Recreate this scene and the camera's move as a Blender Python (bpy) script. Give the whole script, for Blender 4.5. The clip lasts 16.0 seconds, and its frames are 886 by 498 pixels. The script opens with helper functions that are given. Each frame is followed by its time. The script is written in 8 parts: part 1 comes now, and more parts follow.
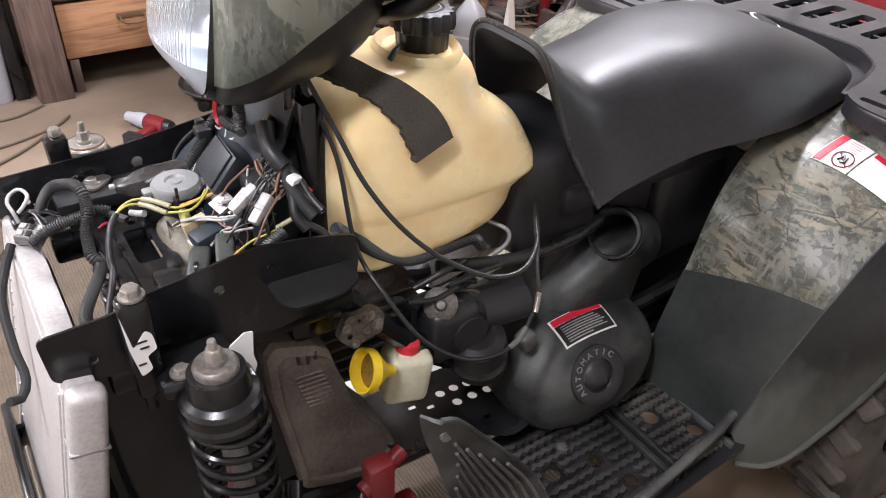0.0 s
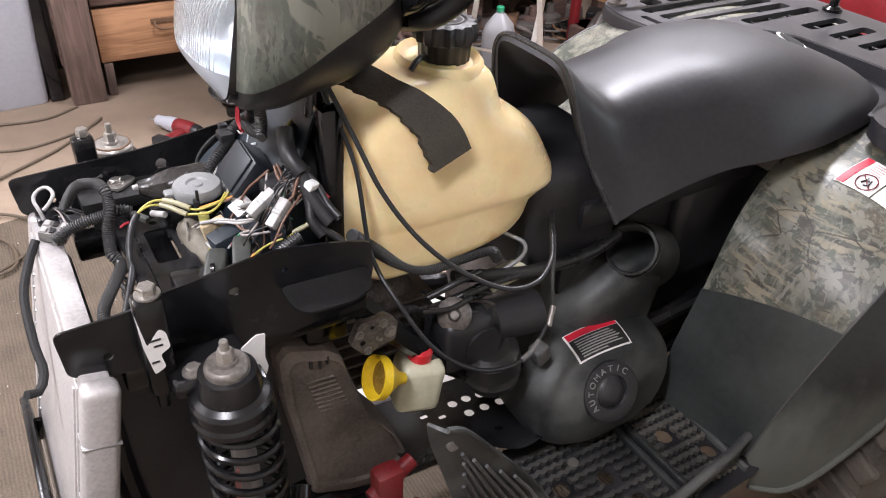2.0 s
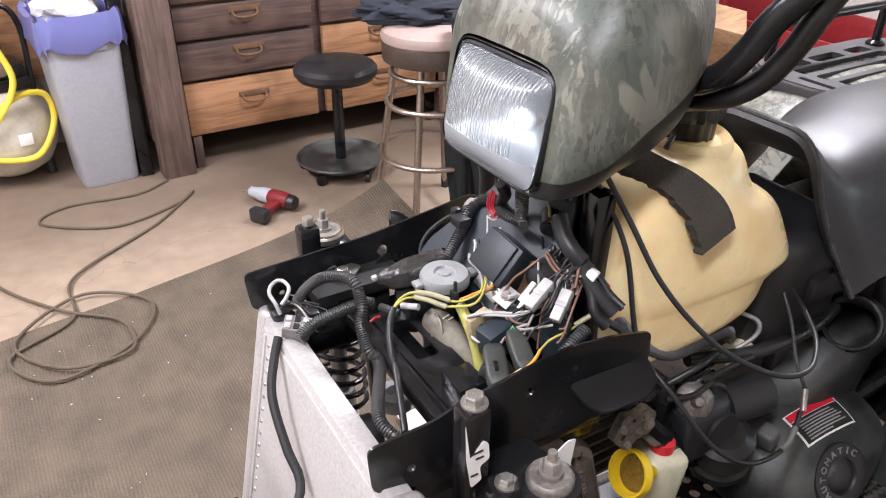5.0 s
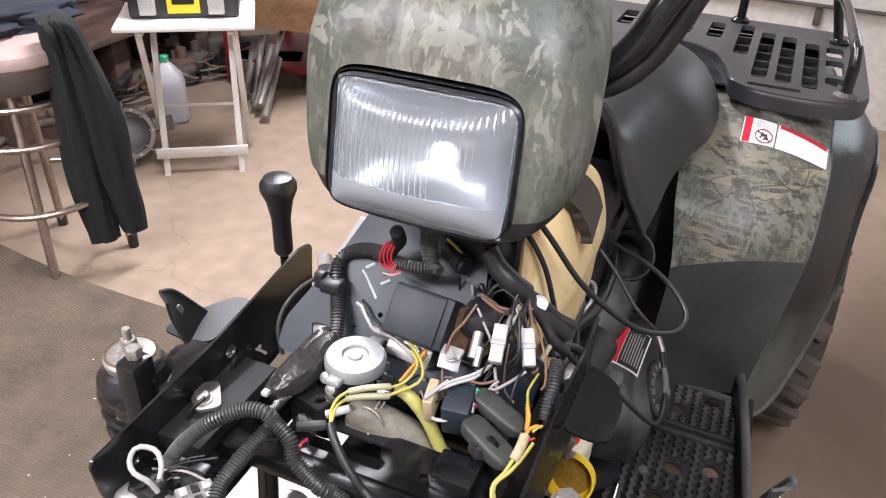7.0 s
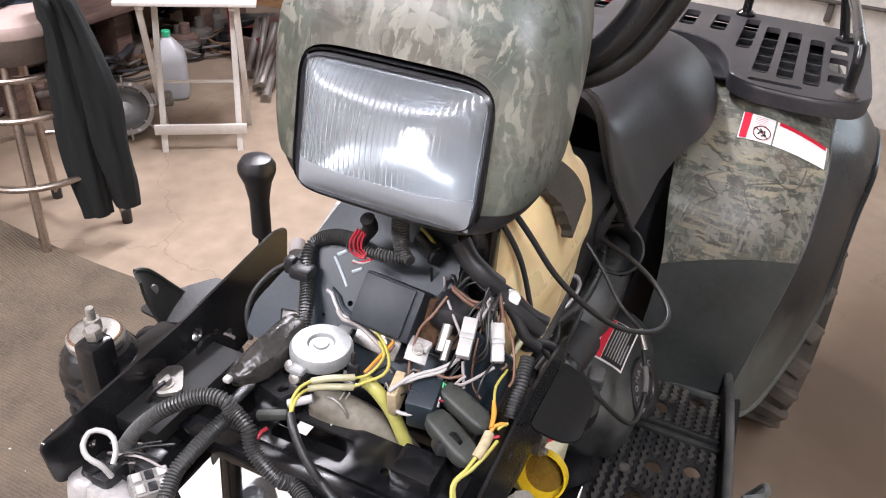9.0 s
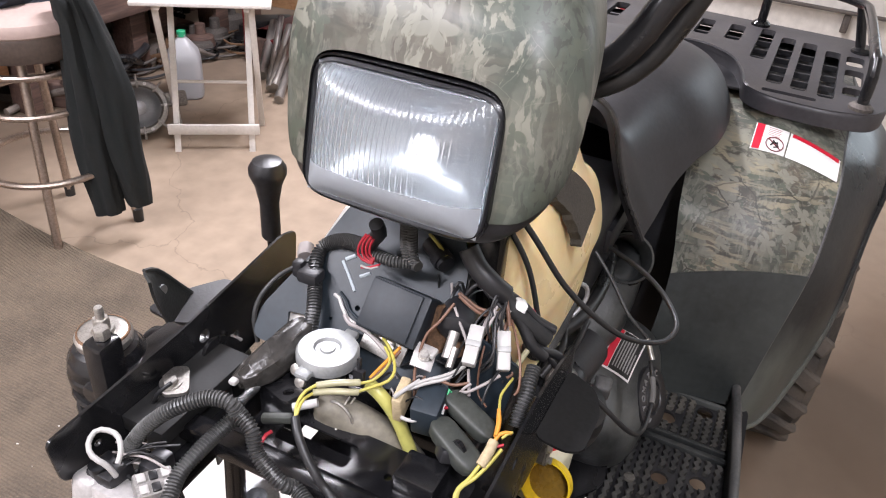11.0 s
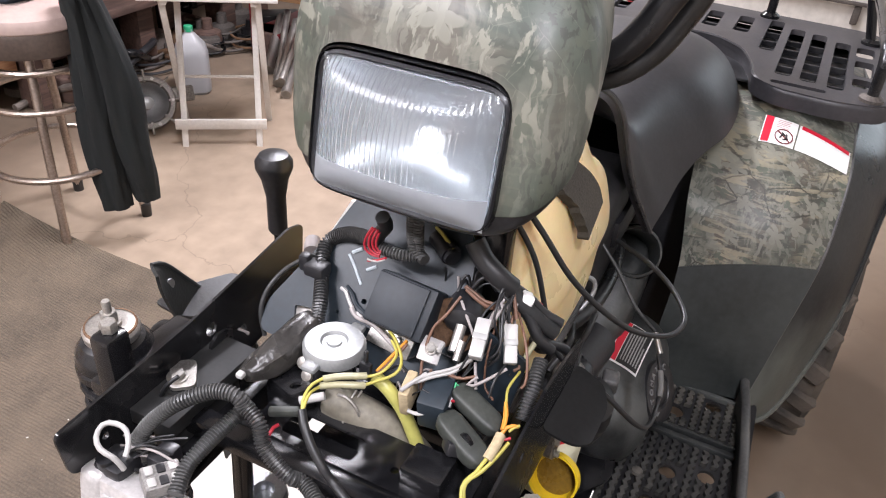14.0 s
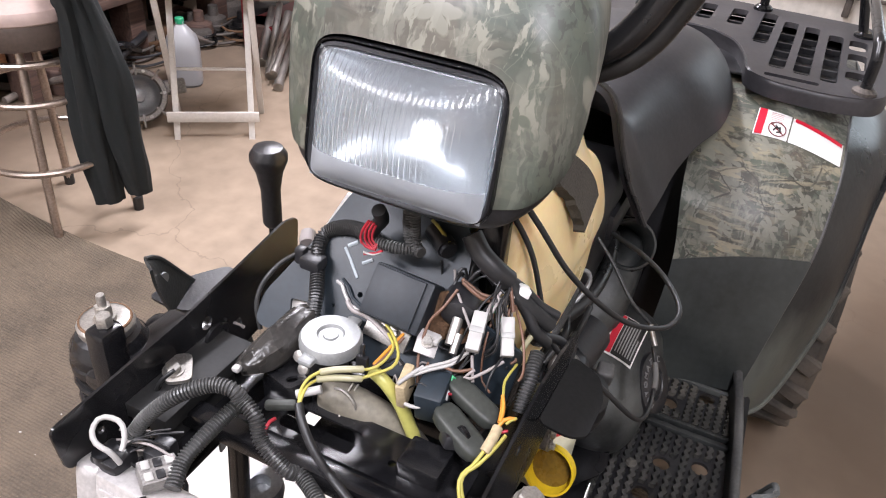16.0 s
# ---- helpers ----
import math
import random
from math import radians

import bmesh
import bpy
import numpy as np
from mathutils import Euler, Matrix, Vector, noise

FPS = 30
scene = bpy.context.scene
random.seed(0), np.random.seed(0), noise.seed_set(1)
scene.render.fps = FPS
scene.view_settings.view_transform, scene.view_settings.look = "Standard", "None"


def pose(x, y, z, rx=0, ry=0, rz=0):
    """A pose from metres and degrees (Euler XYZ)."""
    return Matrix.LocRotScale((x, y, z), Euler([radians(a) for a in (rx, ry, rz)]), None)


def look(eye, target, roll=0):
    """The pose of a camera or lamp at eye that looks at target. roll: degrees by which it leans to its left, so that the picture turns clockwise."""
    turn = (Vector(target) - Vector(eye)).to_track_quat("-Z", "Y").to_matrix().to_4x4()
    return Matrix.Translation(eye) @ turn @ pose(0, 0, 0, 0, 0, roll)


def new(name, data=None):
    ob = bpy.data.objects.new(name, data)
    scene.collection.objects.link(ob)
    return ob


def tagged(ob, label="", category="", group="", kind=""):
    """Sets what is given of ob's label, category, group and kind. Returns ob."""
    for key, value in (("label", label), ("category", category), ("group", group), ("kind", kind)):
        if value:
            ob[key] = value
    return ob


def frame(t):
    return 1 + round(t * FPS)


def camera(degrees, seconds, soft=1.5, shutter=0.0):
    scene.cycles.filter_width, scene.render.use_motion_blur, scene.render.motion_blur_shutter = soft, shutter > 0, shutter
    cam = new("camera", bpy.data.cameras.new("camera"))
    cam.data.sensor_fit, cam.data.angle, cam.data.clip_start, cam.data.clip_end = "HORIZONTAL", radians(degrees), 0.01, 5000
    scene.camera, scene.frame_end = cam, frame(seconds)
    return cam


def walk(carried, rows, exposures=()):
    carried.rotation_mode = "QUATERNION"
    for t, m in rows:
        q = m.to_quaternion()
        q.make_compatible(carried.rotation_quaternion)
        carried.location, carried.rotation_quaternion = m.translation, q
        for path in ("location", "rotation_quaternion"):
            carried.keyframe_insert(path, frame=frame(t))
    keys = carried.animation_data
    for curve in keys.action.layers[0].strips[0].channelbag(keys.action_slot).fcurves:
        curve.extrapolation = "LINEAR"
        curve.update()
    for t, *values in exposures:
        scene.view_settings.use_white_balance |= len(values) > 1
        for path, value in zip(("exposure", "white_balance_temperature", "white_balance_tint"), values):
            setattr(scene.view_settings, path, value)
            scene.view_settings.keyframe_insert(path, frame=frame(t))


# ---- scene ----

cam = camera(59.9, 16.0, soft=1.1)
PATH = [
    (0, (-0.137, -0.855, 1.37), (0.799, 0.48, 0.211), 2.6),
    (0.5, (-0.133, -0.864, 1.373), (0.797, 0.504, 0.249), 2.6),
    (1, (-0.131, -0.865, 1.368), (0.778, 0.501, 0.225), 3.1),
    (1.5, (-0.128, -0.869, 1.371), (0.787, 0.493, 0.227), 3.6),
    (2, (-0.13, -0.866, 1.371), (0.762, 0.518, 0.235), 3.2),
    (2.5, (-0.129, -0.864, 1.37), (0.763, 0.525, 0.242), 3.5),
    (3, (-0.138, -0.859, 1.37), (0.742, 0.544, 0.249), 3.8),
    (3.5, (-0.177, -0.821, 1.37), (0.638, 0.674, 0.321), 2.9),
    (3.7, (-0.196, -0.838, 1.381), (0.543, 0.723, 0.373), 1.8),
    (5.8, (-0.401, -0.456, 1.366), (0.824, 0.725, 0.316), 0.1),
    (6, (-0.401, -0.405, 1.369), (0.931, 0.635, 0.299), 0.4),
    (6.5, (-0.451, -0.294, 1.371), (1.052, 0.463, 0.29), 0.7),
    (7, (-0.456, -0.272, 1.368), (1.107, 0.369, 0.297), 2.5),
    (7.5, (-0.438, -0.288, 1.364), (1.102, 0.376, 0.275), 4.1),
    (8, (-0.432, -0.289, 1.36), (1.107, 0.378, 0.271), 4.6),
    (8.5, (-0.429, -0.29, 1.362), (1.115, 0.371, 0.275), 4.4),
    (9, (-0.424, -0.294, 1.362), (1.115, 0.349, 0.259), 4.3),
    (9.2, (-0.426, -0.285, 1.355), (1.122, 0.355, 0.263), 4.6),
    (11.3, (-0.42, -0.295, 1.365), (1.11, 0.375, 0.267), 5.0),
    (11.5, (-0.419, -0.295, 1.364), (1.111, 0.373, 0.264), 5.1),
    (12, (-0.418, -0.294, 1.364), (1.106, 0.38, 0.258), 4.6),
    (12.5, (-0.417, -0.295, 1.364), (1.105, 0.391, 0.263), 4.1),
    (13, (-0.42, -0.296, 1.364), (1.102, 0.388, 0.262), 4.2),
    (13.5, (-0.422, -0.297, 1.364), (1.101, 0.377, 0.255), 4.3),
    (14, (-0.42, -0.295, 1.362), (1.097, 0.387, 0.252), 4.5),
    (14.5, (-0.42, -0.292, 1.362), (1.102, 0.376, 0.249), 4.8),
    (15, (-0.42, -0.292, 1.361), (1.107, 0.369, 0.251), 4.9),
    (15.5, (-0.421, -0.292, 1.361), (1.1, 0.364, 0.24), 5.1),
    (16, (-0.421, -0.291, 1.361), (1.097, 0.368, 0.237), 4.8),
]
walk(cam, [(t, look(eye, target, roll)) for t, eye, target, roll in PATH])


# ---- light ----
world = bpy.data.worlds.new("world")
scene.world = world
world.use_nodes = True
world.node_tree.nodes["Background"].inputs["Color"].default_value = (0.9, 0.93, 1.0, 1)
world.node_tree.nodes["Background"].inputs["Strength"].default_value = 0.02
scene.view_settings.exposure = 0.0


def tube_light(x, y, z, length, watts, turn=0):
    """A ceiling strip light: the lamp that shines down out of its housing."""
    data = bpy.data.lights.new("strip_lamp", "AREA")
    data.shape, data.size, data.size_y, data.energy = "RECTANGLE", length, 0.12, watts
    data.color = (0.995, 0.972, 1.07)
    ob = new("strip_lamp", data)
    ob.matrix_basis = pose(x, y, z, 0, 0, turn)
    return ob


tube_light(-0.80, -0.75, 2.40, 1.2, 50, 20)
tube_light(-1.2, 1.2, 2.40, 1.2, 108, 80)
tube_light(1.8, 0.9, 2.40, 1.2, 97, 0)

# cool lamp added for the sheen on the seat side; its window is unseen
side_light = bpy.data.lights.new("unseen_window_light", "AREA")
side_light.shape, side_light.size, side_light.size_y, side_light.energy = "RECTANGLE", 0.78, 1.2, 14
side_light.color = (0.80, 0.90, 1.0)
new("unseen_window_light", side_light).matrix_basis = pose(3.38, -1.55, 1.5, 0, 90, 0)

# ---- materials ----
def material(name, color, rough=0.5, metal=0.0, scale=40.0, vary=0.25, bump=0.0, dust=0.0, dust_color=(0.35, 0.31, 0.26), coat=0.0, object_space=True):
    """A surface with grain at two scales, fine relief and, if asked for, settled dust."""
    m = bpy.data.materials.new(name)
    m.use_nodes = True
    t = m.node_tree
    n, l = t.nodes, t.links
    b = n["Principled BSDF"]
    b.inputs["Metallic"].default_value = metal
    b.inputs["Coat Weight"].default_value = coat
    co = n.new("ShaderNodeTexCoord")
    fine, large = n.new("ShaderNodeTexNoise"), n.new("ShaderNodeTexNoise")
    fine.inputs["Scale"].default_value, fine.inputs["Detail"].default_value = scale * 8, 4
    large.inputs["Scale"].default_value, large.inputs["Detail"].default_value = scale * 0.35, 6
    for k in (fine, large):
        l.new(co.outputs["Object"], k.inputs["Vector"])
    add = n.new("ShaderNodeMath")
    add.operation = "ADD"
    l.new(fine.outputs["Fac"], add.inputs[0])
    l.new(large.outputs["Fac"], add.inputs[1])
    ramp = n.new("ShaderNodeMapRange")
    ramp.inputs["From Min"].default_value, ramp.inputs["From Max"].default_value = 0.7, 1.3
    ramp.inputs["To Min"].default_value, ramp.inputs["To Max"].default_value = 1 - vary, 1 + vary
    l.new(add.outputs[0], ramp.inputs["Value"])
    mul = n.new("ShaderNodeVectorMath")
    mul.operation = "SCALE"
    mul.inputs[0].default_value = color
    l.new(ramp.outputs["Result"], mul.inputs["Scale"])
    out = mul.outputs["Vector"]
    if dust:
        cover = n.new("ShaderNodeMapRange")
        cover.inputs["From Min"].default_value, cover.inputs["From Max"].default_value = 0.42, 0.72
        cover.inputs["To Max"].default_value = dust
        l.new(large.outputs["Fac"], cover.inputs["Value"])
        mix = n.new("ShaderNodeMix")
        mix.data_type = "RGBA"
        l.new(cover.outputs["Result"], mix.inputs["Factor"])
        l.new(out, mix.inputs["A"])
        mix.inputs["B"].default_value = (*dust_color, 1)
        out = mix.outputs["Result"]
    l.new(out, b.inputs["Base Color"])
    rr = n.new("ShaderNodeMapRange")
    rr.inputs["From Min"].default_value, rr.inputs["From Max"].default_value = 0.3, 0.7
    rr.inputs["To Min"].default_value, rr.inputs["To Max"].default_value = max(0.03, rough - 0.1), min(1.0, rough + 0.12)
    l.new(large.outputs["Fac"], rr.inputs["Value"])
    l.new(rr.outputs["Result"], b.inputs["Roughness"])
    if bump:
        bp = n.new("ShaderNodeBump")
        bp.inputs["Strength"].default_value, bp.inputs["Distance"].default_value = bump, 0.002
        l.new(fine.outputs["Fac"], bp.inputs["Height"])
        l.new(bp.outputs["Normal"], b.inputs["Normal"])
    return m


def camo_material(name, straw_share=1.0, tone=1.0, leaf_share=0.22, calm=0.45, oak_share=0.2, bark=0.0):
    """Printed woodland camouflage: long bark smears, straw, leaves and twigs over olive grey."""
    m = bpy.data.materials.new(name)
    m.use_nodes = True
    t = m.node_tree
    n, l = t.nodes, t.links
    b = n["Principled BSDF"]
    co = n.new("ShaderNodeTexCoord")
    warp = n.new("ShaderNodeTexNoise")
    warp.inputs["Scale"].default_value, warp.inputs["Detail"].default_value = 22, 4
    l.new(co.outputs["Object"], warp.inputs["Vector"])
    shift = n.new("ShaderNodeVectorMath")
    shift.operation = "MULTIPLY_ADD"
    shift.inputs[1].default_value = (0.03, 0.03, 0.03)
    l.new(warp.outputs["Color"], shift.inputs[0])
    l.new(co.outputs["Object"], shift.inputs[2])
    bend = n.new("ShaderNodeVectorMath")
    bend.operation = "MULTIPLY_ADD"
    bend.inputs[1].default_value = (0.016, 0.016, 0.016)
    l.new(warp.outputs["Color"], bend.inputs[0])
    l.new(co.outputs["Object"], bend.inputs[2])
    # the print as a flat sheet wrapped over the bodywork
    sep = n.new("ShaderNodeSeparateXYZ")
    l.new(bend.outputs["Vector"], sep.inputs[0])
    flat = n.new("ShaderNodeCombineXYZ")
    for k, (src, by) in enumerate((("Y", -0.9), ("Z", 0.75))):
        ma = n.new("ShaderNodeMath")
        ma.operation = "MULTIPLY_ADD"
        l.new(sep.outputs["X"], ma.inputs[0])
        ma.inputs[1].default_value = by
        l.new(sep.outputs[src], ma.inputs[2])
        l.new(ma.outputs[0], flat.inputs[k])

    def blot(scale, stretch, low, high, detail=3.0, offset=(0, 0, 0), source=shift):
        mp = n.new("ShaderNodeMapping")
        mp.inputs["Scale"].default_value = stretch
        mp.inputs["Location"].default_value = offset
        l.new(source.outputs["Vector"], mp.inputs["Vector"])
        k = n.new("ShaderNodeTexNoise")
        k.inputs["Scale"].default_value, k.inputs["Detail"].default_value = scale, detail
        l.new(mp.outputs["Vector"], k.inputs["Vector"])
        r = n.new("ShaderNodeMapRange")
        r.inputs["From Min"].default_value, r.inputs["From Max"].default_value = low, high
        l.new(k.outputs["Fac"], r.inputs["Value"])
        return r.outputs["Result"]

    def times(a, c):
        k = n.new("ShaderNodeMath")
        k.operation = "MULTIPLY"
        l.new(a, k.inputs[0])
        if isinstance(c, float):
            k.inputs[1].default_value = c
        else:
            l.new(c, k.inputs[1])
        return k.outputs[0]

    def layer(under, fac, color):
        mix = n.new("ShaderNodeMix")
        mix.data_type = "RGBA"
        l.new(fac, mix.inputs["Factor"])
        if isinstance(under, tuple):
            mix.inputs["A"].default_value = under
        else:
            l.new(under, mix.inputs["A"])
        mix.inputs["B"].default_value = (*[k * tone for k in color[:3]], 1)
        return mix.outputs["Result"]

    def leaves(scale, size, lobes, share, color, under):
        """Scattered five-lobed leaves of the print."""
        v = n.new("ShaderNodeTexVoronoi")
        v.voronoi_dimensions = "2D"
        v.inputs["Scale"].default_value = scale
        l.new(flat.outputs[0], v.inputs["Vector"])
        sc = n.new("ShaderNodeVectorMath")
        sc.operation = "SUBTRACT"
        l.new(flat.outputs[0], sc.inputs[0])
        l.new(v.outputs["Position"], sc.inputs[1])
        xy = n.new("ShaderNodeSeparateXYZ")
        l.new(sc.outputs["Vector"], xy.inputs[0])
        an = n.new("ShaderNodeMath")
        an.operation = "ARCTAN2"
        l.new(xy.outputs["X"], an.inputs[0])
        l.new(xy.outputs["Y"], an.inputs[1])
        ph = n.new("ShaderNodeMath")
        ph.operation = "MULTIPLY_ADD"
        l.new(an.outputs[0], ph.inputs[0])
        ph.inputs[1].default_value = lobes / 2
        cs = n.new("ShaderNodeSeparateColor")
        l.new(v.outputs["Color"], cs.inputs["Color"])
        l.new(times(cs.outputs["Green"], 6.0), ph.inputs[2])
        co2 = n.new("ShaderNodeMath")
        co2.operation = "COSINE"
        l.new(ph.outputs[0], co2.inputs[0])
        ab = n.new("ShaderNodeMath")
        ab.operation = "ABSOLUTE"
        l.new(co2.outputs[0], ab.inputs[0])
        rad = n.new("ShaderNodeMapRange")
        rad.inputs["To Min"].default_value, rad.inputs["To Max"].default_value = size * 0.35, size
        l.new(ab.outputs[0], rad.inputs["Value"])
        df = n.new("ShaderNodeMath")
        df.operation = "SUBTRACT"
        l.new(rad.outputs["Result"], df.inputs[0])
        l.new(v.outputs["Distance"], df.inputs[1])
        soft = n.new("ShaderNodeMapRange")
        soft.inputs["From Max"].default_value = 0.06
        soft.inputs["To Max"].default_value = 0.85
        l.new(df.outputs[0], soft.inputs["Value"])
        pick = n.new("ShaderNodeMath")
        pick.operation = "GREATER_THAN"
        pick.inputs[1].default_value = 1 - share
        l.new(cs.outputs["Red"], pick.inputs[0])
        return layer(under, times(soft.outputs["Result"], pick.outputs[0]), color)

    tall, wide = (1.35, 1.35, 0.26), (1.0, 0.40, 1.0)
    c = layer((0.080, 0.082, 0.064, 1), blot(10, tall, 0.42, 0.56, 8), (0.046, 0.050, 0.040, 1))
    c = layer(c, blot(19, tall, 0.47, 0.57, 9, (3, 1, 2)), (0.118, 0.118, 0.096, 1))
    c = layer(c, times(blot(15, tall, 0.54, 0.59, 9, (7, 5, 1)), 0.8), (0.058, 0.088, 0.066, 1))
    c = layer(c, times(blot(27, tall, 0.50, 0.58, 9, (2, 8, 4)), 0.9), (0.024, 0.025, 0.021, 1))
    c = layer(c, times(blot(13, (1, 1, 0.6), 0.57, 0.63, 8, (5, 3, 9)), 0.75), (0.105, 0.072, 0.053, 1))
    c = layer(c, blot(40, tall, 0.52, 0.60, 8, (9, 2, 6)), (0.205, 0.205, 0.172, 1))
    c = layer(c, times(blot(60, (1.7, 1.7, 0.16), 0.57, 0.60, 5, (1, 9, 5)), 0.9), (0.26, 0.26, 0.22, 1))
    quiet = n.new("ShaderNodeValue")
    quiet.outputs[0].default_value = calm
    c = layer(c, quiet.outputs[0], (0.088, 0.085, 0.064, 1))
    straw = times(blot(105, (0.16, 0.16, 1.5), 0.47, 0.55, 3, (0, 0, 0), bend), blot(7, (1, 1, 1), 0.44, 0.56, 4, (1, 6, 3)))
    c = layer(c, times(straw, straw_share), (0.30, 0.266, 0.186, 1))
    c = layer(c, times(blot(80, (0.18, 0.18, 1.4), 0.55, 0.61, 4, (4, 4, 4), bend), times(blot(7, (1, 1, 1), 0.42, 0.58, 4, (1, 6, 3)), straw_share)), (0.036, 0.033, 0.026, 1))
    c = layer(c, times(blot(52, wide, 0.58, 0.62, 6, (6, 1, 1)), 0.7), (0.19, 0.185, 0.15, 1))
    # crossing twigs
    tw = n.new("ShaderNodeTexVoronoi")
    tw.voronoi_dimensions, tw.feature = "2D", "DISTANCE_TO_EDGE"
    tw.inputs["Scale"].default_value = 13
    l.new(flat.outputs[0], tw.inputs["Vector"])
    thin = n.new("ShaderNodeMapRange")
    thin.inputs["From Min"].default_value, thin.inputs["From Max"].default_value = 0.026, 0.014
    l.new(tw.outputs["Distance"], thin.inputs["Value"])
    c = layer(c, times(thin.outputs["Result"], times(blot(8, (1, 1, 1), 0.46, 0.54, 4, (8, 2, 7)), straw_share)), (0.035, 0.030, 0.023, 1))
    # pale clearings, mossy patches and fine upright strokes of the bark print
    c = layer(c, times(blot(5.5, (1, 1, 0.7), 0.46, 0.66, 5, (2, 4, 6)), 0.75 * bark), (0.226, 0.236, 0.192, 1))
    c = layer(c, times(blot(7.5, (1, 1, 0.8), 0.50, 0.66, 6, (8, 1, 3)), 0.9 * bark), (0.046, 0.066, 0.050, 1))
    c = layer(c, times(blot(9, (1, 1, 0.9), 0.57, 0.66, 6, (3, 9, 5)), 0.45 * bark), (0.100, 0.082, 0.062, 1))
    c = layer(c, times(times(blot(95, (1.5, 1.5, 0.17), 0.52, 0.58, 4, (4, 1, 2)), blot(9, (1, 1, 1), 0.47, 0.56, 4, (6, 6, 1))), 0.9 * bark), (0.245, 0.243, 0.195, 1))
    c = layer(c, times(times(blot(120, (1.5, 1.5, 0.22), 0.53, 0.58, 4, (7, 3, 8)), blot(8, (1, 1, 1), 0.45, 0.58, 4, (1, 2, 9))), 0.85 * bark), (0.030, 0.034, 0.028, 1))
    c = leaves(9.5, 0.47, 5.0, oak_share, (0.250, 0.250, 0.200, 1), c)
    c = leaves(10.5, 0.40, 7.0, oak_share * 0.6, (0.050, 0.060, 0.047, 1), c)
    vein = n.new("ShaderNodeTexVoronoi")
    vein.voronoi_dimensions, vein.feature = "2D", "DISTANCE_TO_EDGE"
    vein.inputs["Scale"].default_value = 24
    l.new(flat.outputs[0], vein.inputs["Vector"])
    fine_vein = n.new("ShaderNodeMapRange")
    fine_vein.inputs["From Min"].default_value, fine_vein.inputs["From Max"].default_value = 0.013, 0.004
    l.new(vein.outputs["Distance"], fine_vein.inputs["Value"])
    c = layer(c, times(times(fine_vein.outputs["Result"], blot(6, (1, 1, 1), 0.50, 0.58, 4, (5, 5, 2))), 0.22 * bark), (0.255, 0.255, 0.205, 1))
    c = leaves(22, 0.52, 5.0, leaf_share, (0.215, 0.213, 0.172, 1), c)
    c = leaves(34, 0.42, 3.0, 0.14, (0.080, 0.094, 0.070, 1), c)
    # dried dust film
    c = layer(c, times(blot(5, (1, 1, 1), 0.40, 0.9, 6), 0.25), (0.26, 0.25, 0.22, 1))
    l.new(c, b.inputs["Base Color"])
    r = n.new("ShaderNodeMapRange")
    r.inputs["To Min"].default_value, r.inputs["To Max"].default_value = 0.34, 0.54
    l.new(blot(9, (1, 1, 1), 0.3, 0.7, 5), r.inputs["Value"])
    l.new(r.outputs["Result"], b.inputs["Roughness"])
    return m


def simple(name, color, rough=0.4, metal=0.0, transmission=0.0, coat=0.0):
    m = bpy.data.materials.new(name)
    m.use_nodes = True
    b = m.node_tree.nodes["Principled BSDF"]
    b.inputs["Base Color"].default_value = (*color, 1)
    b.inputs["Roughness"].default_value, b.inputs["Metallic"].default_value = rough, metal
    b.inputs["Transmission Weight"].default_value, b.inputs["Coat Weight"].default_value = transmission, coat
    return m


def wood_material(name, color, dark, scale=6.0, along="x", rough=0.6):
    """Planed boards: long grain, darker late wood, stains."""
    m = bpy.data.materials.new(name)
    m.use_nodes = True
    t = m.node_tree
    n, l = t.nodes, t.links
    b = n["Principled BSDF"]
    co = n.new("ShaderNodeTexCoord")
    mp = n.new("ShaderNodeMapping")
    s = [scale * 6] * 3
    s["xyz".index(along)] = scale * 0.4
    mp.inputs["Scale"].default_value = s
    l.new(co.outputs["Object"], mp.inputs["Vector"])
    g = n.new("ShaderNodeTexNoise")
    g.inputs["Scale"].default_value, g.inputs["Detail"].default_value, g.inputs["Distortion"].default_value = 1.6, 8, 0.8
    l.new(mp.outputs["Vector"], g.inputs["Vector"])
    st = n.new("ShaderNodeTexNoise")
    st.inputs["Scale"].default_value, st.inputs["Detail"].default_value = 5, 5
    l.new(co.outputs["Object"], st.inputs["Vector"])
    r = n.new("ShaderNodeValToRGB")
    r.color_ramp.elements[0].position, r.color_ramp.elements[0].color = 0.34, (*dark, 1)
    r.color_ramp.elements[1].position, r.color_ramp.elements[1].color = 0.62, (*color, 1)
    l.new(g.outputs["Fac"], r.inputs["Fac"])
    mx = n.new("ShaderNodeMix")
    mx.data_type = "RGBA"
    mr = n.new("ShaderNodeMapRange")
    mr.inputs["From Min"].default_value, mr.inputs["From Max"].default_value, mr.inputs["To Max"].default_value = 0.5, 0.75, 0.7
    l.new(st.outputs["Fac"], mr.inputs["Value"])
    l.new(mr.outputs["Result"], mx.inputs["Factor"])
    l.new(r.outputs["Color"], mx.inputs["A"])
    mx.inputs["B"].default_value = (*[c * 0.45 for c in dark], 1)
    l.new(mx.outputs["Result"], b.inputs["Base Color"])
    b.inputs["Roughness"].default_value = rough
    bp = n.new("ShaderNodeBump")
    bp.inputs["Strength"].default_value, bp.inputs["Distance"].default_value = 0.25, 0.002
    l.new(g.outputs["Fac"], bp.inputs["Height"])
    l.new(bp.outputs["Normal"], b.inputs["Normal"])
    return m


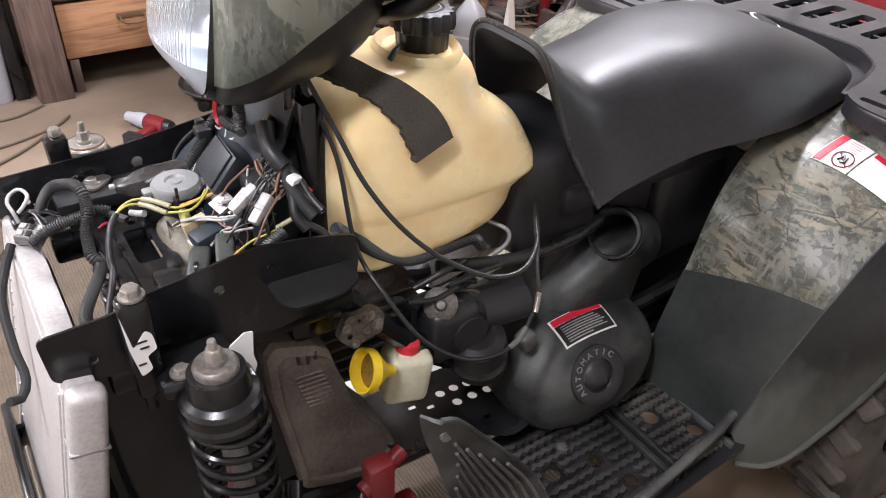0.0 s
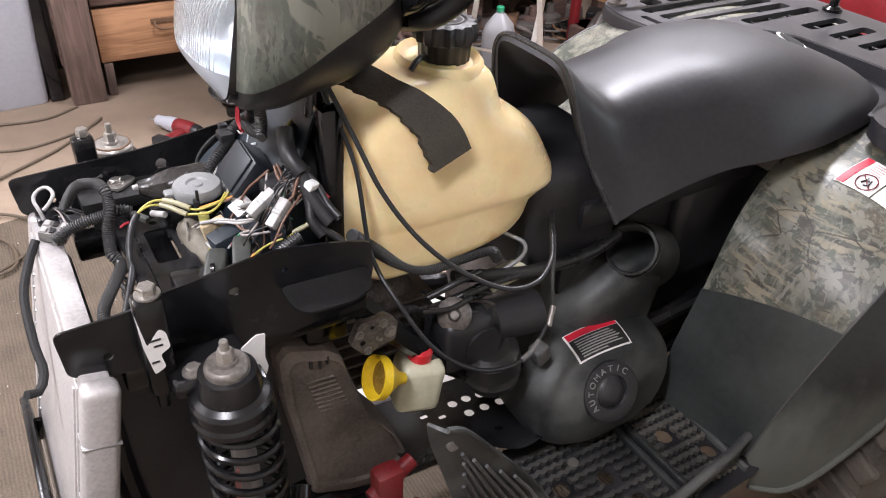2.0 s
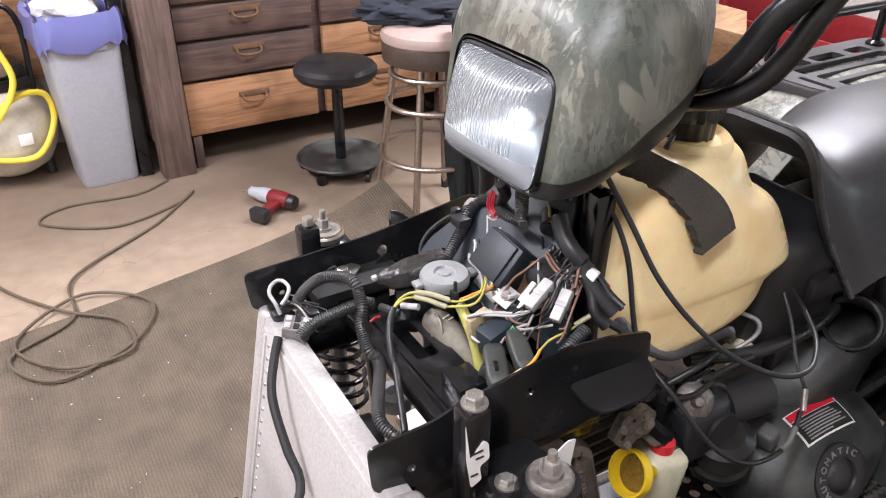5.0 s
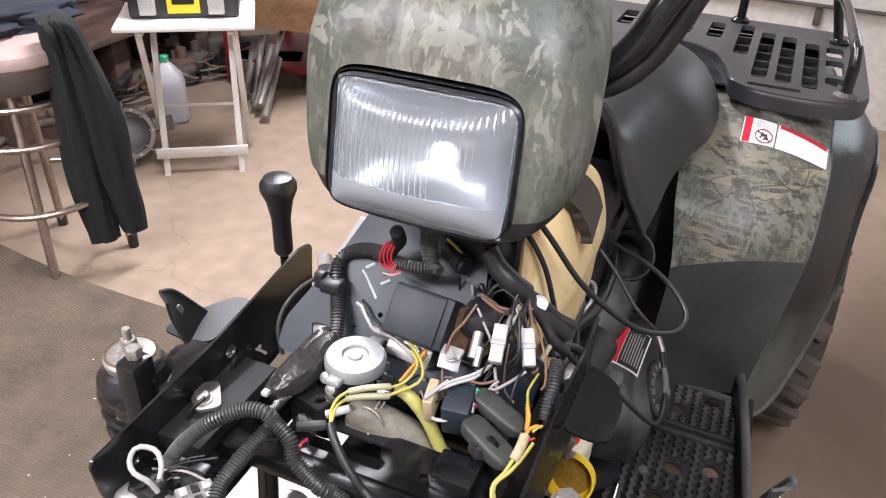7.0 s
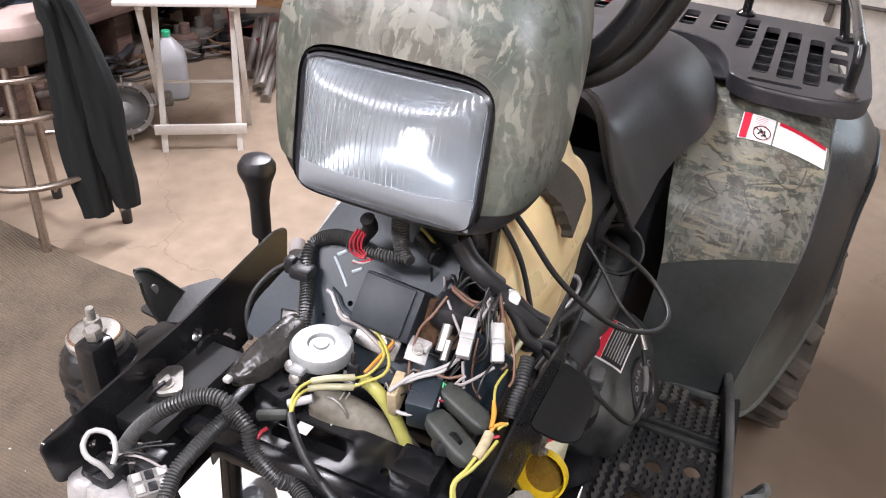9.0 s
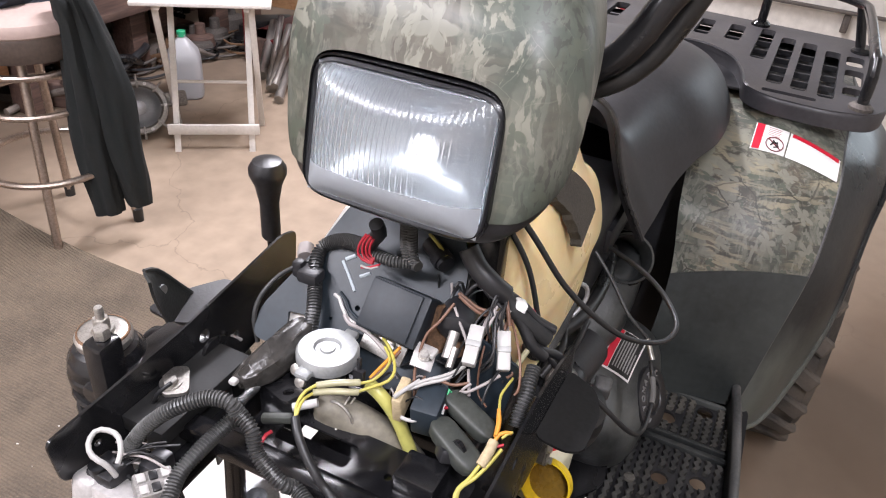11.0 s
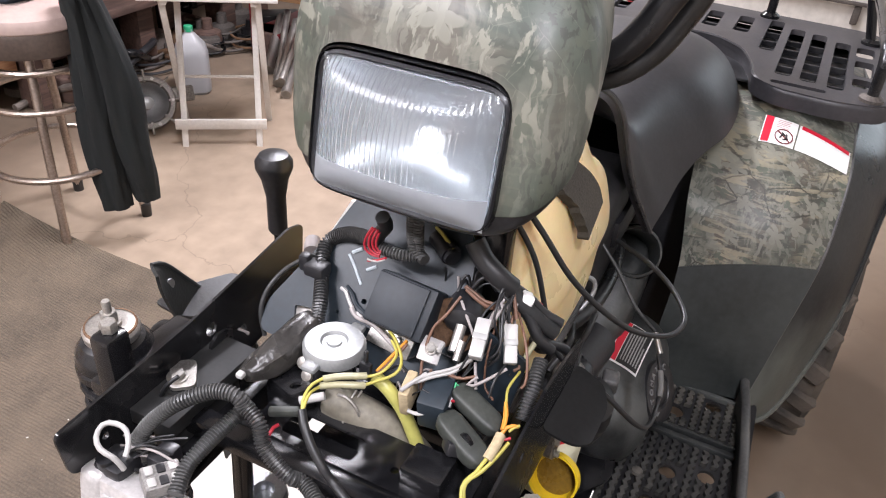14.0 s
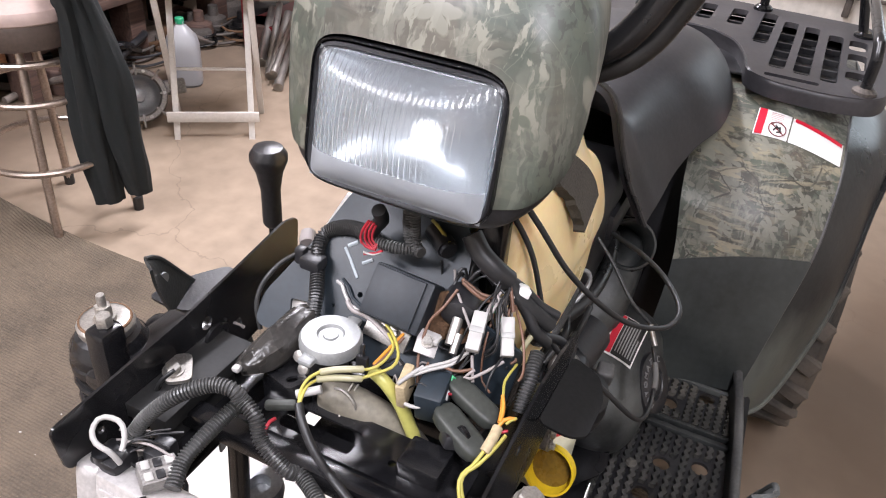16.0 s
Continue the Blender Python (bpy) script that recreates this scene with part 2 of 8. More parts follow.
def concrete_material(name):
    """Old worn concrete: blotched, stained, with hairline cracks; some shade is put into its colour."""
    m = material(name, (0.33, 0.253, 0.185), 0.6, scale=1.7, vary=0.2, bump=0.06, dust=0.45, dust_color=(0.22, 0.166, 0.122))
    t = m.node_tree
    n, l = t.nodes, t.links
    b = n["Principled BSDF"]
    was = b.inputs["Base Color"].links[0].from_socket
    co = n.new("ShaderNodeTexCoord")
    wob = n.new("ShaderNodeTexNoise")
    wob.inputs["Scale"].default_value, wob.inputs["Detail"].default_value = 3.5, 6
    l.new(co.outputs["Object"], wob.inputs["Vector"])
    sh = n.new("ShaderNodeVectorMath")
    sh.operation = "MULTIPLY_ADD"
    sh.inputs[1].default_value = (0.35, 0.35, 0.35)
    l.new(wob.outputs["Color"], sh.inputs[0])
    l.new(co.outputs["Object"], sh.inputs[2])
    v = n.new("ShaderNodeTexVoronoi")
    v.feature = "DISTANCE_TO_EDGE"
    v.inputs["Scale"].default_value = 0.9
    l.new(sh.outputs["Vector"], v.inputs["Vector"])
    r = n.new("ShaderNodeMapRange")
    r.inputs["From Min"].default_value, r.inputs["From Max"].default_value = 0.003, 0.0
    r.inputs["To Max"].default_value = 0.4
    l.new(v.outputs["Distance"], r.inputs["Value"])
    mx = n.new("ShaderNodeMix")
    mx.data_type = "RGBA"
    l.new(r.outputs["Result"], mx.inputs["Factor"])
    l.new(was, mx.inputs["A"])
    mx.inputs["B"].default_value = (0.12, 0.085, 0.06, 1)
    # a ragged stretch, dirtier and browner, with the vehicle's shade put into the colour
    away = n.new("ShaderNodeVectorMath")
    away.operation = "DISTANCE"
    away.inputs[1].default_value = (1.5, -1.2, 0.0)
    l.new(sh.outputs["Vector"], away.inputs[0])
    shaded_patch = n.new("ShaderNodeMapRange")
    shaded_patch.inputs["From Min"].default_value, shaded_patch.inputs["From Max"].default_value = 1.35, 0.75
    shaded_patch.inputs["To Max"].default_value = 0.9
    l.new(away.outputs["Value"], shaded_patch.inputs["Value"])
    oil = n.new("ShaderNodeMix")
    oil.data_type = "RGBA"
    l.new(shaded_patch.outputs["Result"], oil.inputs["Factor"])
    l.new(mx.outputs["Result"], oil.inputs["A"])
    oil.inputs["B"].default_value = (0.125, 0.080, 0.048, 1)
    # dirtier floor along the foot of the bench and shelves, its shade coloured in too
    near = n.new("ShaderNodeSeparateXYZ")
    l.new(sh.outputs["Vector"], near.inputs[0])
    foot_shade = n.new("ShaderNodeMapRange")
    foot_shade.inputs["From Min"].default_value, foot_shade.inputs["From Max"].default_value = 1.92, 2.32
    foot_shade.inputs["To Max"].default_value = 0.65
    l.new(near.outputs["Y"], foot_shade.inputs["Value"])
    dirt_shade_mix = n.new("ShaderNodeMix")
    dirt_shade_mix.data_type = "RGBA"
    l.new(foot_shade.outputs["Result"], dirt_shade_mix.inputs["Factor"])
    l.new(oil.outputs["Result"], dirt_shade_mix.inputs["A"])
    dirt_shade_mix.inputs["B"].default_value = (0.12, 0.085, 0.060, 1)
    l.new(dirt_shade_mix.outputs["Result"], b.inputs["Base Color"])
    return m


def carpet_material(name):
    """Short ribbed carpet, grey-brown, dusty and stained."""
    m = material(name, (0.112, 0.086, 0.062), 0.95, scale=26.0, vary=0.32, dust=0.4, dust_color=(0.145, 0.110, 0.078))
    t = m.node_tree
    n, l = t.nodes, t.links
    b = n["Principled BSDF"]
    co = n.new("ShaderNodeTexCoord")
    w = n.new("ShaderNodeTexWave")
    w.inputs["Scale"].default_value, w.inputs["Distortion"].default_value, w.inputs["Detail"].default_value = 38, 2.0, 2
    l.new(co.outputs["Object"], w.inputs["Vector"])
    bp = n.new("ShaderNodeBump")
    bp.inputs["Strength"].default_value, bp.inputs["Distance"].default_value = 0.5, 0.004
    l.new(w.outputs["Fac"], bp.inputs["Height"])
    l.new(bp.outputs["Normal"], b.inputs["Normal"])
    return m


BLACK_STEEL = material("black_painted_steel", (0.007, 0.007, 0.008), 0.20, scale=30, vary=0.4, dust=0.12, dust_color=(0.08, 0.077, 0.075))
BLACK_PLASTIC = material("black_plastic", (0.015, 0.015, 0.017), 0.38, scale=25, vary=0.4, bump=0.12, dust=0.14, dust_color=(0.085, 0.083, 0.08))
DUSTY_PLASTIC = material("dusty_black_plastic", (0.024, 0.026, 0.026), 0.46, scale=26, vary=0.4, bump=0.2, dust=0.6, dust_color=(0.15, 0.157, 0.148))
FENDER_PLASTIC = material("dusted_fender_plastic", (0.036, 0.041, 0.040), 0.44, scale=9, vary=0.25, bump=0.12, dust=0.7, dust_color=(0.090, 0.099, 0.092))
FLARE_PLASTIC = material("scuffed_flare_plastic", (0.022, 0.023, 0.024), 0.34, scale=11, vary=0.3, bump=0.15, dust=0.3, dust_color=(0.08, 0.084, 0.078))
MUDDY_PLASTIC = material("muddy_plastic", (0.12, 0.10, 0.086), 0.75, scale=22, vary=0.4, bump=0.5, dust=0.6, dust_color=(0.25, 0.21, 0.18))
RUBBER = material("black_rubber", (0.012, 0.012, 0.012), 0.34, scale=30, vary=0.4, dust=0.10, dust_color=(0.12, 0.115, 0.11))
TYRE_RUBBER = material("tyre_rubber", (0.05, 0.044, 0.038), 0.85, scale=18, vary=0.4, bump=0.2, dust=0.6, dust_color=(0.17, 0.14, 0.112))
VINYL = material("black_vinyl", (0.019, 0.019, 0.022), 0.50, scale=14, vary=0.25, bump=0.10, dust=0.22, dust_color=(0.075, 0.068, 0.066))
TANK = material("aged_polyethylene", (0.90, 0.735, 0.42), 0.30, scale=24, vary=0.03, dust=0.55, dust_color=(0.60, 0.33, 0.085))
_t = TANK.node_tree.nodes["Principled BSDF"]
_t.inputs["Subsurface Weight"].default_value, _t.inputs["Subsurface Scale"].default_value = 0.35, 0.02
_t.inputs["Subsurface Radius"].default_value = (1.0, 0.6, 0.25)
def stain(m, axis, ragged, start, full, most, color):
    """A ragged stain over one end of a surface, streaked downwards."""
    t = m.node_tree
    n, l = t.nodes, t.links
    b = n["Principled BSDF"]
    was = b.inputs["Base Color"].links[0].from_socket
    co = n.new("ShaderNodeTexCoord")
    xyz = n.new("ShaderNodeSeparateXYZ")
    l.new(co.outputs["Object"], xyz.inputs[0])
    mp = n.new("ShaderNodeMapping")
    mp.inputs["Scale"].default_value = (1, 1, 0.4)
    l.new(co.outputs["Object"], mp.inputs["Vector"])
    streak = n.new("ShaderNodeTexNoise")
    streak.inputs["Scale"].default_value, streak.inputs["Detail"].default_value = 22, 5
    l.new(mp.outputs["Vector"], streak.inputs["Vector"])
    reach = n.new("ShaderNodeMath")
    reach.operation = "MULTIPLY_ADD"
    l.new(streak.outputs["Fac"], reach.inputs[0])
    reach.inputs[1].default_value = -ragged
    l.new(xyz.outputs[axis], reach.inputs[2])
    ramp = n.new("ShaderNodeMapRange")
    ramp.inputs["From Min"].default_value, ramp.inputs["From Max"].default_value = start - ragged / 2, full - ragged / 2
    ramp.inputs["To Max"].default_value = most
    l.new(reach.outputs[0], ramp.inputs["Value"])
    mix = n.new("ShaderNodeMix")
    mix.data_type = "RGBA"
    l.new(ramp.outputs["Result"], mix.inputs["Factor"])
    l.new(was, mix.inputs["A"])
    mix.inputs["B"].default_value = (*color, 1)
    l.new(mix.outputs["Result"], b.inputs["Base Color"])


stain(TANK, "X", 0.18, 0.222, 0.190, 0.8, (0.52, 0.22, 0.045))
stain(TANK, "Z", 0.16, 0.748, 0.722, 0.6, (0.52, 0.24, 0.055))
stain(FLARE_PLASTIC, "Z", 0.22, 0.54, 0.40, 0.7, (0.15, 0.16, 0.14))
FLARE_PLASTIC.node_tree.nodes["Principled BSDF"].inputs["Specular IOR Level"].default_value = 0.3
FOAM = material("grey_foam", (0.044, 0.038, 0.029), 0.95, scale=50, vary=0.35, bump=0.6)
CAMO = camo_material("straw_camouflage", 0.9, 1.0, 0.20, 0.30, 0.16, 0.45)
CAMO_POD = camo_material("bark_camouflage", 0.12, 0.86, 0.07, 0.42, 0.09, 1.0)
ALU = material("dull_aluminium", (0.40, 0.41, 0.42), 0.42, 0.85, scale=30, vary=0.2, dust=0.3, dust_color=(0.35, 0.33, 0.3))
ALU_PAINT = material("grey_radiator_paint", (0.50, 0.48, 0.47), 0.45, 0.3, scale=26, vary=0.18, dust=0.3, dust_color=(0.28, 0.25, 0.22))
ZINC = material("zinc_plated_steel", (0.44, 0.42, 0.39), 0.38, 0.85, scale=60, vary=0.3, dust=0.3, dust_color=(0.20, 0.17, 0.14))
CHROME = material("worn_chrome", (0.42, 0.355, 0.31), 0.40, 1.0, scale=20, vary=0.3, dust=0.2, dust_color=(0.28, 0.2, 0.14))
RUSTY = material("rusty_steel", (0.16, 0.09, 0.05), 0.75, 0.4, scale=40, vary=0.5, bump=0.3)
ENGINE = material("dirty_cast_aluminium", (0.12, 0.105, 0.095), 0.65, 0.5, scale=24, vary=0.45, bump=0.3, dust=0.45, dust_color=(0.07, 0.06, 0.05))
WHITE_NYLON = simple("white_nylon", (0.40, 0.39, 0.375), 0.42)
YELLOW_WIRE = simple("yellow_insulation", (0.42, 0.37, 0.08), 0.4)
ORANGE_WIRE = simple("orange_insulation", (0.60, 0.26, 0.035), 0.4)
BROWN_WIRE = simple("brown_insulation", (0.15, 0.078, 0.050), 0.45)
GREY_WIRE = simple("grey_insulation", (0.30, 0.27, 0.26), 0.45)
WHITE_WIRE = simple("white_insulation", (0.38, 0.37, 0.355), 0.4)
RED_WIRE = simple("red_insulation", (0.38, 0.02, 0.035), 0.4)
BLACK_WIRE = simple("black_insulation", (0.015, 0.015, 0.016), 0.42)
CLEAR_SLEEVE = simple("yellowed_sleeve", (0.34, 0.32, 0.20), 0.3)
YELLOW_PLASTIC = material("yellow_plastic", (0.80, 0.55, 0.02), 0.4, scale=20, vary=0.1, dust=0.2, dust_color=(0.5, 0.35, 0.05))
RED_PLASTIC = material("red_plastic", (0.60, 0.02, 0.03), 0.4, scale=20, vary=0.15)
CREAM_PLASTIC = material("cream_plastic", (0.62, 0.60, 0.44), 0.4, scale=14, vary=0.1, dust=0.2, dust_color=(0.45, 0.42, 0.3))
LABEL_WHITE = simple("label_white", (0.80, 0.79, 0.77), 0.35)
LABEL_RED = simple("label_red", (0.60, 0.015, 0.04), 0.35)
LABEL_DARK_RED = simple("label_dark_red", (0.14, 0.012, 0.016), 0.35)
LABEL_ROSE = simple("label_rose", (0.62, 0.42, 0.42), 0.35)
LABEL_BLACK = simple("label_black", (0.012, 0.012, 0.012), 0.35)
EMBLEM_GREY = simple("worn_letter_grey", (0.20, 0.20, 0.20), 0.45)
LABEL_GREY = simple("label_grey", (0.33, 0.33, 0.32), 0.4)
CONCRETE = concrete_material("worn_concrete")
CARPET = carpet_material("ribbed_carpet")
WALL = material("painted_wall", (0.60, 0.57, 0.52), 0.8, scale=4, vary=0.15, bump=0.1, dust=0.25, dust_color=(0.35, 0.31, 0.26))
CEILING = material("ceiling_board", (0.80, 0.78, 0.75), 0.9, scale=4, vary=0.08)
WOOD = wood_material("oiled_pine", (0.40, 0.21, 0.105), (0.24, 0.115, 0.055))
WOOD_DARK = wood_material("dark_stained_wood", (0.125, 0.075, 0.058), (0.06, 0.036, 0.03))
WOOD_POST = wood_material("weathered_post", (0.16, 0.105, 0.085), (0.085, 0.055, 0.045), along="z")
TRAY_PAINT = material("chipped_white_paint", (0.68, 0.65, 0.61), 0.5, scale=14, vary=0.1, dust=0.3, dust_color=(0.48, 0.40, 0.33))
GREY_BIN = material("grey_bin_plastic", (0.40, 0.41, 0.45), 0.45, scale=8, vary=0.08, dust=0.2, dust_color=(0.33, 0.32, 0.33))
CREAM_ENAMEL = material("cream_enamel", (0.60, 0.55, 0.45), 0.35, scale=8, vary=0.1, dust=0.2)
CLOTH = material("dark_cloth", (0.008, 0.010, 0.010), 0.95, scale=60, vary=0.4, bump=0.4)
CUSHION = material("pale_vinyl_cushion", (0.40, 0.30, 0.27), 0.5, scale=9, vary=0.12, dust=0.25, dust_color=(0.42, 0.33, 0.28))
CARD = material("white_card", (0.62, 0.59, 0.55), 0.8, scale=5, vary=0.08, dust=0.2)
FIREWALL = material("blue_grey_plastic", (0.010, 0.017, 0.024), 0.50, scale=20, vary=0.3, dust=0.22, dust_color=(0.040, 0.050, 0.060))

RUBBER_MATT = material("matt_rubber", (0.011, 0.011, 0.011), 0.7, scale=30, vary=0.4)
SKIRT = material("brown_enamel", (0.075, 0.055, 0.045), 0.45, 0.3, scale=14, vary=0.3, dust=0.3, dust_color=(0.12, 0.09, 0.07))
EDGE_TRIM = material("worn_rubber_trim", (0.035, 0.035, 0.036), 0.3, scale=30, vary=0.4, dust=0.2, dust_color=(0.12, 0.115, 0.11))
PALE_DUST = material("dust_caked_plastic", (0.05, 0.048, 0.043), 0.75, scale=26, vary=0.4, bump=0.4, dust=0.7, dust_color=(0.17, 0.155, 0.13))
TREAD = material("scuffed_tread_plastic", (0.030, 0.030, 0.029), 0.6, scale=30, vary=0.5, bump=0.3, dust=0.7, dust_color=(0.10, 0.094, 0.084))
RAIL_DUST = material("scuffed_grey_plastic", (0.07, 0.07, 0.07), 0.5, scale=24, vary=0.35, bump=0.2, dust=0.7, dust_color=(0.17, 0.165, 0.155))
# near-white for the disc that paints the headlight's bright glint
GLINT_WHITE = simple("glint_white", (0.90, 0.90, 0.90), 0.5, 0.2)
FADED_RED = material("faded_red_print", (0.36, 0.13, 0.12), 0.5, scale=60, vary=0.4, dust=0.5, dust_color=(0.3, 0.25, 0.23))
BOX_BLACK = material("blue_black_plastic", (0.010, 0.014, 0.019), 0.5, scale=20, vary=0.35, dust=0.06, dust_color=(0.06, 0.07, 0.08))
JACK_RED = material("chipped_red_paint", (0.20, 0.012, 0.016), 0.5, scale=30, vary=0.4, dust=0.35, dust_color=(0.10, 0.06, 0.05))
MODULE = material("grey_green_module", (0.030, 0.034, 0.030), 0.5, scale=30, vary=0.4, dust=0.35, dust_color=(0.10, 0.10, 0.085))
CHALK = simple("chalk_smear", (0.45, 0.50, 0.53), 0.9)
OILY = material("oily_yellow", (0.22, 0.13, 0.02), 0.25, scale=30, vary=0.4, dust=0.5, dust_color=(0.08, 0.045, 0.015))
CONDUIT = material("corrugated_conduit", (0.036, 0.036, 0.036), 0.40, scale=30, vary=0.4, dust=0.40, dust_color=(0.13, 0.128, 0.12))
GREY_NYLON = material("grimy_nylon", (0.22, 0.21, 0.20), 0.45, scale=60, vary=0.4, dust=0.4, dust_color=(0.10, 0.09, 0.085))
CAP_ALU = material("pressed_aluminium", (0.31, 0.32, 0.32), 0.42, 0.4, scale=40, vary=0.12, dust=0.2, dust_color=(0.36, 0.35, 0.33))
RACK = material("dusty_rack_plastic", (0.030, 0.029, 0.032), 0.42, scale=16, vary=0.3, bump=0.1, dust=0.45, dust_color=(0.075, 0.068, 0.070))
CAST = material("greasy_casting", (0.26, 0.24, 0.22), 0.45, 0.7, scale=20, vary=0.5, bump=0.2, dust=0.5, dust_color=(0.06, 0.05, 0.04))

FLAP = material("dull_flap_plastic", (0.007, 0.007, 0.007), 0.7, scale=24, vary=0.5, bump=0.2, dust=0.3, dust_color=(0.022, 0.021, 0.020))
FLAP.node_tree.nodes["Principled BSDF"].inputs["Specular IOR Level"].default_value = 0.2
BOOT = material("greasy_rubber_boot", (0.030, 0.028, 0.026), 0.28, scale=24, vary=0.5, bump=0.3, dust=0.5, dust_color=(0.10, 0.092, 0.08))

# ---- mesh helpers ----
def thing(name, label, category, m=None, group="", kind=""):
    ob = new(name)
    ob.empty_display_size = 0.05
    if m is not None:
        ob.matrix_basis = m
    return tagged(ob, label, category, group, kind)


def mesh_from(bm, name, mat, angle=35):
    bmesh.ops.recalc_face_normals(bm, faces=bm.faces)
    me = bpy.data.meshes.new(name)
    bm.to_mesh(me)
    bm.free()
    for p in me.polygons:
        p.use_smooth = True
    me.set_sharp_from_angle(angle=radians(angle))
    me.materials.append(mat)
    return me


def part(name, bm, mat, parent=None, label="", angle=35):
    ob = new(name, mesh_from(bm, name, mat, angle))
    ob.parent = parent
    return tagged(ob, label)


def join(*bms):
    out = bmesh.new()
    for b in bms:
        me = bpy.data.meshes.new("tmp")
        b.to_mesh(me)
        b.free()
        out.from_mesh(me)
        bpy.data.meshes.remove(me)
    return out


def moved(bm, m):
    bmesh.ops.transform(bm, matrix=m, verts=bm.verts)
    return bm


def block(cx, cy, cz, sx, sy, sz, bevel=0.003, seg=2):
    bm = bmesh.new()
    bmesh.ops.create_cube(bm, size=1.0, matrix=Matrix.Translation((cx, cy, cz)) @ Matrix.Diagonal((sx, sy, sz, 1)))
    if bevel:
        bmesh.ops.bevel(bm, geom=bm.edges[:], offset=bevel, segments=seg, affect="EDGES", profile=0.5)
    return bm


def smooth_path(points, step=0.01, closed=False):
    """A Catmull-Rom curve through the points, at even steps."""
    p = [Vector(q) for q in points]
    ext = [p[-1], *p, p[0], p[1]] if closed else [p[0] * 2 - p[1], *p, p[-1] * 2 - p[-2]]
    fine = []
    for i in range(1, len(ext) - 2):
        a, b, c, d = ext[i - 1 : i + 3]
        count = max(6, int((c - b).length / step * 3))
        for k in range(count):
            u = k / count
            fine.append(0.5 * (2 * b + (c - a) * u + (2 * a - 5 * b + 4 * c - d) * u * u + (3 * b - a - 3 * c + d) * u**3))
    if not closed:
        fine.append(p[-1])
    out, left = [fine[0]], step
    for a, b in zip(fine, fine[1:]):
        size, at = (b - a).length, 0.0
        while size - at >= left and size > 0:
            at += left
            out.append(a.lerp(b, at / size))
            left = step
        left -= size - at
    if not closed and (out[-1] - fine[-1]).length > step * 0.3:
        out.append(fine[-1])
    return out


def rings_along(path, closed=False):
    """Frames along a path without twist."""
    out, up = [], None
    for i, p in enumerate(path):
        a, b = path[i - 1] if i or closed else p, path[(i + 1) % len(path)] if i + 1 < len(path) or closed else p
        d = (b - a).normalized()
        if up is None:
            up = d.orthogonal().normalized()
        up = (up - d * up.dot(d)).normalized()
        out.append((p, up, d.cross(up)))
    return out


def tube(points, r, seg=10, step=0.012, closed=False, rib=0.0, smooth=True, taper=None):
    """A pipe, wire or hose through the points; rib: the pitch of a corrugated hose."""
    path = smooth_path(points, rib / 4 if rib else step, closed) if smooth else [Vector(q) for q in points]
    bm = bmesh.new()
    loops = []
    for i, (p, u, v) in enumerate(rings_along(path, closed)):
        rr = r * (1.0 if not rib else (1.08, 1.08, 0.82, 0.82)[i % 4])
        if taper:
            rr *= taper[0] + (taper[1] - taper[0]) * i / max(1, len(path) - 1)
        loops.append([bm.verts.new(p + rr * (math.cos(2 * math.pi * k / seg) * u + math.sin(2 * math.pi * k / seg) * v)) for k in range(seg)])
    pairs = list(zip(loops, loops[1:] + loops[:1] if closed else loops[1:]))
    for a, b in pairs:
        for k in range(seg):
            bm.faces.new((a[k], a[(k + 1) % seg], b[(k + 1) % seg], b[k]))
    if not closed:
        bm.faces.new(loops[0][::-1])
        bm.faces.new(loops[-1])
    return bm


def lathe(profile, seg=32, m=None, caps=True):
    """A turned body: (radius, height) pairs about z."""
    bm = bmesh.new()
    loops = [[bm.verts.new((max(r, 1e-4) * math.cos(2 * math.pi * k / seg), max(r, 1e-4) * math.sin(2 * math.pi * k / seg), h)) for k in range(seg)] for r, h in profile]
    for a, b in zip(loops, loops[1:]):
        for k in range(seg):
            bm.faces.new((a[k], a[(k + 1) % seg], b[(k + 1) % seg], b[k]))
    if caps:
        bm.faces.new(loops[0][::-1])
        bm.faces.new(loops[-1])
    return moved(bm, m) if m is not None else bm


def toward(a, b):
    """The pose at a whose z points to b."""
    a, b = Vector(a), Vector(b)
    return Matrix.Translation(a) @ (b - a).to_track_quat("Z", "Y").to_matrix().to_4x4()


def rod(a, b, r, r2=None, seg=16):
    return lathe([(r, 0), (r2 if r2 is not None else r, (Vector(b) - Vector(a)).length)], seg, toward(a, b))


def loft(loops, cap=True, closed=True):
    bm = bmesh.new()
    vs = [[bm.verts.new(p) for p in lp] for lp in loops]
    n = len(vs[0])
    for a, b in zip(vs, vs[1:]):
        for k in range(n if closed else n - 1):
            bm.faces.new((a[k], a[(k + 1) % n], b[(k + 1) % n], b[k]))
    if cap and closed:
        bm.faces.new(vs[0][::-1])
        bm.faces.new(vs[-1])
    return bm


def oval(n, rx, ry, power=2.0, cx=0.0, cy=0.0):
    """A rounded-rectangle outline (superellipse)."""
    out = []
    for k in range(n):
        a = 2 * math.pi * k / n
        c, s = math.cos(a), math.sin(a)
        out.append((cx + rx * math.copysign(abs(c) ** (2 / power), c), cy + ry * math.copysign(abs(s) ** (2 / power), s)))
    return out


def blend(rows, count):
    """Control rows of numbers, interpolated smoothly to so many rows."""
    rows = np.array(rows, float)
    t = np.linspace(0, len(rows) - 1, count)
    out = []
    for s in t:
        i = min(int(s), len(rows) - 2)
        u = s - i
        a, b, c, d = rows[max(i - 1, 0)], rows[i], rows[i + 1], rows[min(i + 2, len(rows) - 1)]
        out.append(0.5 * (2 * b + (c - a) * u + (2 * a - 5 * b + 4 * c - d) * u * u + (3 * b - a - 3 * c + d) * u**3))
    return out


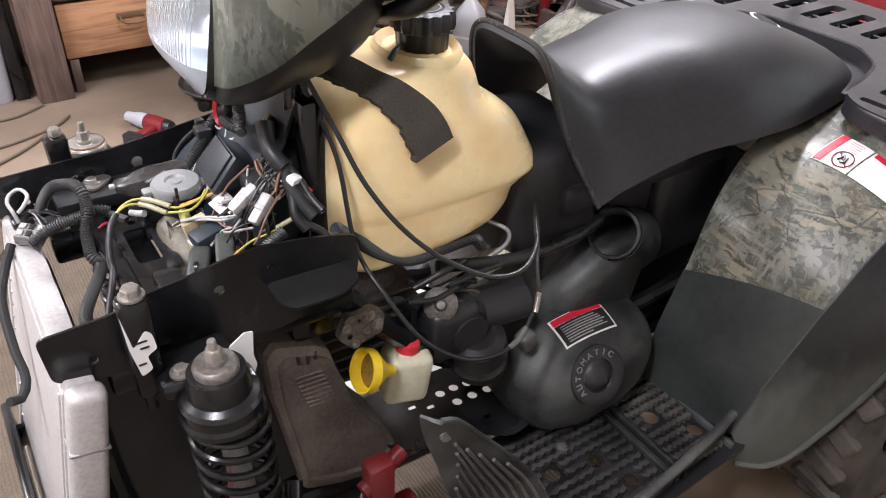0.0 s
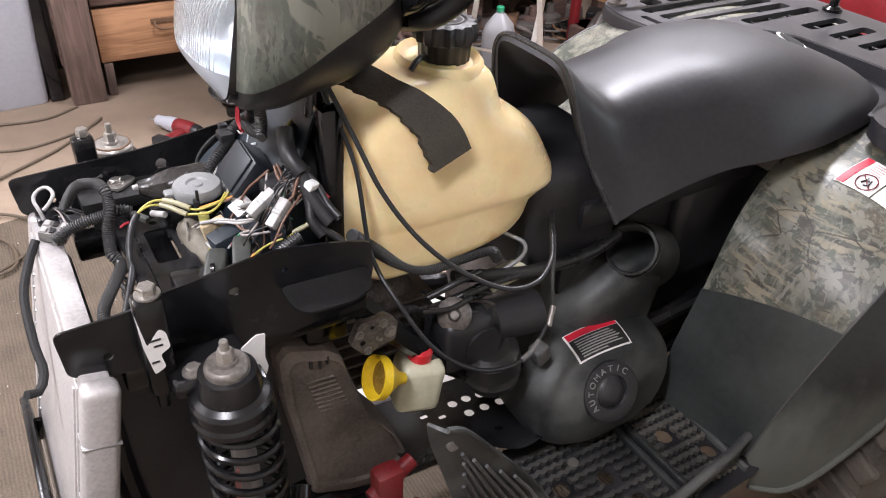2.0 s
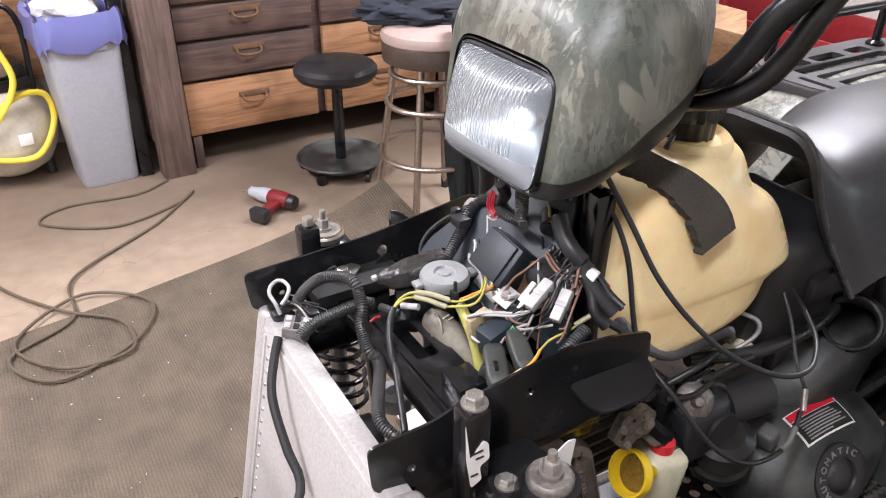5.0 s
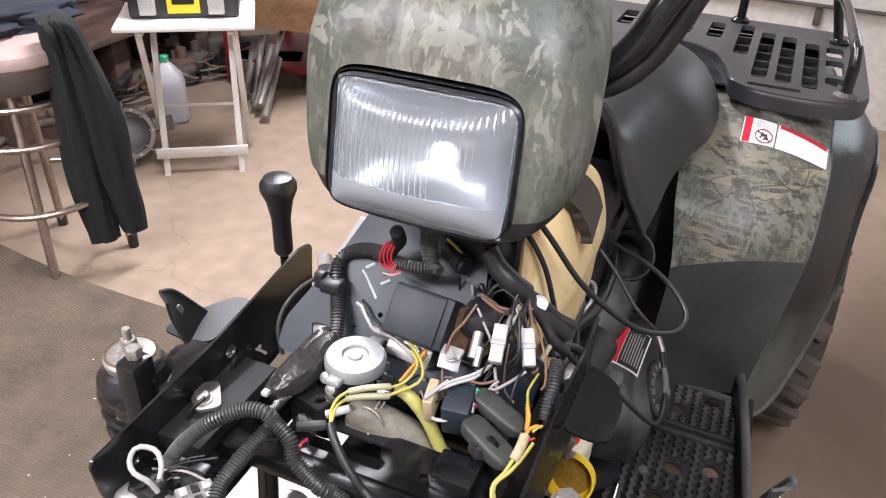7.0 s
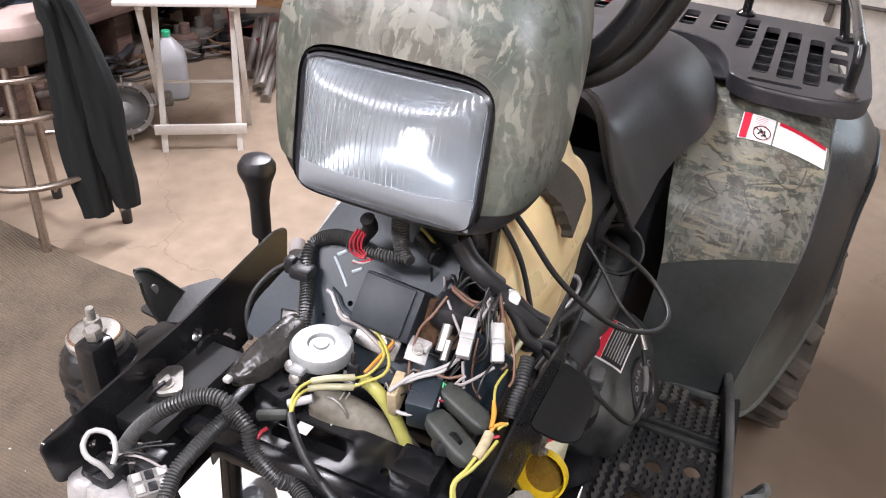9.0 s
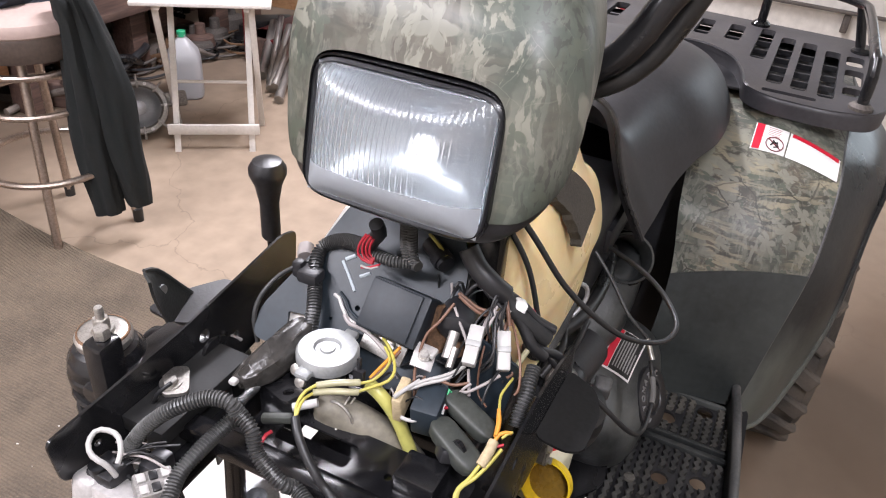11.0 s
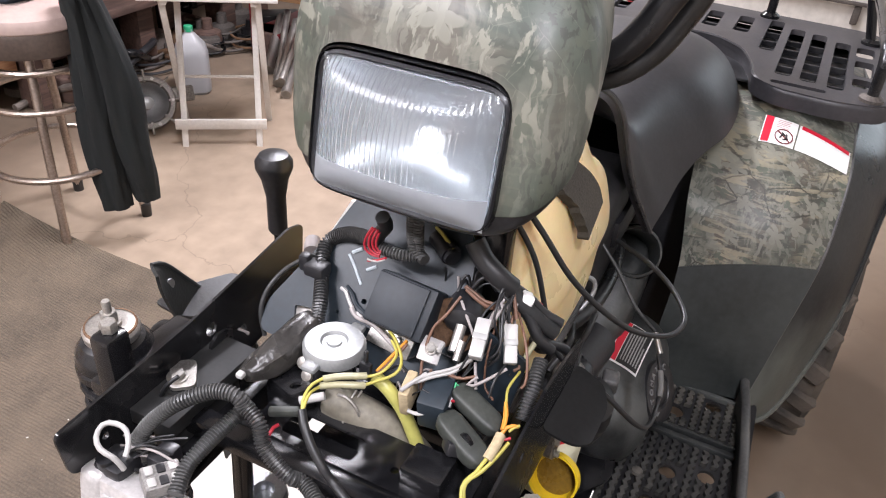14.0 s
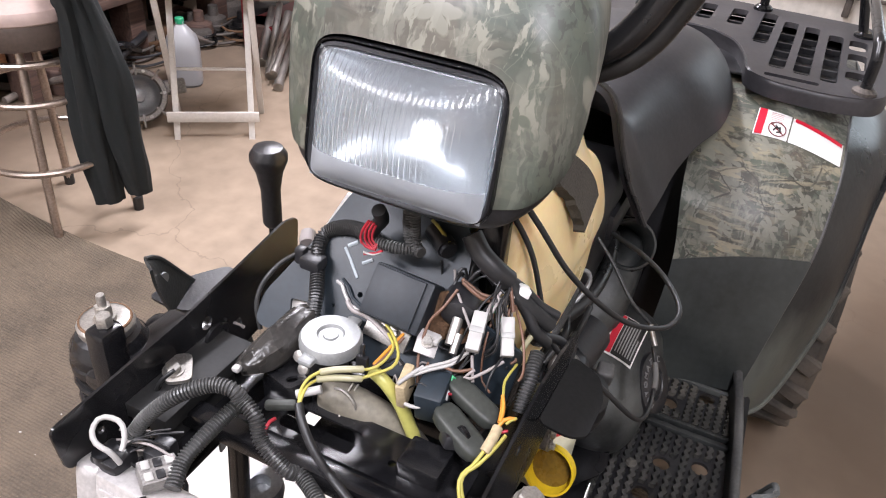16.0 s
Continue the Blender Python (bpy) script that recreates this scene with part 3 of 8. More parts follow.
def sheet(outline, holes, thick, place):
    """A flat plate with real holes: 2D outlines, laid out by place (a 4x4 matrix), thick along its z."""
    bm = bmesh.new()
    for ring in [outline, *holes]:
        vs = [bm.verts.new((x, y, 0)) for x, y in ring]
        for a, b in zip(vs, vs[1:] + vs[:1]):
            bm.edges.new((a, b))
    bmesh.ops.triangle_fill(bm, use_beauty=True, use_dissolve=False, edges=bm.edges[:])
    ret = bmesh.ops.extrude_face_region(bm, geom=bm.faces[:])
    bmesh.ops.translate(bm, vec=(0, 0, thick), verts=[v for v in ret["geom"] if isinstance(v, bmesh.types.BMVert)])
    return moved(bm, place)


def circle(cx, cy, r, n=16):
    return [(cx + r * math.cos(2 * math.pi * k / n), cy + r * math.sin(2 * math.pi * k / n)) for k in range(n)]


def rounded(points, r=0.01, n=4):
    """A 2D outline with its corners rounded off."""
    out = []
    for i, q in enumerate(points):
        p, a, b = Vector(q), Vector(points[i - 1]), Vector(points[(i + 1) % len(points)])
        ra = min(r, (a - p).length * 0.45, (b - p).length * 0.45)
        s, e = p + (a - p).normalized() * ra, p + (b - p).normalized() * ra
        for k in range(n + 1):
            u = k / n
            out.append(tuple((1 - u) ** 2 * s + 2 * u * (1 - u) * p + u * u * e))
    return out


def grid_surface(rows, thick=0.004):
    """A sheet over rows of points, given thickness."""
    bm = bmesh.new()
    vs = [[bm.verts.new(p) for p in r] for r in rows]
    for a, b in zip(vs, vs[1:]):
        for k in range(len(a) - 1):
            bm.faces.new((a[k], a[k + 1], b[k + 1], b[k]))
    bmesh.ops.recalc_face_normals(bm, faces=bm.faces)
    bmesh.ops.solidify(bm, geom=bm.faces[:], thickness=thick)
    return bm


def bolt(at, axis, r, h, parent, mat=None, washer=0.0):
    """A hexagon bolt head with its washer."""
    m = toward(at, Vector(at) + Vector(axis))
    b = lathe([(r, 0), (r, h * 0.85), (r * 0.85, h)], 6, m)
    if washer:
        b = join(b, lathe([(washer, -0.001), (washer, 0.0015)], 20, toward(at, Vector(at) + Vector(axis))))
    return part("bolt", b, mat or ZINC, parent)

# ---- the garage ----
def structure(name, bm, mat, label, category, angle=35):
    return tagged(part(name, bm, mat, None, "", angle), label, category, "", "structure")


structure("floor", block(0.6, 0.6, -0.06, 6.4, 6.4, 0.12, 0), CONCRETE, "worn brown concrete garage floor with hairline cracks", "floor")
structure("wall_back", block(0.6, 3.06, 1.25, 6.4, 0.12, 2.5, 0), WALL, "dirty painted garage wall behind the workbench", "wall")
structure("wall_side", join(block(3.46, 1.45, 1.25, 0.12, 4.7, 2.5, 0), block(3.46, -2.40, 1.25, 0.12, 0.4, 2.5, 0), block(3.46, -1.55, 0.525, 0.12, 1.3, 1.05, 0), block(3.46, -1.55, 2.225, 0.12, 1.3, 0.55, 0)), WALL, "pale painted garage wall behind the vehicle", "wall")
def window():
    """An unseen window, added in the side wall around the extra cool lamp."""
    w = thing("unseen_window", "unseen white-framed window added in the side wall", "window", kind="structure")
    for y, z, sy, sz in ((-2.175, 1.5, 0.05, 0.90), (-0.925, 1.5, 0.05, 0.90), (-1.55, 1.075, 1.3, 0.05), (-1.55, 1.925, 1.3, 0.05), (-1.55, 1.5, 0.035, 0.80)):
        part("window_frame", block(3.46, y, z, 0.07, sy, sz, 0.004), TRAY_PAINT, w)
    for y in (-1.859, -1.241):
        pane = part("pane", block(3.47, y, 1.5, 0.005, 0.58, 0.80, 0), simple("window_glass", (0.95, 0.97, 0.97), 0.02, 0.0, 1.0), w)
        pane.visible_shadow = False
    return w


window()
structure("wall_near", block(0.6, -2.56, 1.25, 6.4, 0.12, 2.5, 0), WALL, "plain painted garage wall", "wall")
structure("wall_front", block(-2.56, 0.6, 1.25, 0.12, 6.4, 2.5, 0), WALL, "plain painted garage wall", "wall")
structure("ceiling", block(0.6, 0.6, 2.56, 6.4, 6.4, 0.12, 0), CEILING, "plain boarded garage ceiling", "ceiling")


def carpet():
    """A loose carpet under the vehicle; one corner curls up."""
    nx, ny = 60, 60
    rows = []
    for j in range(ny + 1):
        row = []
        for i in range(nx + 1):
            x = -2.3 + (0.87 + 2.3) * i / nx
            y = -1.6 + (1.595 + 0.17 * x + 1.6) * j / ny
            c = max(0.0, 1 - math.hypot(x - 0.87, y - 1.743) / 0.62)
            side = max(0.0, (x - 0.70) / 0.17) * max(0.0, min(1.0, (y - 0.75) / 0.3))
            z = 0.006 + 0.15 * c * c + 0.012 * side * (1 - c) + 0.004 * math.sin(7 * x + 3 * y) * math.sin(5 * y)
            row.append((x + 0.01 * math.sin(3 * y) - 0.09 * c * c, y + 0.01 * math.sin(4 * x) - 0.09 * c * c, max(z, 0.005)))
        rows.append(row)
    return tagged(part("carpet", grid_surface(rows, 0.007), CARPET, None, "", 60), "grey-brown ribbed carpet with one corner curled up on the concrete", "carpet")


carpet()


def drawer_unit():
    """The front of the workbench: a post and three drawers over an open toe space."""
    o = thing("workbench_drawers", "old wooden workbench with reddish-brown drawers and bail handles", "workbench", pose(0, 2.42, 0))
    part("carcass", join(block(0.99, 0.30, 0.475, 1.72, 0.56, 0.67, 0.004), block(0.99, 0.40, 0.07, 1.70, 0.03, 0.14, 0.002)), WOOD_DARK, o)
    part("post", block(0.20, -0.01, 0.42, 0.13, 0.09, 0.84, 0.006), WOOD_POST, o)
    part("foot", block(0.30, 0.02, 0.07, 0.035, 0.05, 0.14, 0.004), WOOD_POST, o)
    part("worktop", block(0.98, 0.27, 0.85, 1.86, 0.66, 0.045, 0.006), WOOD_DARK, o)
    for col, (x0, x1) in enumerate(((0.275, 0.84), (0.88, 1.44))):
        for z0, z1, mat in ((0.145, 0.36, WOOD), (0.375, 0.52, WOOD_DARK if col == 0 else WOOD), (0.535, 0.66, WOOD_DARK), (0.675, 0.81, WOOD_DARK)):
            d = part("drawer", block((x0 + x1) / 2, 0.005, (z0 + z1) / 2, x1 - x0, 0.03, z1 - z0, 0.006), mat, o)
            hx, hz = (x0 + x1) / 2, (z0 + z1) / 2 + 0.02
            part("handle", join(tube([(hx - 0.05, -0.012, hz + 0.015), (hx - 0.045, -0.03, hz - 0.005), (hx, -0.034, hz - 0.012), (hx + 0.045, -0.03, hz - 0.005), (hx + 0.05, -0.012, hz + 0.015)], 0.005, 8), block(hx, -0.012, hz + 0.018, 0.13, 0.006, 0.022, 0.002)), RUSTY, d, "worn brass bail handle")
    return o


drawer_unit()


def waste_bin():
    o = thing("waste_bin", "tall grey plastic waste bin lined with a blue bag", "waste bin", pose(-0.06, 2.56, 0, 0, 0, 4))
    rows = [[(x, y, z) for x, y in oval(32, rx, ry, 7)] for rx, ry, z in ((0.105, 0.12, 0.0), (0.108, 0.125, 0.01), (0.135, 0.165, 0.62), (0.146, 0.175, 0.625), (0.148, 0.178, 0.665), (0.138, 0.168, 0.665), (0.13, 0.16, 0.60))]
    part("bin_body", loft(rows, cap=True), GREY_BIN, o)
    part("grip", block(0, -0.163, 0.56, 0.15, 0.012, 0.03, 0.005), GREY_BIN, o)
    rnd = random.Random(3)
    bag = []
    for k, (s, z) in enumerate(((1.06, 0.56), (1.09, 0.60), (1.08, 0.655), (1.05, 0.68), (0.93, 0.675), (0.8, 0.62))):
        bag.append([(x * s * (1 + 0.04 * rnd.uniform(-1, 1)), y * s * (1 + 0.03 * rnd.uniform(-1, 1)), z + 0.02 * rnd.uniform(-1, 1)) for x, y in oval(40, 0.146, 0.174, 6)])
    part("bin_bag", loft(bag, cap=False), simple("blue_bag_film", (0.17, 0.18, 0.42), 0.3), o, "crumpled translucent blue bag")
    crumple = bmesh.new()
    bmesh.ops.create_icosphere(crumple, subdivisions=3, radius=0.12)
    for v in crumple.verts:
        v.co *= 1 + 0.28 * noise.noise(v.co * 14)
        v.co.z = v.co.z * 0.55 + 0.68
    part("rubbish", crumple, simple("paper_towel", (0.75, 0.74, 0.72), 0.8), o, "crumpled white paper", 15)
    part("tube_end", rod((0.0, 0.0, 0.66), (0.10, -0.02, 0.92), 0.018), simple("grey_tube", (0.45, 0.42, 0.40), 0.5), o)
    return o


waste_bin()
structure("door_edge", join(block(0.085, 2.47, 0.44, 0.05, 0.05, 0.88, 0.004)), BLACK_STEEL, "black steel upright beside the waste bin", "post")


def compressor():
    o = thing("air_compressor", "pancake air compressor with cream tank and yellow hose", "air compressor", pose(-0.38, 2.72, 0, 0, 0, 10))
    tank = lathe([(0.02, -0.185), (0.09, -0.178), (0.15, -0.14), (0.188, -0.07), (0.20, 0.0), (0.188, 0.07), (0.15, 0.14), (0.09, 0.178), (0.02, 0.185)], 40, pose(0, 0, 0.21))
    part("tank", tank, CREAM_ENAMEL, o)
    part("tank_label", block(0.03, -0.198, 0.21, 0.05, 0.004, 0.045, 0.001), LABEL_WHITE, o)
    for x in (-0.12, 0.12):
        part("foot", rod((x, -0.06, 0.0), (x, -0.05, 0.07), 0.02), RUBBER, o)
    part("motor", join(block(-0.04, 0.0, 0.55, 0.20, 0.2, 0.17, 0.04, 3), block(0.0, 0, 0.42, 0.24, 0.16, 0.10, 0.02)), BLACK_PLASTIC, o)
    part("carry_handle", tube([(-0.17, -0.07, 0.36), (-0.17, -0.09, 0.62), (-0.1, -0.09, 0.70), (0.06, -0.09, 0.70), (0.13, -0.09, 0.62), (0.13, -0.07, 0.36)], 0.011, 10), BLACK_STEEL, o)
    part("gauge", lathe([(0.028, 0), (0.028, 0.02), (0.024, 0.022)], 24, toward((0.02, -0.12, 0.47), (0.02, -0.25, 0.49))), CHROME, o)
    part("control_panel", block(0.02, -0.1, 0.40, 0.2, 0.03, 0.05, 0.008), BLACK_STEEL, o)
    y = simple("yellow_hose", (0.80, 0.62, 0.06), 0.45)
    part("air_hose", tube([(0.16, -0.04, 1.0), (0.12, -0.1, 0.78), (0.02, -0.14, 0.62), (0.04, -0.2, 0.44), (-0.06, -0.22, 0.30), (-0.14, -0.17, 0.18), (0.04, -0.215, 0.14), (0.15, -0.16, 0.24), (0.14, -0.16, 0.36), (0.0, -0.19, 0.36), (-0.2, -0.16, 0.16), (-0.3, -0.1, 0.04)], 0.012, 10), y, o, "yellow air hose")
    part("inlet_hose", tube([(-0.6, 0.05, 0.66), (-0.34, -0.05, 0.50), (-0.2, -0.1, 0.46), (-0.05, -0.11, 0.46)], 0.012, 10), y, o, "yellow air hose")
    part("power_cord", tube([(-0.1, -0.04, 0.62), (-0.18, -0.06, 0.5), (-0.17, -0.1, 0.2), (-0.3, -0.14, 0.02), (-0.6, -0.05, 0.012)], 0.006, 8), simple("orange_cord", (0.75, 0.18, 0.08), 0.5), o, "orange power cord")
    return o


compressor()
part_board = structure("wall_panel", block(-0.9, 2.97, 0.62, 1.75, 0.02, 0.62, 0.002), WOOD, "plain plywood panel on the lower back wall", "panel")


def drill():
    o = thing("power_drill", "red cordless drill with pale nose cone lying on the floor", "drill", pose(0.455, 1.90, 0.040, 0, 0, 122) @ Matrix.Scale(0.85, 4))
    part("body", join(lathe([(0.020, -0.060), (0.034, -0.052), (0.037, -0.01), (0.036, 0.045), (0.030, 0.055)], 24, pose(0, 0, 0, 0, 90, 0)), block(-0.01, 0.075, -0.005, 0.045, 0.11, 0.038, 0.014, 3)), JACK_RED, o)
    part("motor_cap", lathe([(0.012, -0.092), (0.028, -0.086), (0.033, -0.070), (0.033, -0.056)], 24, pose(0, 0, 0, 0, 90, 0)), BLACK_PLASTIC, o)
    part("battery", block(-0.01, 0.150, -0.008, 0.085, 0.05, 0.06, 0.01), BLACK_PLASTIC, o)
    part("nose_cone", lathe([(0.033, 0.050), (0.035, 0.060), (0.033, 0.100), (0.026, 0.125), (0.024, 0.160), (0.012, 0.172)], 24, pose(0, 0, 0, 0, 90, 0)), GREY_BIN, o, "pale grey nose cone")
    part("drill_bit", rod((0.170, 0, 0), (0.215, 0, -0.01), 0.004), ZINC, o)
    return o


drill()


def cord(name, label, pts, r, mat):
    return tagged(part(name, tube(pts, r, 8, 0.02), mat), label, "cord")


cord("extension_cord", "brown extension cord snaking over the concrete", [(0.14, 2.35, 0.006), (0.0, 2.28, 0.006), (-0.25, 2.3, 0.006), (-0.35, 2.2, 0.006), (-0.12, 2.05, 0.006), (0.12, 2.12, 0.006), (0.2, 2.2, 0.006), (0.02, 2.0, 0.006), (-0.3, 1.75, 0.012), (-0.34, 1.5, 0.018), (-0.52, 1.38, 0.018), (-0.42, 1.22, 0.018), (-0.2, 1.3, 0.018), (-0.12, 1.48, 0.018), (-0.3, 1.62, 0.018), (-0.5, 1.45, 0.02), (-0.4, 1.26, 0.024), (-0.22, 1.26, 0.018), (-0.22, 1.42, 0.018), (-0.38, 1.58, 0.018), (-0.55, 1.9, 0.006), (-0.7, 2.5, 0.006)], 0.005, simple("brown_cord", (0.10, 0.075, 0.05), 0.6))


def bar_stool():
    o = thing("bar_stool", "round bar stool with pale vinyl cushion and worn bronze legs", "stool", pose(0.95, 1.605, 0, 0, 0, 45))
    part("cushion", lathe([(0.166, 0.655), (0.172, 0.661), (0.174, 0.677), (0.168, 0.691), (0.15, 0.700), (0.08, 0.707), (0.0, 0.709)], 40), CUSHION, o)
    part("skirt", lathe([(0.160, 0.590), (0.168, 0.592), (0.170, 0.600), (0.170, 0.647), (0.167, 0.656), (0.160, 0.657)], 40), SKIRT, o, "brown enamelled seat band")
    for k in range(4):
        a = math.pi / 2 * k
        c, s = math.cos(a), math.sin(a)
        leg = part("leg", tube([(0.125 * c, 0.125 * s, 0.60), (0.17 * c, 0.17 * s, 0.33), (0.212 * c, 0.212 * s, 0.02)], 0.0125, 12), CHROME, o)
        part("rubber_foot", lathe([(0.016, 0.0), (0.017, 0.045), (0.013, 0.05)], 16, pose(0.215 * c, 0.215 * s, 0)), RUBBER, leg)
    for z, r in ((0.25, 0.188), (0.44, 0.158), (0.545, 0.140)):
        part("ring", tube([(r * math.cos(2 * math.pi * k / 24), r * math.sin(2 * math.pi * k / 24), z) for k in range(24)], 0.010, 10, 0.02, True), CHROME, o)
    return o


bar_stool()


def draped_garment():
    """Dark trousers thrown over the stool: a heap on the seat and two legs hanging nearly to the floor."""
    o = thing("draped_trousers", "dark green-black trousers with red trim draped over the stool", "trousers", pose(0, 0, 0))
    across, deep = Vector((0.77, -0.64, 0)), Vector((0.64, 0.77, 0))

    def hang(name, rows, seed):
        loops = []
        for x, z, w, d in blend(rows, 30):
            c = Vector((1.060, 1.502, z + 0.056 * (1.36 - z))) + across * (x * 0.70 + 0.012) - deep * 0.13
            lp = []
            for k in range(36):
                a = 2 * math.pi * k / 36
                f = 1 + 0.13 * math.sin(4 * a + 5 * z + seed) + 0.08 * math.sin(7 * a - 9 * z + seed) + 0.05 * math.sin(11 * a + 14 * z)
                lp.append(c + across * w * 0.88 * f * math.cos(a) + deep * d * f * math.sin(a))
            loops.append(lp)
        return part(name, loft(loops), CLOTH, o, "", 60)

    hang("trouser_leg", [(-0.075, 0.740, 0.022, 0.05), (-0.06, 0.715, 0.034, 0.06), (-0.045, 0.62, 0.042, 0.04), (-0.045, 0.45, 0.055, 0.04), (-0.05, 0.30, 0.055, 0.036), (-0.045, 0.15, 0.05, 0.03), (-0.04, 0.035, 0.044, 0.02)], 0.0)
    hang("trouser_leg", [(-0.03, 0.745, 0.022, 0.05), (-0.015, 0.725, 0.034, 0.06), (0.015, 0.62, 0.044, 0.045), (0.045, 0.46, 0.06, 0.045), (0.052, 0.30, 0.058, 0.04), (0.068, 0.16, 0.05, 0.034), (0.085, 0.05, 0.034, 0.018)], 2.0)
    heap = bmesh.new()
    bmesh.ops.create_icosphere(heap, subdivisions=5, radius=1.0)
    for v in heap.verts:
        n = noise.noise(v.co * 2.2) * 0.35 + noise.noise(v.co * 6.0) * 0.14
        q = v.co * (1 + n)
        v.co = Vector((0.97 + 0.20 * q.x + 0.02 * q.y, 1.68 - 0.08 * q.x + 0.12 * q.y, 0.730 + 0.055 * max(q.z, -0.5)))
    part("waist", heap, material("navy_cloth", (0.018, 0.022, 0.032), 0.95, scale=40, vary=0.4, bump=0.4), o, "crumpled dark waist", 60)
    part("trim", tube([(0.955, 1.47, 0.716), (0.958, 1.445, 0.714), (0.962, 1.425, 0.700), (0.965, 1.418, 0.670)], 0.005, 8), LABEL_RED, o, "red trim")
    return o


draped_garment()


def roller_stool():
    o = thing("roller_stool", "low shop stool with round black seat and foot plate", "stool", pose(0.80, 2.10, 0))
    part("seat", lathe([(0.05, 0.40), (0.15, 0.405), (0.165, 0.425), (0.165, 0.445), (0.15, 0.46), (0.0, 0.465)], 36), BLACK_PLASTIC, o)
    part("column", lathe([(0.022, 0.06), (0.022, 0.40)], 16), BLACK_STEEL, o)
    part("tray", lathe([(0.05, 0.05), (0.17, 0.055), (0.185, 0.07), (0.18, 0.075), (0.165, 0.062), (0.0, 0.062)], 36), DUSTY_PLASTIC, o)
    for k in range(5):
        a = 2 * math.pi * k / 5
        part("castor", lathe([(0.012, -0.009), (0.022, -0.009), (0.022, 0.009), (0.012, 0.009)], 16, pose(0.16 * math.cos(a), 0.16 * math.sin(a), 0.022, 90, 0, 57 * k)), RUBBER, o)
    return o


roller_stool()


def tray_table():
    """A folding tray table, its two leg frames crossed."""
    o = thing("tray_table", "folding tray table in chipped white paint", "table", pose(1.72, 1.645, 0, 0, 0, -55))
    part("table_top", block(0, 0.02, 0.562, 0.47, 0.34, 0.016, 0.004), TRAY_PAINT, o)
    for s in (-1, 1):
        part("leg", join(block(s * 0.137, 0, 0, 0.022, 0.012, 0.60, 0.002)), TRAY_PAINT, o).matrix_basis = pose(0, -0.012, 0.277, -21, 0, 0)
        part("leg", join(block(s * 0.163, 0, 0, 0.022, 0.012, 0.60, 0.002)), TRAY_PAINT, o).matrix_basis = pose(0, 0.012, 0.277, 21, 0, 0)
    part("stretcher", block(0, -0.106, 0.085, 0.335, 0.012, 0.04, 0.002), TRAY_PAINT, o)
    part("stretcher", rod((-0.14, 0.0, 0.232), (0.14, 0.0, 0.232), 0.006), TRAY_PAINT, o)
    for x in (-0.15, 0.15):
        part("batten", block(x, 0.02, 0.545, 0.02, 0.30, 0.018, 0.002), TRAY_PAINT, o)
    return o


tray_table()


def toolbox():
    o = thing("tool_case", "black plastic tool case with grey latches and a yellow label", "tool case", pose(1.745, 1.666, 0.570, 0, 0, -55))
    part("case_body", block(0, 0.02, 0.07, 0.37, 0.20, 0.14, 0.012, 3), BLACK_PLASTIC, o)
    part("case_label", block(0.0, -0.0815, 0.055, 0.11, 0.003, 0.07, 0.001), simple("yellow_label", (0.75, 0.58, 0.02), 0.4), o, "yellow label with a dark bar")
    part("label_bar", block(0.0, -0.0835, 0.06, 0.075, 0.002, 0.018, 0.0), LABEL_BLACK, o)
    for x in (-0.12, 0.11):
        part("latch", join(block(x, -0.088, 0.055, 0.055, 0.02, 0.075, 0.004), *[block(x - 0.018 + 0.012 * k, -0.099, 0.06, 0.004, 0.004, 0.05, 0.001) for k in range(4)]), ALU_PAINT, o, "ribbed grey latch")
    return o


toolbox()


def water_jug():
    o = thing("water_jug", "translucent plastic jug with green cap on the floor", "jug", pose(1.98, 2.03, 0, 0, 0, -50) @ Matrix.Diagonal((0.88, 0.88, 0.95, 1)))
    part("jug_body", loft([[(x, y, z) for x, y in oval(28, a, b, 4)] for a, b, z in ((0.07, 0.07, 0), (0.08, 0.08, 0.012), (0.08, 0.08, 0.17), (0.07, 0.07, 0.21), (0.03, 0.03, 0.26), (0.018, 0.018, 0.27), (0.018, 0.018, 0.285))]), simple("milky_plastic", (0.34, 0.34, 0.35), 0.4), o)
    part("cap", lathe([(0.021, 0.275), (0.021, 0.297), (0.018, 0.3)], 20), simple("green_cap", (0.02, 0.30, 0.14), 0.4), o)
    return o


water_jug()


def hub():
    o = thing("wheel_hub", "greasy steel brake hub lying on the floor", "wheel hub", pose(1.585, 1.90, 0.110, 66, 0, -38))
    part("drum", lathe([(0.03, -0.05), (0.088, -0.05), (0.100, -0.035), (0.104, 0.03), (0.098, 0.045), (0.082, 0.045), (0.076, 0.030)], 36, caps=False), CAST, o)
    part("bearing_cup", lathe([(0.078, 0.030), (0.066, -0.010), (0.046, -0.028), (0.026, -0.032), (0.024, -0.004), (0.010, 0.0), (0.001, 0.0)], 32, caps=False), ALU, o, "bright worn inner cup")
    for k in range(8):
        a = 2 * math.pi * k / 8
        part("casting_rib", block(0, 0, 0, 0.05, 0.008, 0.03, 0.002), CAST, o).matrix_basis = Matrix.Rotation(a, 4, "Z") @ Matrix.Translation((0.098, 0, 0.035))
    part("casting_arm", block(0.13, 0.02, -0.02, 0.10, 0.06, 0.03, 0.01), CAST, o)
    for k in range(5):
        a = 2 * math.pi * k / 5
        part("stud", rod((0.090 * math.cos(a), 0.090 * math.sin(a), 0.03), (0.090 * math.cos(a), 0.090 * math.sin(a), 0.055), 0.006), ZINC, o)
    return o


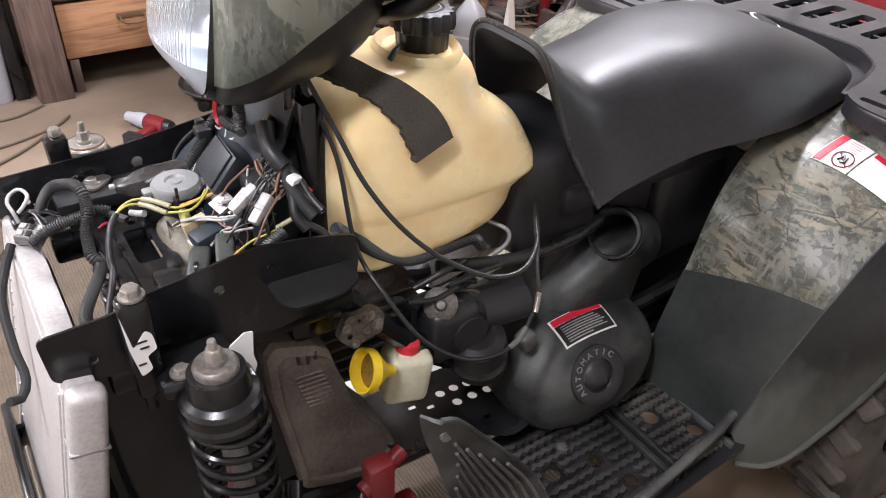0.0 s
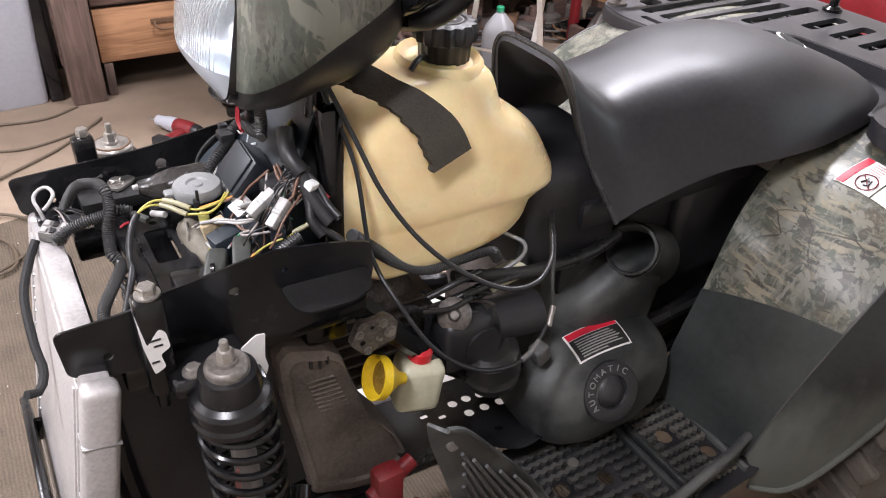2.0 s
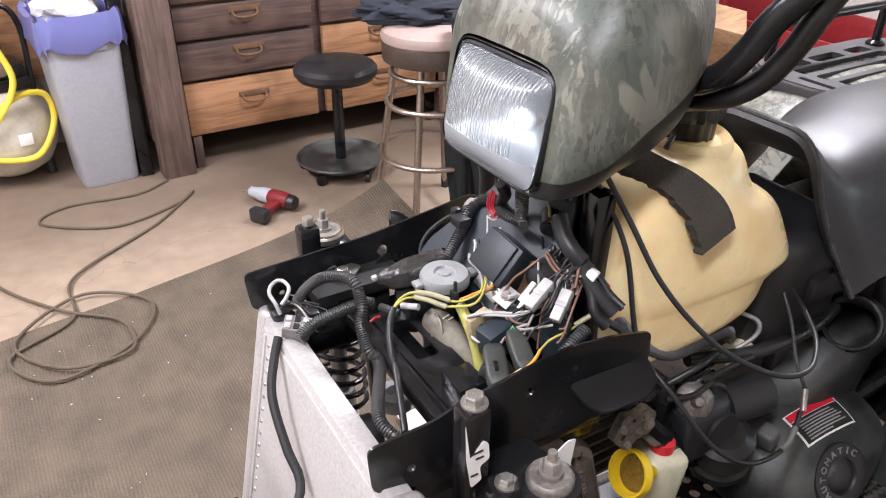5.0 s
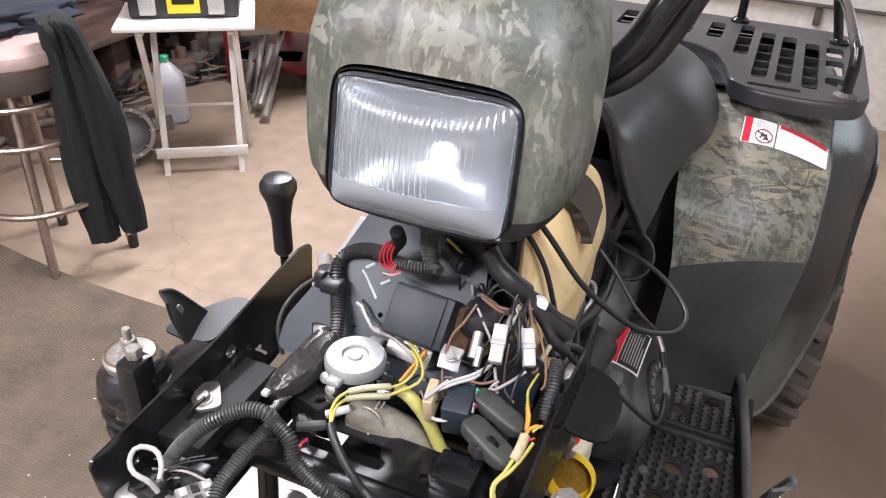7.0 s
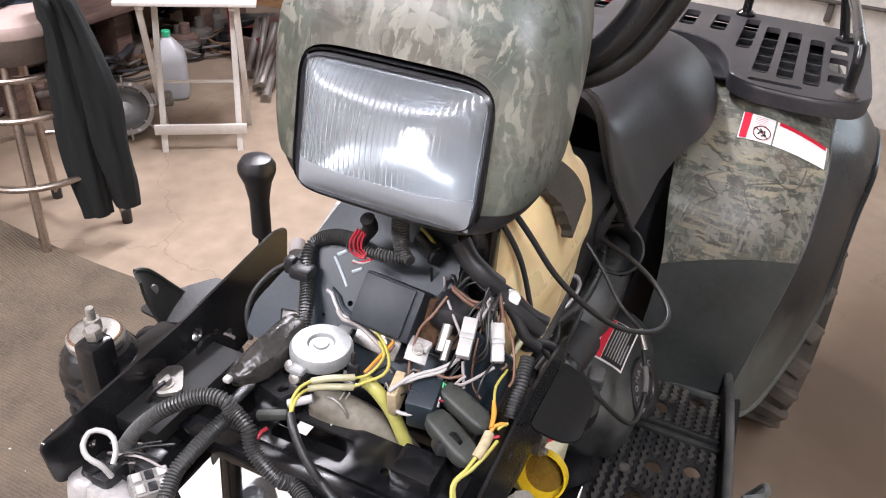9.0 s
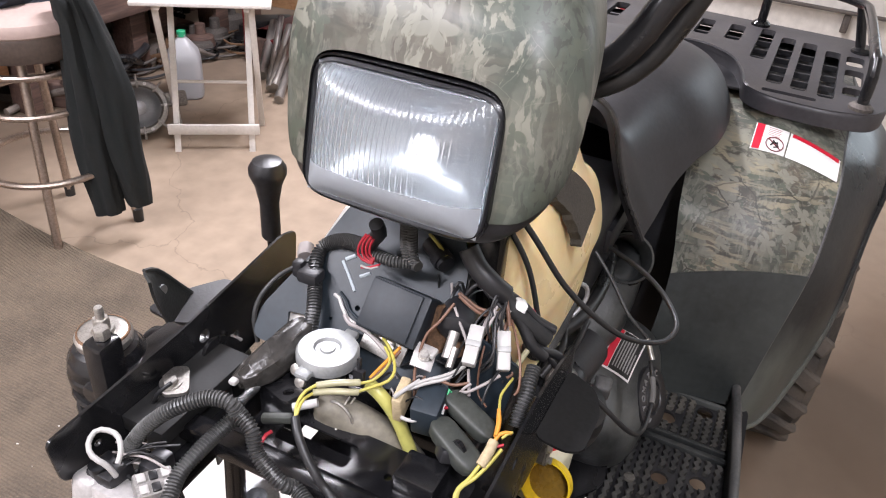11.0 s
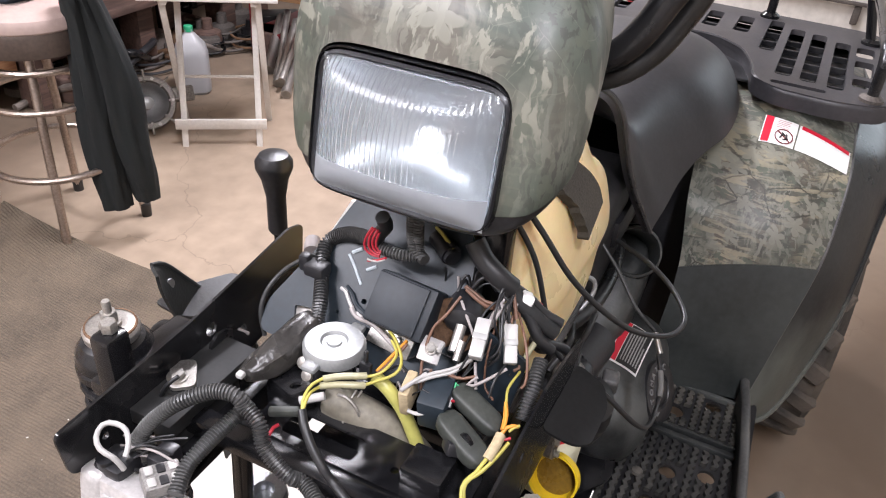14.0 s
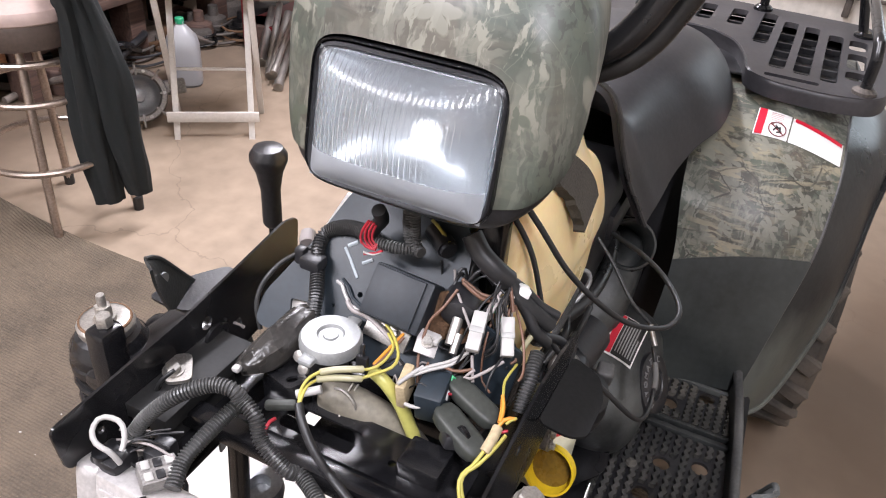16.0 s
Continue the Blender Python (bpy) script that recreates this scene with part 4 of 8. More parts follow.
hub()
for a, b, r in (((2.12, 1.65, 0.022), (2.50, 1.82, 0.15), 0.018), ((2.20, 1.75, 0.022), (2.52, 1.87, 0.20), 0.020), ((2.26, 1.80, 0.022), (2.56, 1.95, 0.22), 0.016), ((2.30, 1.88, 0.024), (2.60, 2.02, 0.17), 0.022), ((2.16, 1.70, 0.06), (2.58, 1.84, 0.27), 0.014)):
    tagged(part("metal_pipe", join(rod(a, b, r), lathe([(r * 1.25, 0), (r * 1.25, 0.04)], 16, toward(a, b))), ZINC), "galvanised steel pipe lying across the floor scrap", "pipe", "heap of pipes")


def shelving():
    """Dark open shelves full of scrap along the back wall."""
    o = thing("scrap_shelves", "dark wooden shelves crowded with scrap parts", "shelves", pose(2.3, 2.72, 0))
    part("shelf", block(-0.02, 0, 0.36, 1.5, 0.55, 0.04, 0.004), WOOD_DARK, o)
    part("shelf", block(-0.02, 0, 0.80, 1.5, 0.55, 0.04, 0.004), WOOD_DARK, o)
    for x in (-0.72, 0.0, 0.70):
        part("upright", block(x, -0.25, 0.42, 0.07, 0.06, 0.84, 0.004), WOOD_DARK, o)
    return o


shelving()
_r = random.Random(11)
for k in range(34):
    x, y, z = 1.62 + _r.random() * 1.3, 2.50 + _r.random() * 0.4, (0.0, 0.38, 0.82)[k % 3]
    s = _r.uniform(0.03, 0.075)
    kind = k % 4
    if kind == 0:
        b = lathe([(s, 0), (s, s * 1.4), (s * 0.8, s * 1.5), (s * 0.3, s * 1.5)], 20)
    elif kind == 1:
        b = block(0, 0, s, s * 2.4, s * 1.7, s * 2, 0.008)
    elif kind == 2:
        b = lathe([(s * 0.4, 0), (s, 0), (s, s * 0.6), (s * 0.4, s * 0.6)], 24, pose(0, 0, 0, 0, 0, 0))
    else:
        b = tube([(-s * 2, 0, s * 0.3), (-s, s, s * 0.6), (s, -s, s * 0.3), (s * 2, 0, s * 0.5)], s * 0.28, 10)
    ob = part("scrap_part", b, (ENGINE, RUSTY, BLACK_STEEL, ALU, WOOD_DARK)[k % 5])
    ob.matrix_basis = pose(x, y, z + (0.003 if z else 0.0), 0, 0, _r.uniform(0, 360))
    tagged(ob, "greasy used machine part on the shelves", "scrap part", "scrap on the shelves")

_r = random.Random(23)
for k in range(60):
    u, v = _r.random(), _r.random()
    x, y = 1.55 + 1.25 * u, 2.30 + 0.35 * v - 0.52 * max(0.0, u - 0.45)
    s_ = _r.uniform(0.03, 0.085)
    kind = k % 5
    if kind == 0:
        b = lathe([(s_, 0), (s_ * 1.05, s_ * 0.3), (s_ * 0.9, s_ * 1.3), (s_ * 0.4, s_ * 1.5), (s_ * 0.35, s_ * 2.2)], 20)
    elif kind == 1:
        b = block(0, 0, s_ * 0.9, s_ * 2.8, s_ * 1.6, s_ * 1.8, 0.01)
    elif kind == 2:
        b = lathe([(s_ * 0.5, 0), (s_ * 1.3, 0), (s_ * 1.3, s_ * 0.5), (s_ * 0.5, s_ * 0.5)], 24)
    elif kind == 3:
        b = tube([(-s_ * 3, 0, s_ * 0.3), (-s_, s_ * 1.5, s_ * 1.6), (s_, -s_, s_ * 0.5), (s_ * 3, 0, s_ * 0.3)], s_ * 0.22, 10)
    else:
        b = tube([(s_ * 1.8 * math.cos(0.9 * i), s_ * 1.4 * math.sin(0.9 * i), 0.01 + 0.006 * i) for i in range(12)], 0.006, 8)
    ob = part("scrap_part", b, (ENGINE, RUSTY, BLACK_STEEL, MUDDY_PLASTIC, WOOD_DARK, ENGINE, BLACK_PLASTIC)[k % 7])
    ob.matrix_basis = pose(x, y, 0, 0, 0, _r.uniform(0, 360))
    tagged(ob, "greasy used machine part on the garage floor", "scrap part", "scrap on the floor")
tagged(part("plank", block(2.05, 2.36, 0.33, 1.3, 0.22, 0.035, 0.004), WOOD_DARK), "dark plank laid across the scrap below the bench", "plank")
for x in (1.5, 2.05, 2.6):
    tagged(part("plank_support", block(x, 2.40, 0.155, 0.09, 0.12, 0.31, 0.004), WOOD_DARK), "short dark timber propping the plank", "timber", "props below the plank")

tagged(part("wooden_block", moved(block(0, 0, 0, 0.30, 0.16, 0.20, 0.003), pose(2.30, 1.62, 0.50, 25, 12, -40)), wood_material("pale_pine", (0.42, 0.27, 0.15), (0.30, 0.17, 0.09))), "pale sawn timber block lying on the tool cart", "timber block")


def tool_cart():
    """A dark red steel cart: posts, a deep top tray with a badge and a cluttered lower shelf."""
    red = material("red_enamel", (0.20, 0.014, 0.018), 0.4, scale=6, vary=0.2, dust=0.2, dust_color=(0.10, 0.03, 0.03))
    o = thing("tool_cart", "dark red steel tool cart crowded with tools", "tool cart", pose(2.72, 1.25, 0))
    part("top_tray", join(block(0, 0, 0.40, 0.50, 1.7, 0.02, 0.004), block(-0.25, 0, 0.47, 0.015, 1.7, 0.16, 0.004), block(0.25, 0, 0.47, 0.015, 1.7, 0.16, 0.004)), red, o)
    part("lower_shelf", block(0, 0, 0.12, 0.50, 1.7, 0.02, 0.004), red, o)
    for x in (-0.24, 0.24):
        for y in (-0.83, 0.0, 0.83):
            part("post", block(x, y, 0.27, 0.04, 0.04, 0.52, 0.004), red, o)
    part("badge", block(-0.261, 0.55, 0.49, 0.006, 0.12, 0.03, 0.001), LABEL_WHITE, o, "small white badge")
    return o


tool_cart()
structure("wall_rail", join(block(3.37, -0.2, 0.52, 0.03, 2.6, 0.012, 0.002), block(3.38, -0.45, 0.47, 0.02, 0.03, 0.08, 0.006)), ENGINE, "thin dark rail along the pale wall", "rail")
tagged(part("floor_card", block(0.60, 0.40, 0.0155, 0.60, 0.50, 0.004, 0.001), CARD), "white card sheet on the carpet below the engine", "card sheet")

tagged(part("timber_rest", moved(block(0, 0, 0.065, 0.16, 0.34, 0.13, 0.006), pose(2.57, 1.93, 0, 0, 0, 25)), WOOD_DARK), "dark timber offcut below the heap of pipes", "timber")


def lint():
    """Pale threads and crumbs trodden into the carpet."""
    rng = random.Random(41)
    flecks = []
    for _ in range(46):
        x, y = rng.uniform(-0.5, 0.62), rng.uniform(0.62, 1.5)
        z = 0.001 + max(0.005, 0.006 + 0.004 * math.sin(7 * x + 3 * y) * math.sin(5 * y))
        s = rng.uniform(0.0012, 0.003)
        flecks.append(moved(block(0, 0, 0, s * rng.uniform(1, 2.6), s, 0.003, 0.0006), pose(x, y, z, rng.uniform(-12, 12), rng.uniform(-12, 12), rng.uniform(0, 180))))
    return tagged(part("lint", join(*flecks), CARD), "scattered pale lint and crumbs on the carpet", "lint", kind="stuff")


lint()

# ---- the quad bike ----
CY = -0.008
atv = thing("quad_bike", "camouflage quad bike on the carpet, front bodywork and wheels removed", "quad bike")


def mirrored(y):
    return 2 * CY - y


def side_plate(y, top, holes):
    """The black inner wing beside the radiator bay."""
    outline = rounded([*top, (0.212, 0.81), (0.20, 0.765), (0.10, 0.752), (0.03, 0.768), (-0.032, 0.767), (-0.091, 0.771), (-0.142, 0.787)], 0.010)
    return part("side_plate", sheet(outline, [circle(*h) for h in holes], 0.003, Matrix.Translation((0, y, 0)) @ Matrix.Rotation(radians(90), 4, "X")), BLACK_STEEL, atv, "gloss black pressed steel")


side_plate(-0.177, [(-0.146, 0.846), (-0.074, 0.849), (-0.037, 0.861), (0.001, 0.865), (0.052, 0.873), (0.091, 0.876), (0.151, 0.867), (0.209, 0.852)], [(0.040, 0.836, 0.006), (0.10, 0.845, 0.004), (-0.10, 0.80, 0.005)])
side_plate(0.180, [(-0.148, 0.842), (-0.07, 0.846), (0.02, 0.850), (0.12, 0.863), (0.19, 0.873), (0.217, 0.866)], [(0.049, 0.822, 0.008), (0.096, 0.788, 0.007), (-0.10, 0.80, 0.004)])


def strut(y):
    """Front suspension strut: coil spring, stepped top cup, washer and nut."""
    s = -1 if y < CY else 1
    part("strut_tube", join(rod((0.02, y, 0.30), (0.0, y, 0.78), 0.014), rod((0.025, y, 0.28), (0.012, y, 0.52), 0.021)), ALU, atv)
    coil = [(0.002 + 0.041 * math.cos(a) + 0.03 * (0.765 - z), y + 0.041 * math.sin(a), z - 0.004 * math.cos(a)) for a, z in ((2 * math.pi * k / 14, 0.758 - 0.00185 * k) for k in range(0, 14 * 10 + 1))]
    part("coil_spring", tube(coil, 0.0046, 8, 0.012), BLACK_STEEL, atv, "glossy black coil spring")
    if s < 0:
        cup = [(0.032, 0.744), (0.041, 0.746), (0.0445, 0.751), (0.0450, 0.758), (0.043, 0.763), (0.0435, 0.768), (0.0430, 0.776), (0.040, 0.781), (0.0335, 0.785), (0.033, 0.798), (0.030, 0.812)]
        w, top = 0.86, -0.004
    else:
        cup = [(0.030, 0.762), (0.040, 0.764), (0.043, 0.769), (0.043, 0.778), (0.041, 0.781), (0.042, 0.785), (0.040, 0.796), (0.033, 0.806), (0.022, 0.812)]
        w, top = 1.08, 0.0
    part("spring_cup", lathe(cup, 36, pose(0, y, 0)), BLACK_STEEL, atv, "", 25)
    part("top_washer", lathe([(0.0265 * w, 0.811), (0.0275 * w, 0.819), (0.0255 * w, 0.8225), (0.0235 * w, 0.824), (0.0125, 0.824), (0.0115, 0.828)], 32, pose(0, y, top * 0.3)), CAST if s < 0 else ZINC, atv)
    if s > 0:
        part("rust_ring", lathe([(0.0245, 0.8232), (0.0275, 0.8225), (0.0270, 0.8240), (0.025, 0.8246)], 28, pose(0, y, 0), caps=False), RUSTY, atv, "rust-stained rim of the washer")
    part("top_nut", join(lathe([(0.0092, 0.827), (0.0092, 0.839), (0.008, 0.841)], 6, pose(0, y, top * 0.3)), lathe([(0.0048, 0.834), (0.0048, 0.853), (0.004, 0.855)], 12, pose(0, y, top))), ZINC, atv)
    part("maker_strip", moved(block(0, 0, 0, 0.002, 0.009, 0.12, 0.0005), pose(-0.012 if s < 0 else 0.012, y + s * 0.016, 0.62, 0, 2, 45 * s)), FADED_RED, atv, "faded red strip on the strut tube")
    mx = 0.0 if s > 0 else -0.032
    part("strut_mount", join(block(0.012 + mx * 0.7, y - s * 0.045, 0.785, 0.13 + mx * 1.4, 0.06, 0.022, 0.008), block(0.06 + mx, y - s * 0.03, 0.76, 0.03, 0.07, 0.05, 0.01)), BLACK_STEEL, atv)
    bolt((-0.028, y - s * 0.03, 0.797), (0, 0, 1), 0.008, 0.008, atv, washer=0.012)
    bx, drop, br = (-0.056, 0.0, 0.0095) if s < 0 else (-0.043, 0.026, 0.0085)
    part("strut_bracket", join(block(bx, y - s * 0.052, 0.83 - drop, 0.030, 0.026, 0.125, 0.006), block(bx - 0.004, y - s * 0.052, 0.772 - drop, 0.012, 0.02, 0.05, 0.003)), BLACK_STEEL, atv)
    bolt((bx + 0.002, y - s * 0.052, 0.8935 - drop), (0, 0, 1), br, 0.011, atv, washer=0.013 if s < 0 else 0.0)


strut(-0.27)
strut(0.27)
tag = rounded([(-0.072, 0.885), (-0.066, 0.84), (-0.052, 0.858), (-0.046, 0.852), (-0.044, 0.832), (-0.055, 0.826), (-0.052, 0.808), (-0.064, 0.802), (-0.070, 0.84)], 0.003, 2)
part("white_cutout", sheet(tag, [], 0.0008, Matrix.Translation((0, -0.2315, 0)) @ Matrix.Rotation(radians(90), 4, "X")), LABEL_WHITE, atv, "torn white paper tag")
for x, z, w in ((-0.0585, 0.846, 0.013), (-0.0555, 0.838, 0.009), (-0.061, 0.818, 0.008)):
    part("print_bar", block(x, -0.2325, z, w, 0.0006, 0.0022, 0), BLACK_PLASTIC, atv)


def radiator():
    r = part("radiator", moved(block(0, 0, 0.004, 0.03, 0.35, 0.385, 0.003), pose(-0.156, CY - 0.012, 0.592, 0, 11, 0)), ALU_PAINT, atv, "grey aluminium radiator")
    for s in (-1, 1):
        part("end_tank", moved(block(0.002, s * 0.185, 0.004, 0.04, 0.03, 0.395, 0.01, 3), pose(-0.156, CY - 0.012, 0.592, 0, 11, 0)), ALU_PAINT, r)
    for z in (0.125, 0.035, -0.06, -0.15):
        part("crimp_band", moved(block(0.002, -0.185, z, 0.0408, 0.0308, 0.0035, 0.0012), pose(-0.156, CY - 0.012, 0.592, 0, 11, 0)), ALU, r, "dented crimp seam")
    lean = pose(-0.156, CY - 0.012, 0.592, 0, 11, 0)
    part("front_sheet", moved(block(-0.0165, 0, 0.0, 0.003, 0.335, 0.37, 0.001), lean), ALU_PAINT, r, "smooth pale front sheet")
    for y in (-0.158, 0.158):
        part("seam", moved(block(-0.0185, y, 0.0, 0.003, 0.006, 0.36, 0.001), lean), ALU_PAINT, r)
    for k in range(18):
        part("rivet", moved(lathe([(0.003, 0), (0.0024, 0.0014), (0.0008, 0.002)], 10), lean @ pose(-0.018, 0.146, 0.17 - 0.02 * k, 0, -90, 0)), ALU, r)
    part("fan_shroud", moved(block(0.024, 0.0, 0.0, 0.012, 0.32, 0.30, 0.005), pose(-0.156, CY - 0.012, 0.592, 0, 11, 0)), BLACK_PLASTIC, r)
    part("front_pipe", tube([(-0.135, 0.10, 0.79), (-0.150, 0.08, 0.772), (-0.166, 0.05, 0.744), (-0.170, 0.0, 0.705), (-0.168, -0.03, 0.684), (-0.178, -0.05, 0.672), (-0.192, -0.06, 0.680)], 0.0058, 10), RUBBER_MATT, r)


radiator()
part("bumper_bar", block(-0.213, -0.03, 0.475, 0.012, 0.36, 0.055, 0.004), BLACK_STEEL, atv, "flat black bar in front of the radiator")
part("bumper_arm", join(block(-0.165, -0.17, 0.455, 0.10, 0.012, 0.04, 0.004)), BLACK_STEEL, atv)
part("bumper_arm", block(-0.165, 0.12, 0.455, 0.10, 0.012, 0.04, 0.004), BLACK_STEEL, atv)
# chassis members across the bay
part("cross_member", block(0.165, CY + 0.02, 0.70, 0.06, 0.30, 0.05, 0.005), BLACK_STEEL, atv)
for y in (-0.15, 0.135):
    part("chassis_rail", join(block(0.06, y, 0.745, 0.30, 0.035, 0.035, 0.005), tube([(0.2, y, 0.74), (0.3, y, 0.62), (0.45, y * 0.9, 0.50), (0.8, y * 0.9, 0.46), (1.25, y, 0.55)], 0.018, 10)), BLACK_STEEL, atv)
part("chassis_rail", tube([(-0.12, -0.12, 0.74), (-0.10, -0.12, 0.45), (0.0, -0.12, 0.36), (0.5, -0.12, 0.32), (1.0, -0.12, 0.36)], 0.017, 10), BLACK_STEEL, atv)
part("chassis_rail", tube([(-0.12, 0.105, 0.74), (-0.10, 0.105, 0.45), (0.0, 0.105, 0.36), (0.5, 0.105, 0.32), (1.0, 0.105, 0.36)], 0.017, 10), BLACK_STEEL, atv)
part("front_drive", join(block(0.10, CY, 0.40, 0.16, 0.12, 0.14, 0.03, 3), rod((0.16, CY, 0.38), (0.40, CY, 0.36), 0.015)), ENGINE, atv, "dirty front gear case")

# radiator filler
filler = part("filler_neck", join(lathe([(0.022, 0.77), (0.022, 0.838), (0.027, 0.842), (0.027, 0.846)], 28, pose(0.063, 0.032, 0)), block(0.05, 0.06, 0.80, 0.07, 0.05, 0.05, 0.01)), BLACK_STEEL, atv)
part("filler_cap", join(lathe([(0.028, 0.845), (0.0315, 0.848), (0.0315, 0.857), (0.029, 0.861), (0.014, 0.862), (0.012, 0.859), (0.008, 0.859), (0.007, 0.861), (0.0, 0.861)], 40, pose(0.063, 0.031, 0)), block(0.097, 0.027, 0.852, 0.016, 0.016, 0.007, 0.003), block(0.029, 0.035, 0.852, 0.016, 0.016, 0.007, 0.003)), CAP_ALU, filler, "pressed aluminium radiator cap")


def fuel_tank():
    rows = blend([(0.726, 0.242, 0.320, 0.098), (0.738, 0.228, 0.400, 0.116), (0.752, 0.219, 0.485, 0.121), (0.768, 0.213, 0.512, 0.122), (0.785, 0.210, 0.520, 0.122), (0.799, 0.208, 0.528, 0.122), (0.810, 0.207, 0.550, 0.122), (0.818, 0.207, 0.566, 0.123), (0.830, 0.207, 0.563, 0.123), (0.862, 0.207, 0.546, 0.120), (0.895, 0.207, 0.526, 0.115), (0.915, 0.208, 0.505, 0.111), (0.932, 0.211, 0.476, 0.106), (0.948, 0.218, 0.463, 0.100), (0.964, 0.234, 0.459, 0.092), (0.980, 0.262, 0.455, 0.080), (0.990, 0.300, 0.447, 0.066)], 64)
    t = part("fuel_tank", loft([[(x, CY + y, z) for x, y in oval(60, (b - a) / 2, w, 4.2, (a + b) / 2)] for z, a, b, w in rows]), TANK, atv, "aged yellow plastic fuel tank with brown stains", 60)
    part("filler_neck", lathe([(0.076, 0.976), (0.072, 0.993), (0.066, 0.999), (0.060, 0.994), (0.048, 0.984), (0.040, 0.982), (0.036, 0.992)], 36, pose(0.398, CY, 0) @ Matrix.Diagonal((0.80, 1, 1, 1))), TANK, t)
    cap = []
    for r, z in ((0.027, 0.982), (0.0345, 0.984), (0.0365, 1.016), (0.041, 1.018), (0.0425, 1.024), (0.0425, 1.036), (0.040, 1.042), (0.029, 1.044), (0.027, 1.0425), (0.004, 1.0425)):
        lobe = 0.065 if r > 0.038 else (0.02 if r > 0.033 else 0)
        cap.append([(0.407 + r * (1 + lobe * math.cos(16 * a)) * math.cos(a), CY + r * (1 + lobe * math.cos(16 * a)) * math.sin(a), z) for a in (2 * math.pi * k / 96 for k in range(96))])
    c = part("fuel_cap", loft(cap), BLACK_PLASTIC, t, "scalloped black fuel cap")
    part("cap_mark", join(*[tube([(0.407 + a * math.cos(q) , CY + a * math.sin(q), 1.0432) for q in (2 * math.pi * k / 24 for k in range(24))], 0.0011, 6, 0.006, True) for a in (0.0235,)], *[block(0.407 + u, CY + v, 1.0430, 0.010, 0.004, 0.0012, 0.0004) for u, v in ((-0.008, 0.006), (0.007, -0.007), (0.0, 0.0), (0.009, 0.008), (-0.008, -0.008))]), LABEL_GREY, c, "raised grey ring and pump mark")
    part("cap_tether", tube([(0.37, CY - 0.012, 1.0), (0.35, CY - 0.03, 1.008), (0.335, CY - 0.035, 0.995)], 0.004, 8), RUBBER, t)
    strip = [(0.248, 0.02, 0.996), (0.254, -0.02, 0.997), (0.266, -0.068, 0.997), (0.298, -0.092, 0.980), (0.326, -0.110, 0.953), (0.338, -0.122, 0.930), (0.3455, -0.128, 0.9065)]
    rows2 = []
    for i, p in enumerate(smooth_path(strip, 0.006)):
        wob = 0.0016 * math.sin(2.1 * i) + 0.0012 * math.sin(5.3 * i)
        hang = max(0.0, min(1.0, (-0.08 - p[1]) / 0.05))
        rows2.append([Vector(p) + Vector(((0.017 + 0.012 * hang) * k + (wob if k == -1 else 0), 0.002 * k, (0.008 + 0.002 * hang) * k)) for k in (-1, -0.6, -0.2, 0.2, 0.6, 1)])
    part("foam_pad", grid_surface(rows2, -0.013), FOAM, t, "torn strip of dark foam padding")


fuel_tank()


